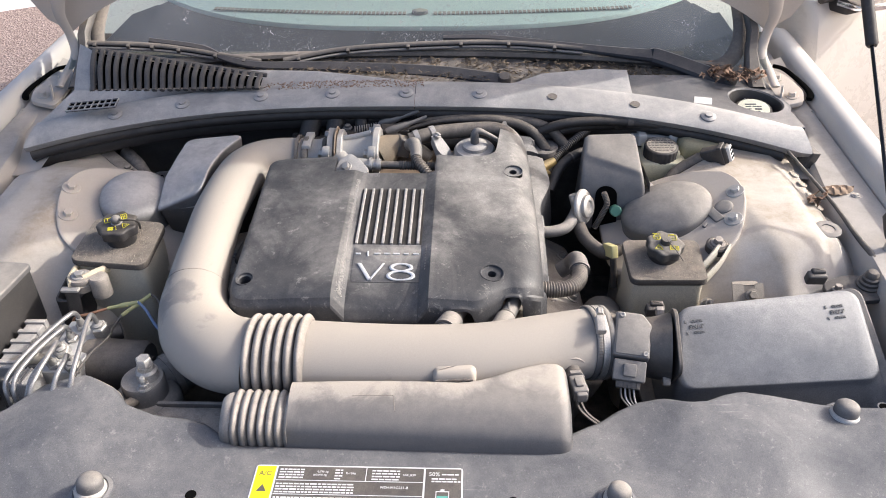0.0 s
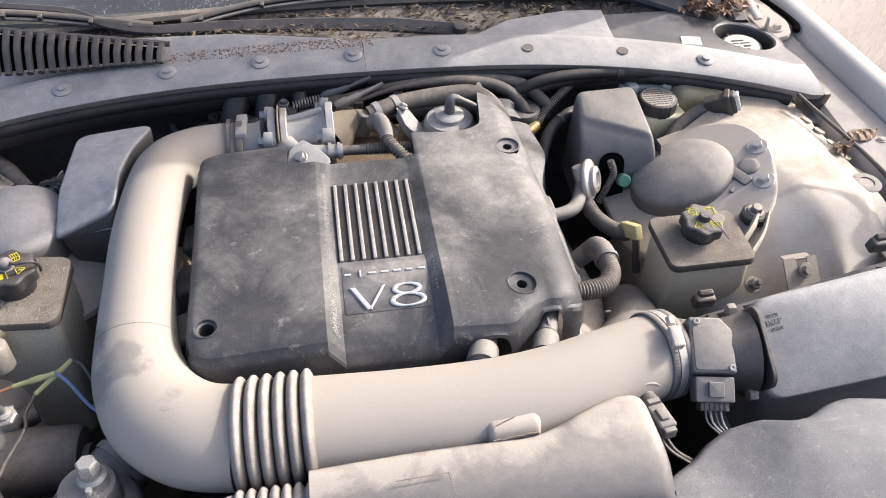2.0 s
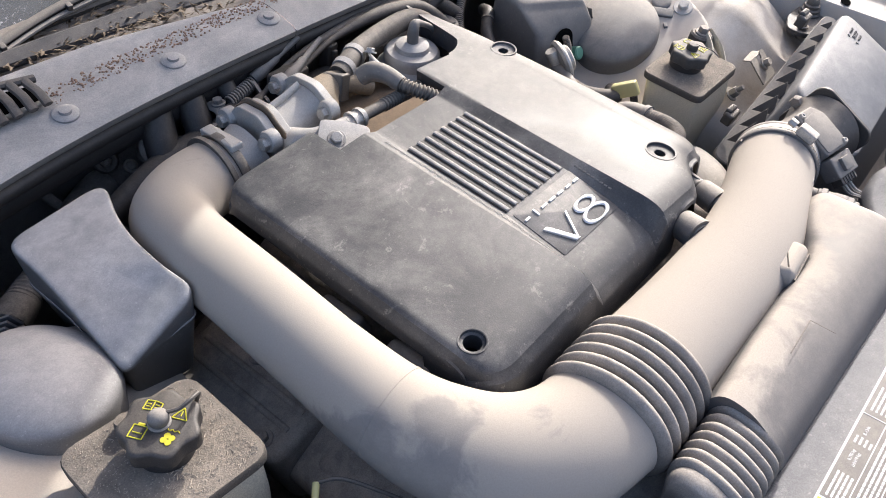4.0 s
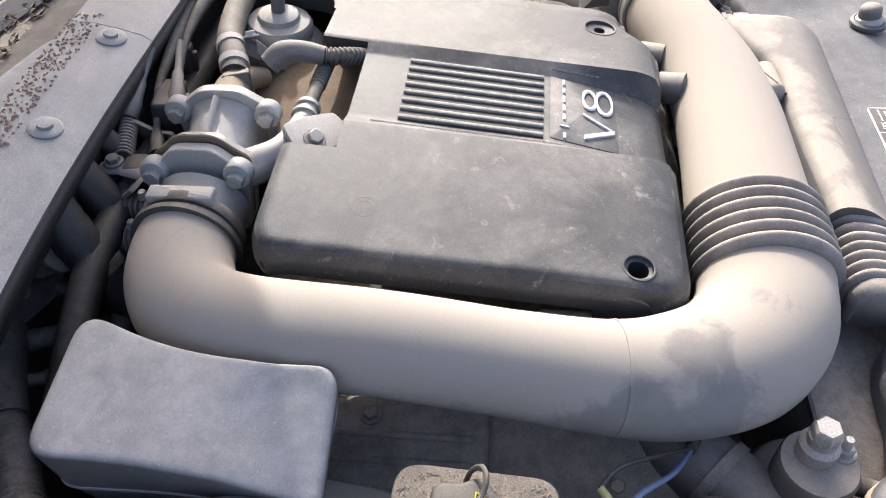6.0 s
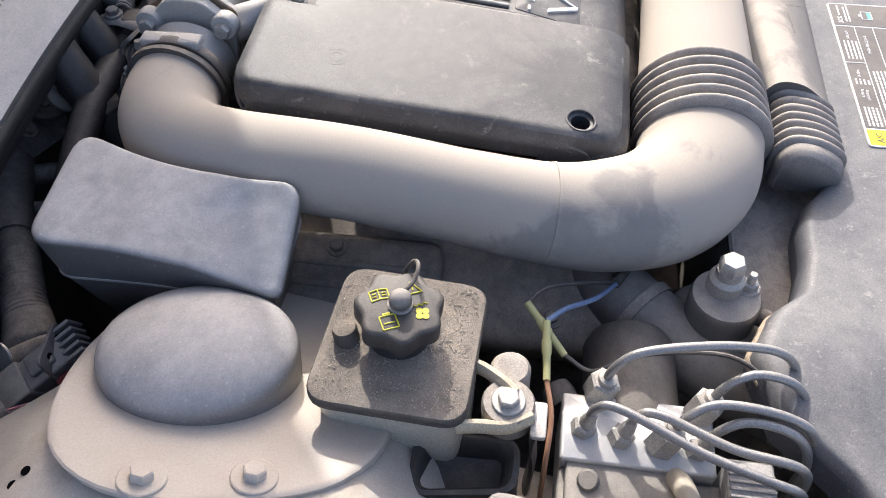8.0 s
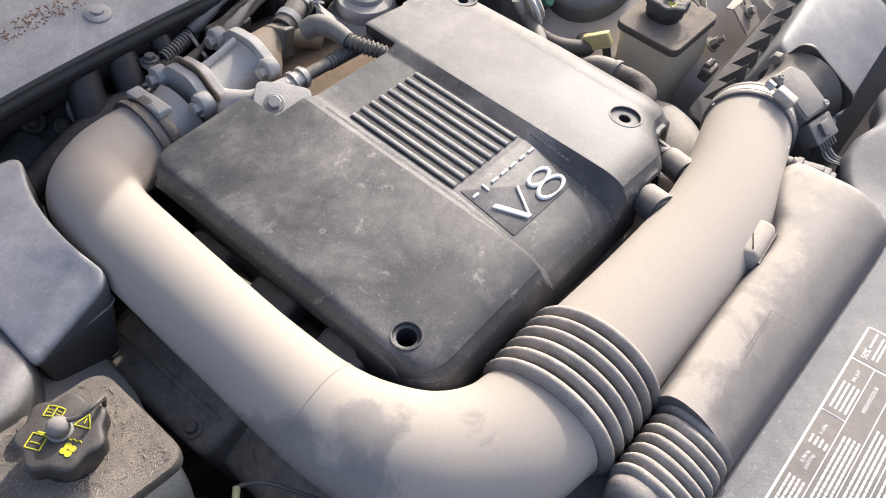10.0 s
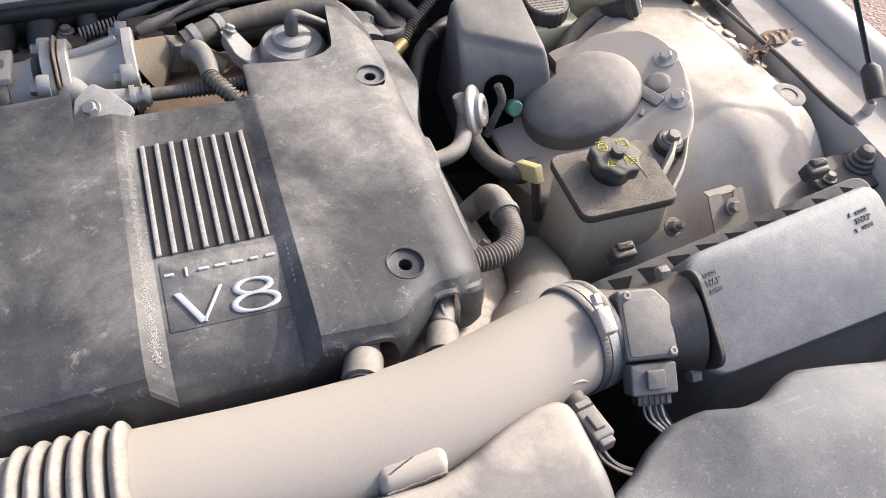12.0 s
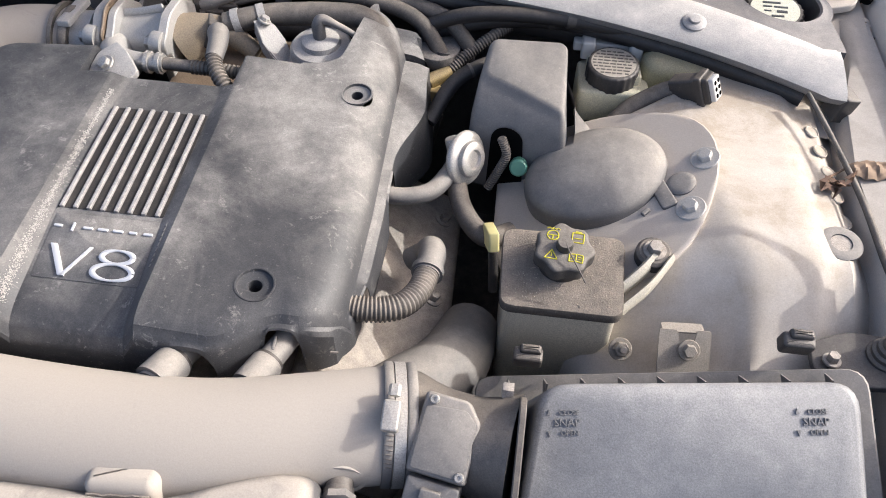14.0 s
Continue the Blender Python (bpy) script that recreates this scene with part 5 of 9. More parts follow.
# ---- suspension tower caps and plates ----
def tower(side):
    cx = -0.035 + (0.505 if side > 0 else -0.498)
    tilt, cy = (-0.30, 0.118) if side > 0 else (0.10, 0.140)
    t = thing("suspension_dome", (cx, 0.12, 0.74), "domed grey plastic cap over the suspension tower", "tower cap", "tower caps")
    m = aim((cx, cy, 0.740), (tilt, -0.15, 1))
    if side < 0:
        nz = V(0.1345, -0.1027, 1).normalized()
        nx = (V(0.227, -0.974, 0) - nz * nz.dot(V(0.227, -0.974, 0))).normalized()
        m = Matrix.Translation((-0.5404, 0.1267, 0.7700)) @ Matrix((nx, nz.cross(nx), nz)).transposed().to_4x4()
    else:
        nz = V(-0.30, -0.15, 1).normalized()
        nx = (V(0.97, 0.24, 0) - nz * nz.dot(V(0.97, 0.24, 0))).normalized()
        m = Matrix.Translation((cx, cy, 0.740)) @ Matrix((nx, nz.cross(nx), nz)).transposed().to_4x4()
    bm = B()
    prof = [(0.0865, -0.02), (0.0855, 0.012), (0.0845, 0.0185), (0.0820, 0.0230), (0.0760, 0.0275), (0.0640, 0.0330), (0.0480, 0.0375), (0.0260, 0.0408), (0.0, 0.0418)] if side > 0 else [(0.0790, -0.06), (0.0780, -0.003), (0.0770, 0.0020), (0.0750, 0.0065), (0.0700, 0.0110), (0.0610, 0.0160), (0.0490, 0.0205), (0.0320, 0.0245), (0.0150, 0.0265), (0.0, 0.0270)]
    lathe(bm, prof, m, 48, 0.83 if side > 0 else 0.84)
    part("dome", bm, M_GREY if side > 0 else M_DOME, t, sharp=60)
    bm = B()
    block(bm, 0.006, 0.010, 0.0, 0.014, 0.001, 0.001, m @ Matrix.Rotation(radians(-60), 4, "Z") @ Matrix.Translation((0.083, 0, 0)) if side > 0 else m @ Matrix.Rotation(radians(-110), 4, "Z") @ Matrix.Translation((0.0665, 0, -0.022)))
    part("moulding_nib", bm, M_GREY, t)
    pl = thing("tower_plate", (cx + side * 0.08, 0.09, 0.77), "painted suspension mounting plate with hexagon bolts", "mounting plate", "tower plates")
    bm = B()
    out = [(0.385, 0.205), (0.50, 0.225), (0.565, 0.215), (0.612, 0.190), (0.634, 0.150), (0.636, 0.10), (0.620, 0.040), (0.598, -0.004), (0.560, -0.028), (0.50, -0.030), (0.42, -0.010), (0.39, 0.04)]
    poly = rounded([Vector((side * (w), y)) for w, y in out], 0.03, 3)
    rings = []
    for d, h in ((0.0, -0.004), (0.0, 0.004), (0.002, 0.0055), (0.006, 0.0055)):
        rings.append([V(-0.035 + p.x, p.y, tower_z(abs(p.x), p.y) + h) for p in inset(poly, d)])
    vs = grid_faces(bm, rings)
    bm.faces.new(vs[-1])
    part("plate", bm, M_PAINT, pl)

    def pz(w, y):
        return tower_z(w, y) + 0.0055

    for w, y in ((0.621, 0.118), (0.603, 0.050)):
        bm = B()
        bolt_mesh(bm, 0.0085, 0.0075, 0.0165, aim((-0.035 + side * w, y, pz(w, y)), (side * -0.42, -0.15, 1), 0.3))
        part("bolt", bm, M_ALU if side > 0 else M_PAINT, pl)
    if side < 0:
        return
    bm = B()
    lathe(bm, [(0.0165, 0), (0.0165, 0.002), (0.0145, 0.0035), (0.010, 0.004), (0.0, 0.004)], aim((-0.035 + side * 0.595, 0.087, pz(0.595, 0.087)), (side * -0.42, -0.15, 1)), 24)
    block(bm, 0.05, 0.018, 0, 0.004, 0.004, 0.002, aim((-0.035 + side * 0.575, 0.080, pz(0.575, 0.08)), (side * -0.42, -0.15, 1)))
    part("rubber_tab", bm, M_GREY, pl)


tower(1)
tower(-1)


# ---- fluid reservoirs ----
def star(r, n=8, deep=0.10, k=64):
    return [Vector((r * (1 + deep * math.cos(n * a)) * math.cos(a), r * (1 + deep * math.cos(n * a)) * math.sin(a))) for a in (2 * math.pi * i / k for i in range(k))]


def arc_strip(bm, m, r, a0, a1, w=0.0012, h=0.0005, n=14):
    line = [m @ V(r * math.cos(a), r * math.sin(a), 0.0) for a in np.linspace(a0, a1, n)]
    sweep(bm, line, w / 2, h, 6)


def stroke(bm, m, pts, w=0.0012, h=0.0006):
    for a, b in zip(pts, pts[1:]):
        sweep(bm, [m @ V(*a, 0), m @ V(*b, 0)], w / 2, h, 6)


def signs(cap, m, fan):
    """Four printed yellow signs on a cap: a book, a warning triangle, a level mark and a fan or wheel."""
    spots = dict(book=(-0.0125, 0.0135), warn=(0.0135, 0.0125), level=(-0.0125, -0.0125), fan=(0.0135, -0.0125)) if fan else dict(fan=(-0.0135, 0.0125), level=(0.0125, 0.0135), warn=(-0.0125, -0.0120), book=(0.0130, -0.0120))

    def put(k):
        return m @ Matrix.Translation((*spots[k], 0))

    bm = B()
    q = put("book")
    stroke(bm, q, [(-0.007, -0.005), (-0.007, 0.004), (0.0, 0.005), (0.007, 0.004), (0.007, -0.005), (0.0, -0.004), (-0.007, -0.005)])
    stroke(bm, q, [(0, -0.004), (0, 0.005)])
    for k in (-0.0015, 0.001):
        stroke(bm, q, [(-0.0055, k), (-0.002, k + 0.0003)], 0.001)
        stroke(bm, q, [(0.002, k + 0.0003), (0.0055, k)], 0.001)
    part("book_sign", bm, M_YELLOW, cap)
    bm = B()
    q = put("warn")
    stroke(bm, q, [(-0.0065, -0.005), (0.0065, -0.005), (0.0, 0.006), (-0.0065, -0.005)])
    stroke(bm, q, [(0, -0.002), (0, 0.0025)])
    part("warning_sign", bm, M_YELLOW, cap)
    bm = B()
    q = put("level")
    stroke(bm, q, [(-0.006, -0.006), (-0.006, 0.006), (0.006, 0.006), (0.006, -0.006), (-0.006, -0.006)])
    stroke(bm, q, [(-0.004, -0.001), (0.004, -0.001)])
    stroke(bm, q, [(-0.003, 0.0075), (0.003, 0.0075)], 0.002)
    part("level_sign", bm, M_YELLOW, cap)
    bm = B()
    q = put("fan")
    if fan:
        for i in range(4):
            a = math.pi / 2 * i + 0.5
            prism(bm, [Vector((0.0033 * math.cos(a) + 0.0027 * math.cos(t), 0.0033 * math.sin(a) + 0.0027 * math.sin(t))) for t in (2 * math.pi * j / 12 for j in range(12))], [(0, 0), (0.0005, 0)], q)
    else:
        arc_strip(bm, q, 0.006, 0, 2 * math.pi)
        stroke(bm, q, [(-0.006, 0), (0.006, 0)])
        stroke(bm, q, [(0, 0), (0, -0.006)])
    stroke(bm, q, [(-0.007 + 0.0023 * i, 0.0085 + (0.0009 if i % 2 else -0.0009)) for i in range(7)], 0.0009)
    part("fan_sign" if fan else "steering_sign", bm, M_YELLOW, cap)


def reservoir(name, label, lid_corners, cap_at, cap_turn, depth, fan, taper):
    ring = quad_ring(lid_corners, 0.020 if fan else 0.014)
    mid = sum(ring, V(0, 0, 0)) / len(ring)
    r = thing(name, mid - V(0, 0, depth), label, "fluid reservoir")
    bm = B()
    body_top = shrink(ring, 0.006, V(0, 0, -0.008))
    loft(bm, [[mid + (p - mid) * taper[0] + V(taper[1], taper[2], -depth) for p in body_top], [mid + (p - mid) * (0.5 + 0.5 * taper[0]) + V(taper[1] * 0.6, taper[2] * 0.6, -depth * 0.55) for p in body_top],
              [p + V(0, 0, -depth * 0.25) for p in body_top], body_top])
    part("tank", bm, M_TANK, r, "translucent cream plastic tank")
    bm = B()
    loft(bm, [shrink(ring, 0.001, V(0, 0, -0.012)), [p + V(0, 0, -0.011) for p in ring], [p + V(0, 0, -0.003) for p in ring], shrink(ring, 0.0015, V(0, 0, -0.0008)), shrink(ring, 0.006, V(0, 0, 0.0))])
    part("lid", bm, M_LIDDARK, r, "gritty brown black rubber lid")
    nrm = (Vector(lid_corners[1]) - Vector(lid_corners[0])).cross(Vector(lid_corners[3]) - Vector(lid_corners[0])).normalized()
    nrm = nrm if nrm.z > 0 else -nrm
    gx = Vector((math.cos(cap_turn), math.sin(cap_turn), 0))
    gx = (gx - nrm * gx.dot(nrm)).normalized()
    gy = nrm.cross(gx)
    m = Matrix(((gx.x, gy.x, nrm.x, cap_at[0]), (gx.y, gy.y, nrm.y, cap_at[1]), (gx.z, gy.z, nrm.z, cap_at[2]), (0, 0, 0, 1)))
    bm = B()
    lathe(bm, [(0.025, -0.045), (0.025, -0.012)], m, 30)
    part("neck", bm, M_CAP, r)
    bm = B()
    prism(bm, star(0.0325 if fan else 0.0300, 7, 0.075), [(-0.020, 0.004), (-0.017, 0.0), (-0.003, 0.0), (-0.0008, 0.0012), (0.0, 0.004)], m)
    cap = part("cap", bm, M_CAP if fan else M_CAPDUST, r, "black lobed screw cap with yellow signs", sharp=50)
    bm = B()
    lathe(bm, [(0.0098, -0.001), (0.0098, 0.0012), (0.0078, 0.0020), (0.0086, 0.0042), (0.0090, 0.0070), (0.0080, 0.0104), (0.0056, 0.0128), (0.0028, 0.0140), (0.0, 0.0143)] if fan else [(0.009, -0.001), (0.0088, 0.006), (0.0075, 0.009), (0.0, 0.0098)], m, 22)
    part("boss", bm, M_GREY if fan else M_CAPDUST, cap, sharp=60)
    signs(cap, m @ Matrix.Translation((0, 0, 0.0003)), fan)
    return r, m, mid


def crumbs(corners, seed, count, label):
    """Loose grit and needles lying on a lid."""
    r_ = random.Random(seed)
    c = [Vector(p) for p in corners]
    bm = B()
    for _ in range(count):
        u, v = r_.uniform(0.05, 0.95), r_.uniform(0.05, 0.95)
        p = c[0].lerp(c[1], u).lerp(c[3].lerp(c[2], u), v) + V(0, 0, 0.0006)
        s = r_.uniform(0.0002, 0.0006)
        a = r_.uniform(0, 6.28)
        lg = r_.choice((1, 1, 1, 1, 5))
        d, e = V(math.cos(a), math.sin(a), 0) * s * lg, V(-math.sin(a), math.cos(a), 0) * s * (1 if lg == 1 else 0.5)
        loft(bm, [[p - d - e, p + d - e, p + d + e, p - d + e], [p - d * 0.5 + V(0, 0, s), p + d * 0.5 + V(0, 0, s), p + d * 0.4 + e * 0.4 + V(0, 0, s), p - d * 0.4 + e * 0.4 + V(0, 0, s)]])
    solo("dirt_crumbs", bm, plain("dry_dirt", (0.44, 0.38, 0.31), 0.95, 0, 0.4, 300, 0.2), label, "dirt", kind="stuff")


steer, sm_, smid = reservoir("steering_fluid_reservoir", "cream steering fluid reservoir with gritty black lid and cap", [V(0.366, 0.010, 0.757), V(0.499, 0.012, 0.757), V(0.497, -0.090, 0.744), V(0.370, -0.088, 0.741)], (0.431, -0.035, 0.781), radians(-4), 0.20, False, (0.72, -0.018, 0.012))
bm = B()
sweep(bm, spline([sm_ @ V(0, 0, 0.009), sm_ @ V(0.006, -0.012, 0.008), sm_ @ V(0.016, -0.026, 0.004), sm_ @ V(0.026, -0.036, -0.006)], 5), 0.0009, None, 6)
part("tether", bm, M_BLACK, steer)
bm = B()
sweep(bm, spline([(0.497, -0.045, 0.735), (0.515, -0.030, 0.748), (0.530, -0.012, 0.757)], 4), 0.005, 0.012, 8, up=V(0, 0, 1))
sweep(bm, spline([(0.497, -0.070, 0.730), (0.525, -0.045, 0.745), (0.548, -0.012, 0.757)], 4), 0.003, 0.010, 8, up=V(0, 0, 1))
part("bracket_arm", bm, M_TANK, steer)
bm = B()
lathe(bm, [(0.019, -0.012), (0.019, 0.0), (0.016, 0.003), (0.0, 0.003)], aim((0.528, -0.008, 0.760), (0, -0.2, 1)), 22)
part("bush", bm, M_RUBBER, steer)
bm = B()
bolt_mesh(bm, 0.0085, 0.009, 0.0125, aim((0.528, -0.0086, 0.763), (0, -0.2, 1)))
part("bolt", bm, M_IRON, steer)

cool, cm_, cmid = reservoir("coolant_reservoir", "coolant reservoir with gritty black lid and yellow-marked cap", [V(-0.446, 0.027, 0.776), V(-0.577, 0.034, 0.781), V(-0.578, -0.088, 0.772), V(-0.446, -0.092, 0.764)], (-0.506, -0.030, 0.810), radians(-62), 0.22, True, (0.86, 0.0, 0.0))
bm = B()
ct = V(-0.506, -0.030, 0.810)
sweep(bm, spline([ct + V(*p) for p in ((0.006, -0.002, 0.009), (0.016, -0.008, 0.010), (0.027, -0.010, 0.013), (0.036, -0.006, 0.009), (0.038, 0.001, -0.002), (0.036, 0.005, -0.014))], 6), 0.0019, None, 8)
part("tether", bm, M_BLACK, cool)
bm = B()
lathe(bm, [(0.0100, -0.004), (0.0100, 0.007), (0.0088, 0.0105), (0.0, 0.0112)], aim((-0.519, 0.012, 0.779), (0.12, 0.1, 1)), 20)
part("lid_plug", bm, M_LIDDARK, cool)
# mounting ear with rubber-bushed bolt
M_CREAM = dusty("cream_arm", (0.55, 0.47, 0.33), 0.5, 0.40, patch=14.0, dust_color=(0.45, 0.39, 0.31))
for pts_ in ([(-0.514, -0.082, 0.752), (-0.521, -0.096, 0.756), (-0.532, -0.112, 0.758), (-0.540, -0.122, 0.757)], [(-0.570, -0.080, 0.752), (-0.568, -0.096, 0.753), (-0.566, -0.118, 0.753), (-0.556, -0.136, 0.753)]):
    bm = B()
    sweep(bm, spline(pts_, 4), 0.0045, 0.008, 10, up=V(0, 0, 1))
    part("mounting_ear", bm, M_CREAM, cool, "cream plastic mounting arm")
bm = B()
lathe(bm, [(0.0205, -0.020), (0.0205, -0.008), (0.018, -0.006), (0.0205, -0.004), (0.0205, 0.0), (0.0190, 0.003), (0.0, 0.003)], aim((-0.548, -0.117, 0.757), (0, 0, 1)), 24)
part("bush", bm, M_IRON, cool)
bm = B()
bolt_mesh(bm, 0.0085, 0.006, 0.013, aim((-0.548, -0.117, 0.760), (0, 0, 1), 0.4))
part("bolt", bm, M_STEEL, cool)
bm = B()
lathe(bm, [(0.016, -0.03), (0.016, 0.004), (0.0135, 0.0075), (0.0, 0.0085)], aim((-0.518, -0.116, 0.752), (0, 0, 1)), 20)
part("retainer", bm, M_IRON, cool, "dusty round retainer behind the bolt")
bm = B()
prism(bm, rect(0.030, 0.012, 0.003), soft_levels(0, 0.004, 0.001), Matrix.Translation((-0.556, -0.141, 0.748)))
part("clip", bm, M_STEEL, cool)

brake_res = thing("brake_fluid_reservoir", (0.487, 0.29, 0.70), "yellowed brake fluid reservoir with round black cap", "fluid reservoir")
bm = B()
block(bm, 0.092, 0.075, -0.012, 0.036, 0.010, 0.005, Matrix.Translation((0.487, 0.292, 0.742)) @ pose(0, 0, 0, 0, 0, 2), 0.004)
block(bm, 0.070, 0.050, 0.030, 0.050, 0.008, 0.005, Matrix.Translation((0.487, 0.298, 0.742)) @ pose(0, 0, 0, 0, 0, 2))
part("tank", bm, dusty("yellowed_plastic", (0.56, 0.52, 0.36), 0.4, 0.40, patch=8.0, grain=0.05, dust_color=(0.45, 0.41, 0.33)), brake_res)
m = aim((0.484, 0.285, 0.803), (0, -0.12, 1))
bm = B()
prism(bm, star(0.0335, 22, 0.018, 88), [(-0.024, 0.0), (-0.003, 0.0), (-0.0005, 0.0015), (0.0, 0.004)], m)
bcap = part("cap", bm, M_CAP, brake_res, "round black cap with worn instruction print", sharp=50)
bm = B()
lathe(bm, [(0.029, 0.0), (0.029, 0.0006), (0.0, 0.0006)], m, 36)
disc = part("print_disc", bm, dusty("worn_print", (0.30, 0.28, 0.24), 0.6, 0.4, patch=20.0), bcap)
bm = B()
rng = random.Random(9)
for i in range(8):
    y = 0.021 - i * 0.006
    half = math.sqrt(0.027 ** 2 - y * y)
    x = -half
    while x < half - 0.004:
        w = rng.uniform(0.004, 0.009)
        block(bm, min(w, half - x), 0.0022, 0.0006, 0.0010, 0, 0.0001, m @ Matrix.Translation((x + w / 2, y, 0)), steps=1)
        x += w + 0.0015
tagged(part("fine_print", bm, M_CAP, disc), kind="stuff")
bm = B()
block(bm, 0.075, 0.016, 0, 0.012, 0.003, 0.002, Matrix.Translation((0.470, 0.337, 0.79)))
block(bm, 0.018, 0.026, 0, 0.024, 0.004, 0.003, Matrix.Translation((0.452, 0.330, 0.785)))
block(bm, 0.018, 0.022, 0, 0.024, 0.004, 0.003, Matrix.Translation((0.515, 0.330, 0.785)))
part("hose_clip", bm, plain("pale_clip", (0.50, 0.48, 0.44), 0.6), brake_res, "pale grey plastic hose clips")

# pale tank tucked under the cowl
wt = thing("washer_tank", (0.585, 0.32, 0.70), "amber translucent fluid tank tucked under the cowl", "fluid tank")
M_AMBER = dusty("amber_plastic", (0.36, 0.31, 0.17), 0.4, 0.30, patch=8.0, grain=0.05)
bm = B()
block(bm, 0.105, 0.085, -0.10, 0.030, 0.025, 0.018, Matrix.Translation((0.575, 0.322, 0.775)) @ pose(0, 0, 0, 0, 6, -8))
part("tank", bm, M_AMBER, wt)
bm = B()
sweep(bm, [V(0.575, 0.322, 0.742) + V(0.0535 * math.cos(a), 0.0435 * math.sin(a), 0) for a in np.linspace(0, 2 * math.pi, 33)], 0.003, None, 6)
part("seam", bm, M_AMBER, wt)

crumbs([V(-0.446, 0.027, 0.776), V(-0.577, 0.034, 0.781), V(-0.578, -0.088, 0.772), V(-0.446, -0.092, 0.764)], 4, 900, "loose dry dirt crumbs on the coolant lid")
crumbs([V(0.366, 0.010, 0.757), V(0.499, 0.012, 0.757), V(0.497, -0.090, 0.744), V(0.370, -0.088, 0.741)], 6, 260, "loose dry dirt crumbs on the steering lid")

# ---- booster cover box ----
bc = thing("booster_cover", (0.37, 0.2, 0.70), "dusty grey moulded plastic booster cover with an arched opening", "plastic cover")
bm = B()
c_top = quad_ring([V(0.325, 0.266, 0.835), V(0.421, 0.257, 0.843), V(0.4240, 0.151, 0.806), V(0.317, 0.207, 0.817)], 0.012)
c_mid = quad_ring([V(0.322, 0.273, 0.79), V(0.425, 0.262, 0.79), V(0.430, 0.139, 0.778), V(0.310, 0.164, 0.782)], 0.013)
c_low = quad_ring([V(0.316, 0.276, 0.69), V(0.430, 0.266, 0.69), V(0.434, 0.132, 0.690), V(0.304, 0.157, 0.690)], 0.013)
loft(bm, [c_low, c_mid, [p * 0.25 + q * 0.75 for p, q in zip(c_mid, c_top)], [p + V(0, 0, -0.003) for p in c_top], shrink(c_top, 0.003, V(0, 0, 0.001)), shrink(c_top, 0.010, V(0, 0, 0.003))])
part("shell", bm, M_GREY, bc, sharp=42)
# the shell stays uncut: a near-black plate paints the arched opening's shade
bm = B()
arch = [Vector((0.020 * math.cos(a), 0.030 + 0.019 * math.sin(a))) for a in np.linspace(0, math.pi, 14)] + [Vector((-0.021, -0.05)), Vector((0.027, -0.05))]
prism(bm, arch, [(0, 0), (0.0015, 0)], Matrix.Translation((0.358, 0.1485, 0.735)) @ Matrix.Rotation(radians(-11.8), 4, "Z") @ Matrix.Rotation(radians(86.2), 4, "X"))
part("arch_shade", bm, M_SHADE, bc)
# skirt sweeping down to the tower cap
bm = B()
rows = []
for a in np.linspace(0, 1, 14):
    rows.append([V(0.438 + 0.025 * a * a, 0.150 - 0.03 * a, 0.790 - 0.055 * a ** 0.6), V(0.436 + 0.028 * a * a, 0.215 - 0.01 * a, 0.792 - 0.04 * a), V(0.425, 0.262, 0.79 - 0.03 * a)])
grid_faces(bm, rows, False)
part("skirt", bm, M_GREY, bc)
bm = B()
pts, rr = ribbed(spline([(0.352, 0.143, 0.775), (0.360, 0.140, 0.752), (0.352, 0.138, 0.728), (0.340, 0.135, 0.70)], 8), 0.006, 0.0012, 0.003)
sweep(bm, pts, rr, None, 10)
solo("loom_in_opening", bm, M_HOSE, "thin corrugated loom hanging in the arched opening", "wiring loom")
bm = B()
lathe(bm, [(0.011, 0), (0.011, 0.012), (0.009, 0.014), (0.0, 0.014)], aim((0.376, 0.140, 0.738), (0, -1, 0.4)), 18)
solo("green_plug", bm, plain("green_plastic", (0.10, 0.26, 0.19), 0.5), "small faded green plug", "plug")


# ---- throttle body and what lies behind the cover ----
throttle = thing("throttle", (-0.14, 0.255, 0.74), "dusty cast aluminium throttle body with bolted flanges", "throttle body")
bm = B()
sweep(bm, [V(-0.225, 0.2545, 0.781), V(-0.20, 0.2545, 0.783), V(-0.188, 0.2545, 0.785)], [0.042, 0.042, 0.044], None, 32)
part("inlet_neck", bm, M_ALU, throttle)
bm = B()
sweep(bm, spline([(-0.175, 0.2545, 0.788), (-0.14, 0.255, 0.790), (-0.105, 0.256, 0.794), (-0.088, 0.256, 0.796)], 4), [0.038, 0.036, 0.037, 0.044], [0.040, 0.040, 0.042, 0.045], 28)
body = part("barrel", bm, M_ALU, throttle)
bm = B()
sweep(bm, spline([(-0.17, 0.2545, 0.829), (-0.13, 0.255, 0.835), (-0.098, 0.256, 0.843)], 3), 0.003, 0.006, 8, up=V(0, 0, 1))
part("web", bm, M_ALU, body)


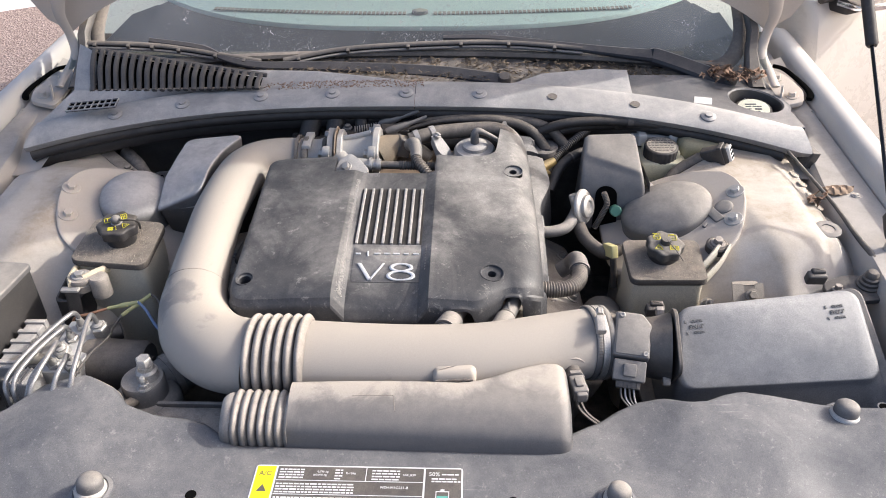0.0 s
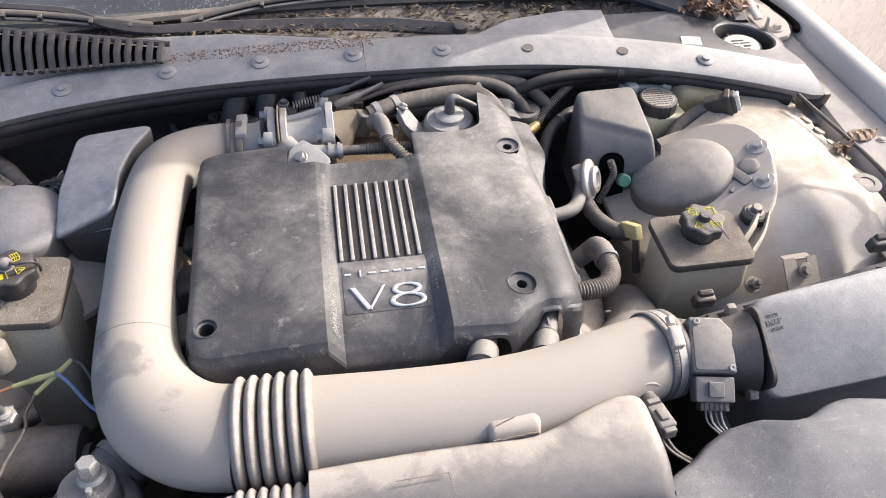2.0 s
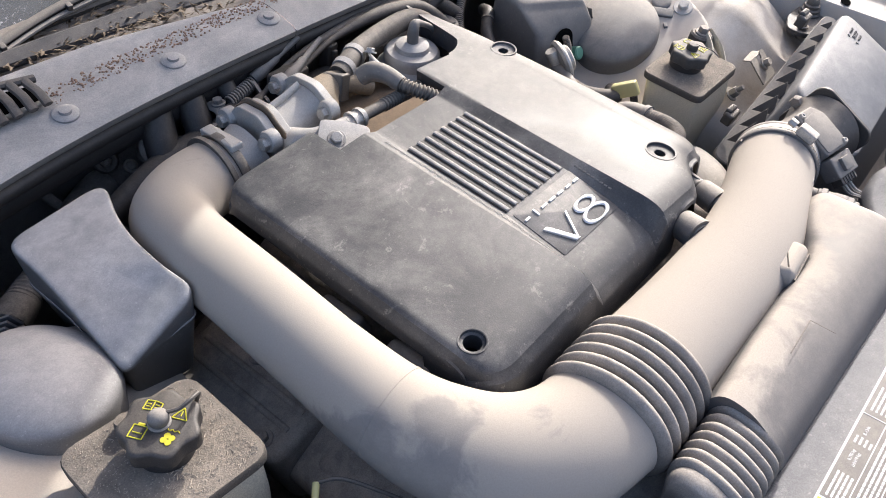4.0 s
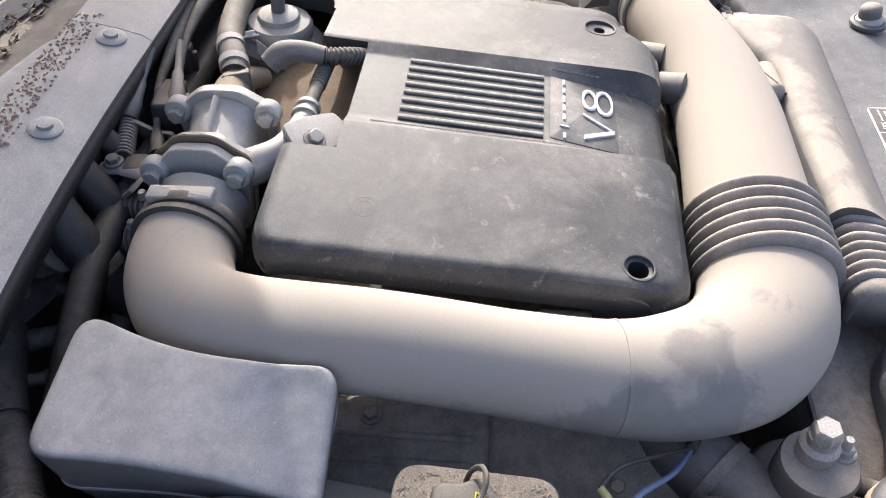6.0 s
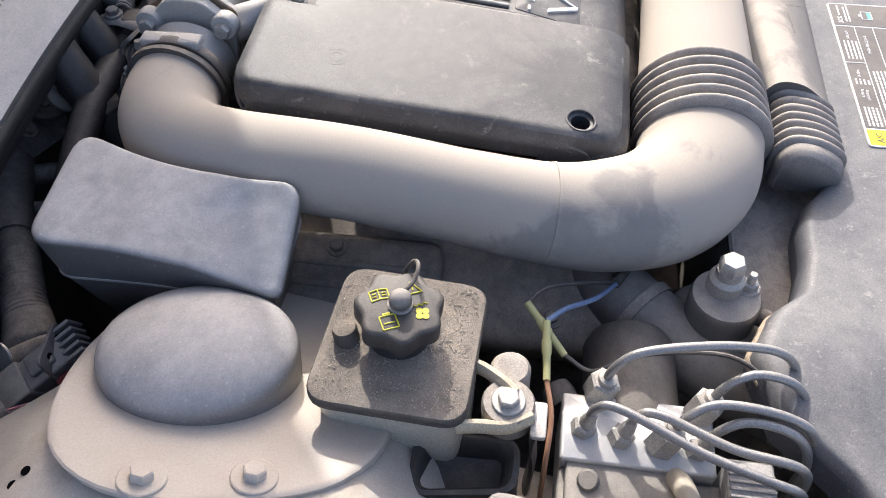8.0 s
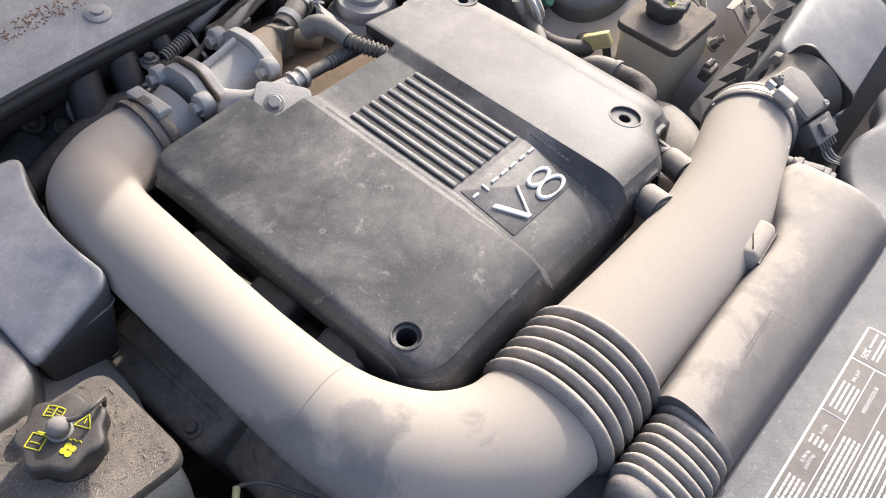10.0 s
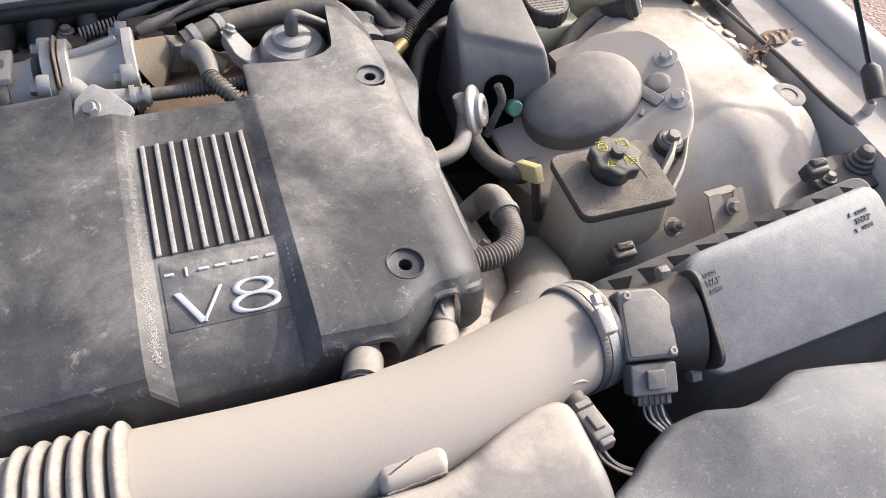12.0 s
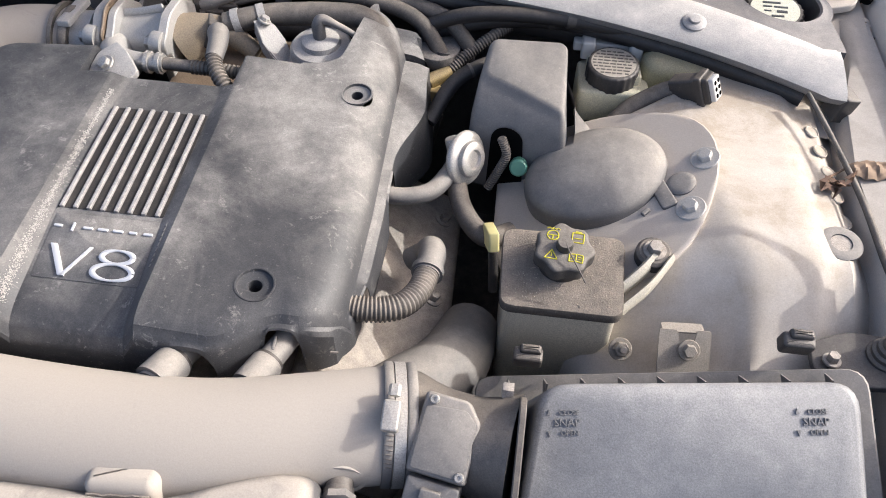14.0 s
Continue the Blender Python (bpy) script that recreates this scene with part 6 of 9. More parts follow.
def flange_plate(x, half, thick, mat, name, top):
    bm = B()
    pts = [(-half - 0.010, top - 0.040), (-half - 0.012, top - 0.012), (-half, top - 0.004), (-0.020, top + 0.012), (0.020, top + 0.012), (half, top - 0.004), (half + 0.012, top - 0.012), (half + 0.010, top - 0.04), (half, top - 0.09), (-half, top - 0.09)]
    m = Matrix.Translation((x, 0.2545, 0)) @ Matrix(((0, 0, 1, 0), (1, 0, 0, 0), (0, 1, 0, 0), (0, 0, 0, 1)))
    prism(bm, rounded([Vector(p) for p in pts], 0.010), [(-thick / 2, 0.001), (-thick / 2 + 0.001, 0), (thick / 2 - 0.001, 0), (thick / 2, 0.001)], m)
    return part(name, bm, mat, throttle)


flange_plate(-0.176, 0.036, 0.012, M_ALU, "front_flange", 0.832)
flange_plate(-0.166, 0.037, 0.003, dusty("gasket", (0.16, 0.11, 0.07), 0.7, 0.6), "gasket", 0.838)
flange_plate(-0.158, 0.036, 0.010, M_ALU, "middle_flange", 0.832)
flange_plate(-0.086, 0.042, 0.012, M_ALU, "rear_flange", 0.836)
for x, y, z in ((-0.184, 0.214, 0.818), (-0.184, 0.296, 0.818), (-0.094, 0.208, 0.821), (-0.094, 0.302, 0.824)):
    bm = B()
    lathe(bm, [(0.014, 0), (0.014, 0.012), (0.0125, 0.014), (0.0, 0.014)], aim((x + 0.008, y, z), (-1, 0, 0.1)), 20)
    boss = part("bolt_boss", bm, M_ALU, throttle)
    bm = B()
    bolt_mesh(bm, 0.0085, 0.008, 0.0, aim((x - 0.006, y, z), (-1, 0, 0.1), 0.2))
    part("bolt", bm, M_STEEL, boss)
# outlet arm with the vacuum union that runs under the cover
bm = B()
sweep(bm, spline([(-0.158, 0.222, 0.800), (-0.150, 0.200, 0.806), (-0.138, 0.184, 0.811), (-0.118, 0.175, 0.815), (-0.096, 0.171, 0.817)], 5), [0.020, 0.018, 0.015, 0.0125, 0.0110], None, 14)
part("side_arm", bm, M_ALU, throttle)
bm = B()
prism(bm, rounded([Vector(p) for p in ((-0.024, -0.016), (0.030, -0.028), (0.040, 0.002), (0.014, 0.022), (-0.010, 0.034), (-0.026, 0.012))], 0.006), soft_levels(-0.004, 0.003, 0.0015), aim((-0.128, 0.150, 0.8205), (-0.12, -0.42, 1)))
ear = part("fixing_ear", bm, M_VALVE, throttle, "pale cast fixing plate with one bolt")
bm = B()
bolt_mesh(bm, 0.0080, 0.006, 0.0115, aim((-0.134, 0.150, 0.8230), (-0.30, -0.5, 0.9)))
part("bolt", bm, M_STEEL, ear)
bm = B()
sweep(bm, [V(-0.100, 0.171, 0.8170), V(-0.070, 0.171, 0.8170)], [0.0110, 0.0110], None, 16)
sweep(bm, [V(-0.092, 0.171, 0.8170), V(-0.087, 0.171, 0.8170)], [0.0140, 0.0140], None, 16)
sweep(bm, [V(-0.078, 0.171, 0.8170), V(-0.073, 0.171, 0.8170)], [0.0135, 0.0135], None, 16)
part("quick_coupling", bm, M_STEEL, throttle)
vac = thing("vacuum_hose", (0.0, 0.17, 0.79), "black corrugated vacuum hose running under the cover", "hose")
bm = B()
sweep(bm, [V(-0.074, 0.171, 0.817), V(-0.036, 0.170, 0.8165)], 0.0078, None, 12)
pts, rr = ribbed(spline([(-0.036, 0.170, 0.8165), (0.0, 0.169, 0.816), (0.045, 0.168, 0.814)], 8), 0.0092, 0.0018, 0.005)
sweep(bm, pts, rr, None, 12)
part("hose", bm, M_HOSE, vac)
vac2 = thing("loom_elbow", (-0.01, 0.2, 0.80), "grey cloth-wrapped loom elbow dropping beside the throttle", "wiring loom")
bm = B()
sweep(bm, spline([(-0.018, 0.224, 0.832), (-0.010, 0.210, 0.841), (-0.004, 0.190, 0.840), (-0.002, 0.166, 0.834)], 6), [0.0125, 0.0135, 0.0120, 0.0105], None, 14)
part("boot", bm, M_GREY, vac2)
bm = B()
pts, rr = ribbed(spline([(-0.002, 0.168, 0.834), (0.002, 0.156, 0.831), (0.013, 0.140, 0.825), (0.030, 0.124, 0.813)], 8), 0.0100, 0.002, 0.005)
sweep(bm, pts, rr, None, 12)
part("conduit", bm, M_HOSE, vac2)
# tan intake plenum glimpsed between throttle and cover
bm = B()
loft(bm, [quad_ring([V(-0.09, 0.10, 0.70), V(0.16, 0.10, 0.70), V(0.16, 0.33, 0.70), V(-0.09, 0.33, 0.70)], 0.03), quad_ring([V(-0.085, 0.12, 0.768), V(0.15, 0.12, 0.772), V(0.15, 0.31, 0.776), V(-0.085, 0.31, 0.776)], 0.03), quad_ring([V(-0.07, 0.14, 0.776), V(0.13, 0.14, 0.78), V(0.13, 0.29, 0.782), V(-0.07, 0.29, 0.782)], 0.03)])
solo("intake_plenum", bm, dusty("rusty_dust", (0.12, 0.08, 0.05), 0.7, 0.75, patch=12.0, dust_color=(0.30, 0.22, 0.15)), "brown dusty intake plenum behind the throttle", "intake plenum")
bm = B()
sweep(bm, spline([(-0.078, 0.256, 0.80), (-0.05, 0.262, 0.812), (-0.02, 0.262, 0.812), (0.02, 0.25, 0.79)], 5), [0.036, 0.022, 0.015, 0.012], None, 18)
solo("plenum_neck", bm, dusty("tan_casting", (0.22, 0.18, 0.13), 0.6, 0.6, patch=14.0, dust_color=(0.34, 0.27, 0.19)), "tan stained casting neck behind the throttle flange", "casting")

# round valve with its top pipe
reg = thing("vacuum_valve", (0.108, 0.253, 0.76), "round dusty vacuum valve with a top pipe in the cover's recess", "valve")
m = aim((0.108, 0.253, 0.778), (0, -0.12, 1))
bm = B()
lathe(bm, [(0.050, -0.03), (0.052, 0.0), (0.052, 0.010), (0.048, 0.014), (0.045, 0.016), (0.041, 0.020), (0.041, 0.032), (0.037, 0.037), (0.026, 0.039), (0.024, 0.045), (0.018, 0.048), (0.010, 0.049), (0.0, 0.049)], m, 40)
part("body", bm, M_VALVE, reg)
bm = B()
sweep(bm, spline([m @ V(0, 0, 0.045), m @ V(0, 0, 0.066), m @ V(0.006, 0.002, 0.074), m @ V(0.022, 0.002, 0.068), m @ V(0.045, 0.004, 0.052), m @ V(0.060, 0.005, 0.030)], 6), [0.0085, 0.0085, 0.007, 0.0045, 0.004, 0.004], None, 14)
part("top_pipe", bm, M_GREY, reg)
bracket = thing("steel_bracket", (0.03, 0.23, 0.80), "bent bright steel bracket beside the valve", "bracket")
bm = B()
rows = []
for u, (a_, b_) in enumerate(((V(0.022, 0.250, 0.838), V(0.034, 0.262, 0.836)), (V(0.026, 0.246, 0.830), V(0.044, 0.266, 0.824)), (V(0.034, 0.238, 0.815), V(0.056, 0.262, 0.808)), (V(0.046, 0.231, 0.801), V(0.064, 0.252, 0.797)), (V(0.060, 0.226, 0.790), V(0.066, 0.240, 0.786)))):
    rows.append([a_ + V(0, 0, -0.001), b_ + V(0, 0, -0.001), b_ + V(0, 0, 0.001), a_ + V(0, 0, 0.001)])
loft(bm, rows)
rows = []
for a_, b_ in ((V(0.024, 0.249, 0.837), V(0.022, 0.250, 0.822)), (V(0.034, 0.238, 0.815), V(0.032, 0.240, 0.800)), (V(0.060, 0.226, 0.790), V(0.058, 0.228, 0.770))):
    rows.append([a_ + V(0.0010, 0, 0), b_ + V(0.0010, 0, 0), b_ - V(0.0010, 0, 0), a_ - V(0.0010, 0, 0)])
loft(bm, rows)
part("plate", bm, M_VALVE, bracket)
bm = B()
bolt_mesh(bm, 0.006, 0.005, 0.009, aim((0.033, 0.258, 0.835), (0.5, 0.2, 1)))
part("bolt", bm, M_STEEL, bracket)

# breather hose over the top
br = thing("breather_hose", (0.08, 0.3, 0.80), "thick grey rubber breather hose with clamps", "hose")
bm = B()
sweep(bm, spline([(-0.022, 0.264, 0.822), (0.002, 0.271, 0.827), (0.030, 0.283, 0.829), (0.065, 0.291, 0.830), (0.110, 0.295, 0.832), (0.150, 0.294, 0.832), (0.176, 0.288, 0.821), (0.190, 0.277, 0.800), (0.195, 0.262, 0.77)], 7), 0.0150, None, 18)
part("hose", bm, M_HOSE, br)
for a, b in (((-0.012, 0.267, 0.824), (-0.003, 0.270, 0.826)), ((0.018, 0.278, 0.828), (0.027, 0.282, 0.829))):
    bm = B()
    sweep(bm, [Vector(a), Vector(b)], 0.0168, None, 18)
    part("clamp", bm, M_VALVE, br)
bm = B()
block(bm, 0.026, 0.030, -0.02, 0.016, 0.004, 0.003, Matrix.Translation((-0.034, 0.258, 0.815)) @ pose(0, 0, 0, 0, 20, 20))
part("coupling", bm, M_BLACK, br)

# throttle cables with ends and a return spring
for k, (pts, tip) in enumerate((([(-0.135, 0.318, 0.798), (-0.10, 0.330, 0.805), (-0.03, 0.345, 0.822), (0.10, 0.352, 0.828), (0.24, 0.345, 0.820), (0.30, 0.32, 0.78)], 0), ([(-0.075, 0.312, 0.805), (-0.04, 0.325, 0.815), (0.04, 0.338, 0.830), (0.14, 0.340, 0.832), (0.22, 0.330, 0.815), (0.27, 0.30, 0.76)], 1))):
    cable = thing("throttle_cable", Vector(pts[0]), "black sheathed throttle cable with a moulded end", "cable", "throttle cables")
    bm = B()
    sweep(bm, spline(pts, 8), [0.0035, 0.004, 0.005, 0.011, 0.011, 0.011], None, 10)
    part("sheath", bm, M_RUBBER, cable)
    bm = B()
    a, b = Vector(pts[0]), Vector(pts[1])
    sweep(bm, [a, a.lerp(b, 0.5), a.lerp(b, 0.9)], [0.009, 0.008, 0.005], None, 10)
    part("end_fitting", bm, M_BLACK, cable)
bm = B()
helix = []
for i in range(140):
    t = i / 139
    p = V(-0.085, 0.366, 0.806).lerp(V(-0.148, 0.348, 0.802), t)
    a = 2 * math.pi * 13 * t
    helix.append(p + V(-0.25 * math.cos(a), 0.97 * math.cos(a), math.sin(a)) * 0.0085)
sweep(bm, helix, 0.0016, None, 6)
solo("return_spring", bm, M_IRON, "coiled steel throttle return spring", "spring")
lever = thing("throttle_lever", (-0.17, 0.34, 0.77), "dusty grey throttle lever bracket", "bracket")
bm = B()
sweep(bm, [V(-0.165, 0.366, 0.803), V(-0.163, 0.345, 0.803), V(-0.168, 0.318, 0.800), V(-0.176, 0.300, 0.796)], [0.009, 0.010, 0.010, 0.008], 0.004, 10, up=V(0, 0, 1))
part("arm", bm, M_GREY, lever)
bm = B()
prism(bm, rounded([Vector(p) for p in ((-0.026, -0.010), (0.022, -0.012), (0.022, 0.010), (-0.026, 0.012))], 0.006), [(-0.002, 0), (0.002, 0)], Matrix.Translation((-0.181, 0.338, 0.786)) @ pose(0, 0, 0, 0, 40, 80))
part("plate", bm, M_IRON, lever)
bm = B()
bolt_mesh(bm, 0.007, 0.006, 0.010, Matrix.Translation((-0.160, 0.352, 0.807)))
part("nut", bm, M_GREY, lever)
bm = B()
prism(bm, rounded([Vector(p) for p in ((-0.040, -0.010), (0.040, -0.016), (0.044, 0.012), (-0.040, 0.012))], 0.006), soft_levels(-0.006, 0.0, 0.002), Matrix.Translation((-0.205, 0.372, 0.768)) @ pose(0, 0, 0, 0, 30, 10))
part("side_plate", bm, M_IRON, lever)
stop = thing("cable_bracket", (-0.09, 0.335, 0.78), "dusty dark cable stop bracket behind the throttle", "bracket")
bm = B()
prism(bm, rounded([Vector(p) for p in ((-0.032, -0.034), (0.034, -0.034), (0.036, 0.016), (0.014, 0.024), (-0.012, 0.014), (-0.034, 0.020))], 0.008), [(-0.002, 0), (0.002, 0)], Matrix.Translation((-0.098, 0.338, 0.790)) @ pose(0, 0, 0, 78, 0, 72))
part("plate", bm, M_IRON, stop)
for p_, d_ in ((V(-0.088, 0.362, 0.812), V(0.75, -0.05, 0.30)), (V(-0.070, 0.316, 0.816), V(0.75, 0.15, 0.25))):
    bm = B()
    lathe(bm, [(0.0085, -0.004), (0.009, 0.0), (0.009, 0.016), (0.0072, 0.020), (0.0062, 0.040), (0.0042, 0.044), (0.0038, 0.085)], aim(p_, d_), 16)
    part("cable_ferrule", bm, M_GREY, stop)
for a_, b_, r_ in ((V(-0.187, 0.366, 0.772), V(-0.190, 0.312, 0.776), 0.0150), (V(-0.213, 0.372, 0.752), V(-0.216, 0.318, 0.757), 0.0185)):
    ch = thing("corrugated_hose", a_, "short corrugated black hose beside the throttle", "hose", "corrugated hoses")
    bm = B()
    pts, rr = ribbed([a_.lerp(b_, i / 8) for i in range(9)], r_, 0.003, 0.0058)
    sweep(bm, pts, rr, None, 18)
    part("hose", bm, M_HOSE, ch)
    bm = B()
    sweep(bm, [b_, b_.lerp(a_, -0.12)], r_ * 0.92, None, 18)
    cl_ = part("clamp", bm, M_STEEL, ch)
    bm = B()
    bolt_mesh(bm, 0.0045, 0.006, 0.006, Matrix.Translation(b_ + V(-0.002, 0.002, r_)))
    part("screw", bm, M_STEEL, cl_)

# dark plumbing and harness along the firewall
rng = random.Random(21)
runs = [([(-0.40, 0.335, 0.72), (-0.25, 0.345, 0.77), (-0.05, 0.34, 0.775), (0.15, 0.335, 0.78), (0.30, 0.33, 0.76)], 0.016), ([(-0.36, 0.33, 0.66), (-0.2, 0.335, 0.735), (0.0, 0.33, 0.745), (0.2, 0.325, 0.74)], 0.012),
        ([(0.22, 0.335, 0.80), (0.30, 0.33, 0.83), (0.42, 0.335, 0.83), (0.55, 0.33, 0.81), (0.6, 0.31, 0.77)], 0.010), ([(0.24, 0.345, 0.79), (0.33, 0.345, 0.815), (0.45, 0.35, 0.815), (0.58, 0.34, 0.79)], 0.010),
        ([(-0.14, 0.325, 0.70), (-0.135, 0.345, 0.77), (-0.13, 0.40, 0.855)], 0.014), ([(-0.20, 0.325, 0.68), (-0.195, 0.345, 0.76), (-0.18, 0.40, 0.855)], 0.020), ([(-0.26, 0.31, 0.66), (-0.255, 0.345, 0.75), (-0.225, 0.40, 0.855)], 0.022),
        ([(0.255, 0.20, 0.745), (0.28, 0.245, 0.775), (0.315, 0.27, 0.79), (0.34, 0.30, 0.78)], 0.010), ([(0.23, 0.24, 0.62), (0.25, 0.27, 0.70), (0.26, 0.31, 0.78)], 0.013)]
for pts, r in runs:
    bm = B()
    sweep(bm, spline(pts, 7), r, None, 12)
    bh = thing("bay_hose", Vector(pts[0]), "dark rubber hose along the firewall", "hose", "firewall hoses")
    part("hose", bm, M_SEAL, bh)
    bm = B()
    q = spline(pts, 7)
    mid_i = len(q) // 2
    sweep(bm, [q[mid_i], q[mid_i].lerp(q[mid_i + 1], 0.6)], r * 1.12, None, 14)
    part("clip_band", bm, M_RUBBER, bh)
for c, s in (((-0.06, 0.33, 0.80), (0.06, 0.03, 0.045)), ((-0.155, 0.335, 0.79), (0.03, 0.025, 0.03)), ((0.03, 0.345, 0.80), (0.022, 0.02, 0.05))):
    bm = B()
    block(bm, s[0], s[1], -s[2] / 2, s[2] / 2, 0.006, 0.004, Matrix.Translation(c) @ pose(0, 0, 0, 8, 5, 12))
    block(bm, s[0] * 0.4, s[1] * 1.2, -s[2] / 4, s[2] / 4, 0.003, 0.002, Matrix.Translation(c) @ pose(0, -0.004, 0.004, 8, 5, 12))
    solo("ignition_connector", bm, M_SEAL, "dark dusty electrical connector near the firewall", "connector", "firewall connectors")
filler = thing("oil_filler", (0.243, 0.322, 0.726), "dusty dark filler cap behind the cover", "filler cap")
bm = B()
lathe(bm, [(0.024, -0.06), (0.024, 0.0), (0.031, 0.004), (0.034, 0.014), (0.031, 0.022), (0.026, 0.024), (0.0, 0.022)], aim((0.250, 0.322, 0.761), (0, -0.1, 1)), 26)
part("cap", bm, M_LOOM, filler)
bm = B()
block(bm, 0.05, 0.018, 0.020, 0.032, 0.005, 0.004, aim((0.238, 0.365, 0.791), (0, -0.1, 1)))
part("grip", bm, M_BLACK, filler)
yel = thing("yellow_fuel_coupling", (0.264, 0.290, 0.752), "dusty yellow and brass fuel line coupling", "coupling")
bm = B()
sweep(bm, [V(0.244, 0.275, 0.754), V(0.271, 0.294, 0.762)], [0.011, 0.0095], None, 14)
part("brass_nut", bm, dusty("brass", (0.45, 0.33, 0.14), 0.4, 0.35, metal=0.7), yel)
bm = B()
sweep(bm, [V(0.247, 0.268, 0.724), V(0.251, 0.270, 0.750)], [0.013, 0.013], None, 12)
part("yellow_sleeve", bm, plain("yellow_plastic", (0.42, 0.32, 0.15), 0.6), yel)
bm = B()
pts, rr = ribbed(spline([(0.271, 0.294, 0.764), (0.294, 0.315, 0.780), (0.324, 0.335, 0.797), (0.344, 0.355, 0.802)], 8), 0.0085, 0.0014, 0.004)
sweep(bm, pts, rr, None, 12)
part("conduit", bm, M_HOSE, yel)

# dusty looms and studs crowding the firewall's passenger side
for pts, r in (([(-0.215, 0.345, 0.690), (-0.225, 0.390, 0.692), (-0.236, 0.440, 0.692), (-0.250, 0.470, 0.690)], 0.014), ([(-0.262, 0.355, 0.684), (-0.284, 0.385, 0.690), (-0.300, 0.430, 0.690), (-0.315, 0.465, 0.690)], 0.017),
               ([(-0.300, 0.360, 0.66), (-0.335, 0.400, 0.68), (-0.360, 0.440, 0.70), (-0.380, 0.470, 0.74)], 0.012), ([(-0.170, 0.400, 0.70), (-0.176, 0.418, 0.76), (-0.165, 0.440, 0.80)], 0.009)):
    fl = thing("firewall_loom", Vector(pts[0]), "dusty taped wiring loom low on the firewall", "wiring loom", "firewall looms")
    bm = B()
    q = spline(pts, 7)
    sweep(bm, q, [r * 0.62 * (1 + 0.10 * math.sin(1.7 * k)) for k in range(9)], None, 12)
    part("loom", bm, M_LOOM, fl)
    for k in (0.3, 0.7):
        bm = B()
        i_ = int(k * (len(q) - 2))
        sweep(bm, [q[i_], q[i_].lerp(q[i_ + 1], 0.7)], r * 0.72, None, 12)
        part("tape", bm, M_HOSE, fl)
for at, way, r in ((V(-0.198, 0.440, 0.772), (-0.2, -0.8, 0.5), 0.015), (V(-0.290, 0.446, 0.742), (-0.3, -0.8, 0.4), 0.017), (V(-0.228, 0.430, 0.736), (-0.2, -0.3, 0.9), 0.024)):
    ft = thing("firewall_fixing", at, "dusty round washer and nut on the firewall", "fixing", "firewall fixings")
    bm = B()
    lathe(bm, [(r, -0.006), (r, 0.0), (r * 0.82, 0.004), (r * 0.5, 0.004)], aim(at, way), 22, caps=False)
    part("washer", bm, M_LOOM, ft)
    bm = B()
    bolt_mesh(bm, r * 0.45, 0.007, 0.0, aim(at, way), 0.008)
    part("nut", bm, M_IRON, ft)
# corrugated breather hoses and an upright strip beside the throttle
for a, b, r in ((V(-0.204, 0.373, 0.748), V(-0.200, 0.322, 0.752), 0.0145), (V(-0.170, 0.364, 0.760), V(-0.165, 0.326, 0.760), 0.0105)):
    ch = thing("breather_hose", a, "dusty grey corrugated breather hose beside the throttle", "hose", "breather hoses")
    bm = B()
    pts, rr = ribbed([a, a.lerp(b, 0.5), b], r, 0.0022, 0.0050, 6)
    sweep(bm, pts, rr, None, 18)
    part("corrugated_tube", bm, M_LOOM, ch)
    bm = B()
    sweep(bm, spline([a + V(0, 0.001, 0), a + V(-0.004, 0.012, -0.008), a + V(-0.008, 0.016, -0.030)], 4), [r * 1.06, r, r * 0.9], None, 14)
    part("end_boot", bm, M_LOOM, ch)
us = thing("upright_strip", (-0.19, 0.39, 0.70), "dusty dark steel strip standing beside the throttle", "bracket")
bm = B()
sweep(bm, spline([(-0.146, 0.372, 0.772), (-0.158, 0.378, 0.755), (-0.182, 0.398, 0.722), (-0.196, 0.412, 0.700)], 5), [0.007, 0.008, 0.009, 0.012], 0.0015, 8, up=V(0.5, -0.7, 0.4))
part("strip", bm, M_LOOM, us)
bm = B()
lathe(bm, [(0.010, -0.003), (0.010, 0.003), (0.005, 0.006), (0.0, 0.006)], aim((-0.146, 0.370, 0.774), (0.3, -0.6, 0.7)), 16)
part("fixing", bm, M_IRON, us)
hb = thing("heater_bracket", (-0.25, 0.43, 0.72), "dusty dark pressed bracket on the firewall", "bracket")
bm = B()
prism(bm, rounded([Vector(p) for p in ((-0.05, -0.035), (0.02, -0.045), (0.05, -0.010), (0.045, 0.045), (-0.005, 0.035), (-0.045, 0.020))], 0.014), soft_levels(-0.004, 0.0, 0.0015), aim((-0.245, 0.448, 0.728), (-0.15, -0.75, 0.6)))
part("plate", bm, M_LOOM, hb)
bm = B()
bolt_mesh(bm, 0.007, 0.006, 0.010, aim((-0.262, 0.440, 0.722), (-0.15, -0.75, 0.6)))
part("bolt", bm, M_IRON, hb)

# corrugated stubs, stay and stud between throttle and firewall
for a, b, r in ((V(-0.150, 0.345, 0.742), V(-0.148, 0.384, 0.740), 0.0135), (V(-0.192, 0.335, 0.742), V(-0.194, 0.380, 0.738), 0.0175)):
    stub = thing("corrugated_stub", b, "short black corrugated hose beside the throttle", "hose", "corrugated stubs")
    bm = B()
    pts, rr = ribbed([a.lerp(b, k / 20) for k in range(21)], r, 0.0025, 0.0055)
    sweep(bm, pts, rr, None, 18)
    part("bellows", bm, M_HOSE, stub, sharp=70)
    bm = B()
    sweep(bm, [b, b + V(-0.002, 0.012, -0.004), b + V(-0.006, 0.030, -0.018)], [r * 0.9, r * 0.92, r * 0.8], None, 16)
    part("end", bm, M_RUBBER, stub)
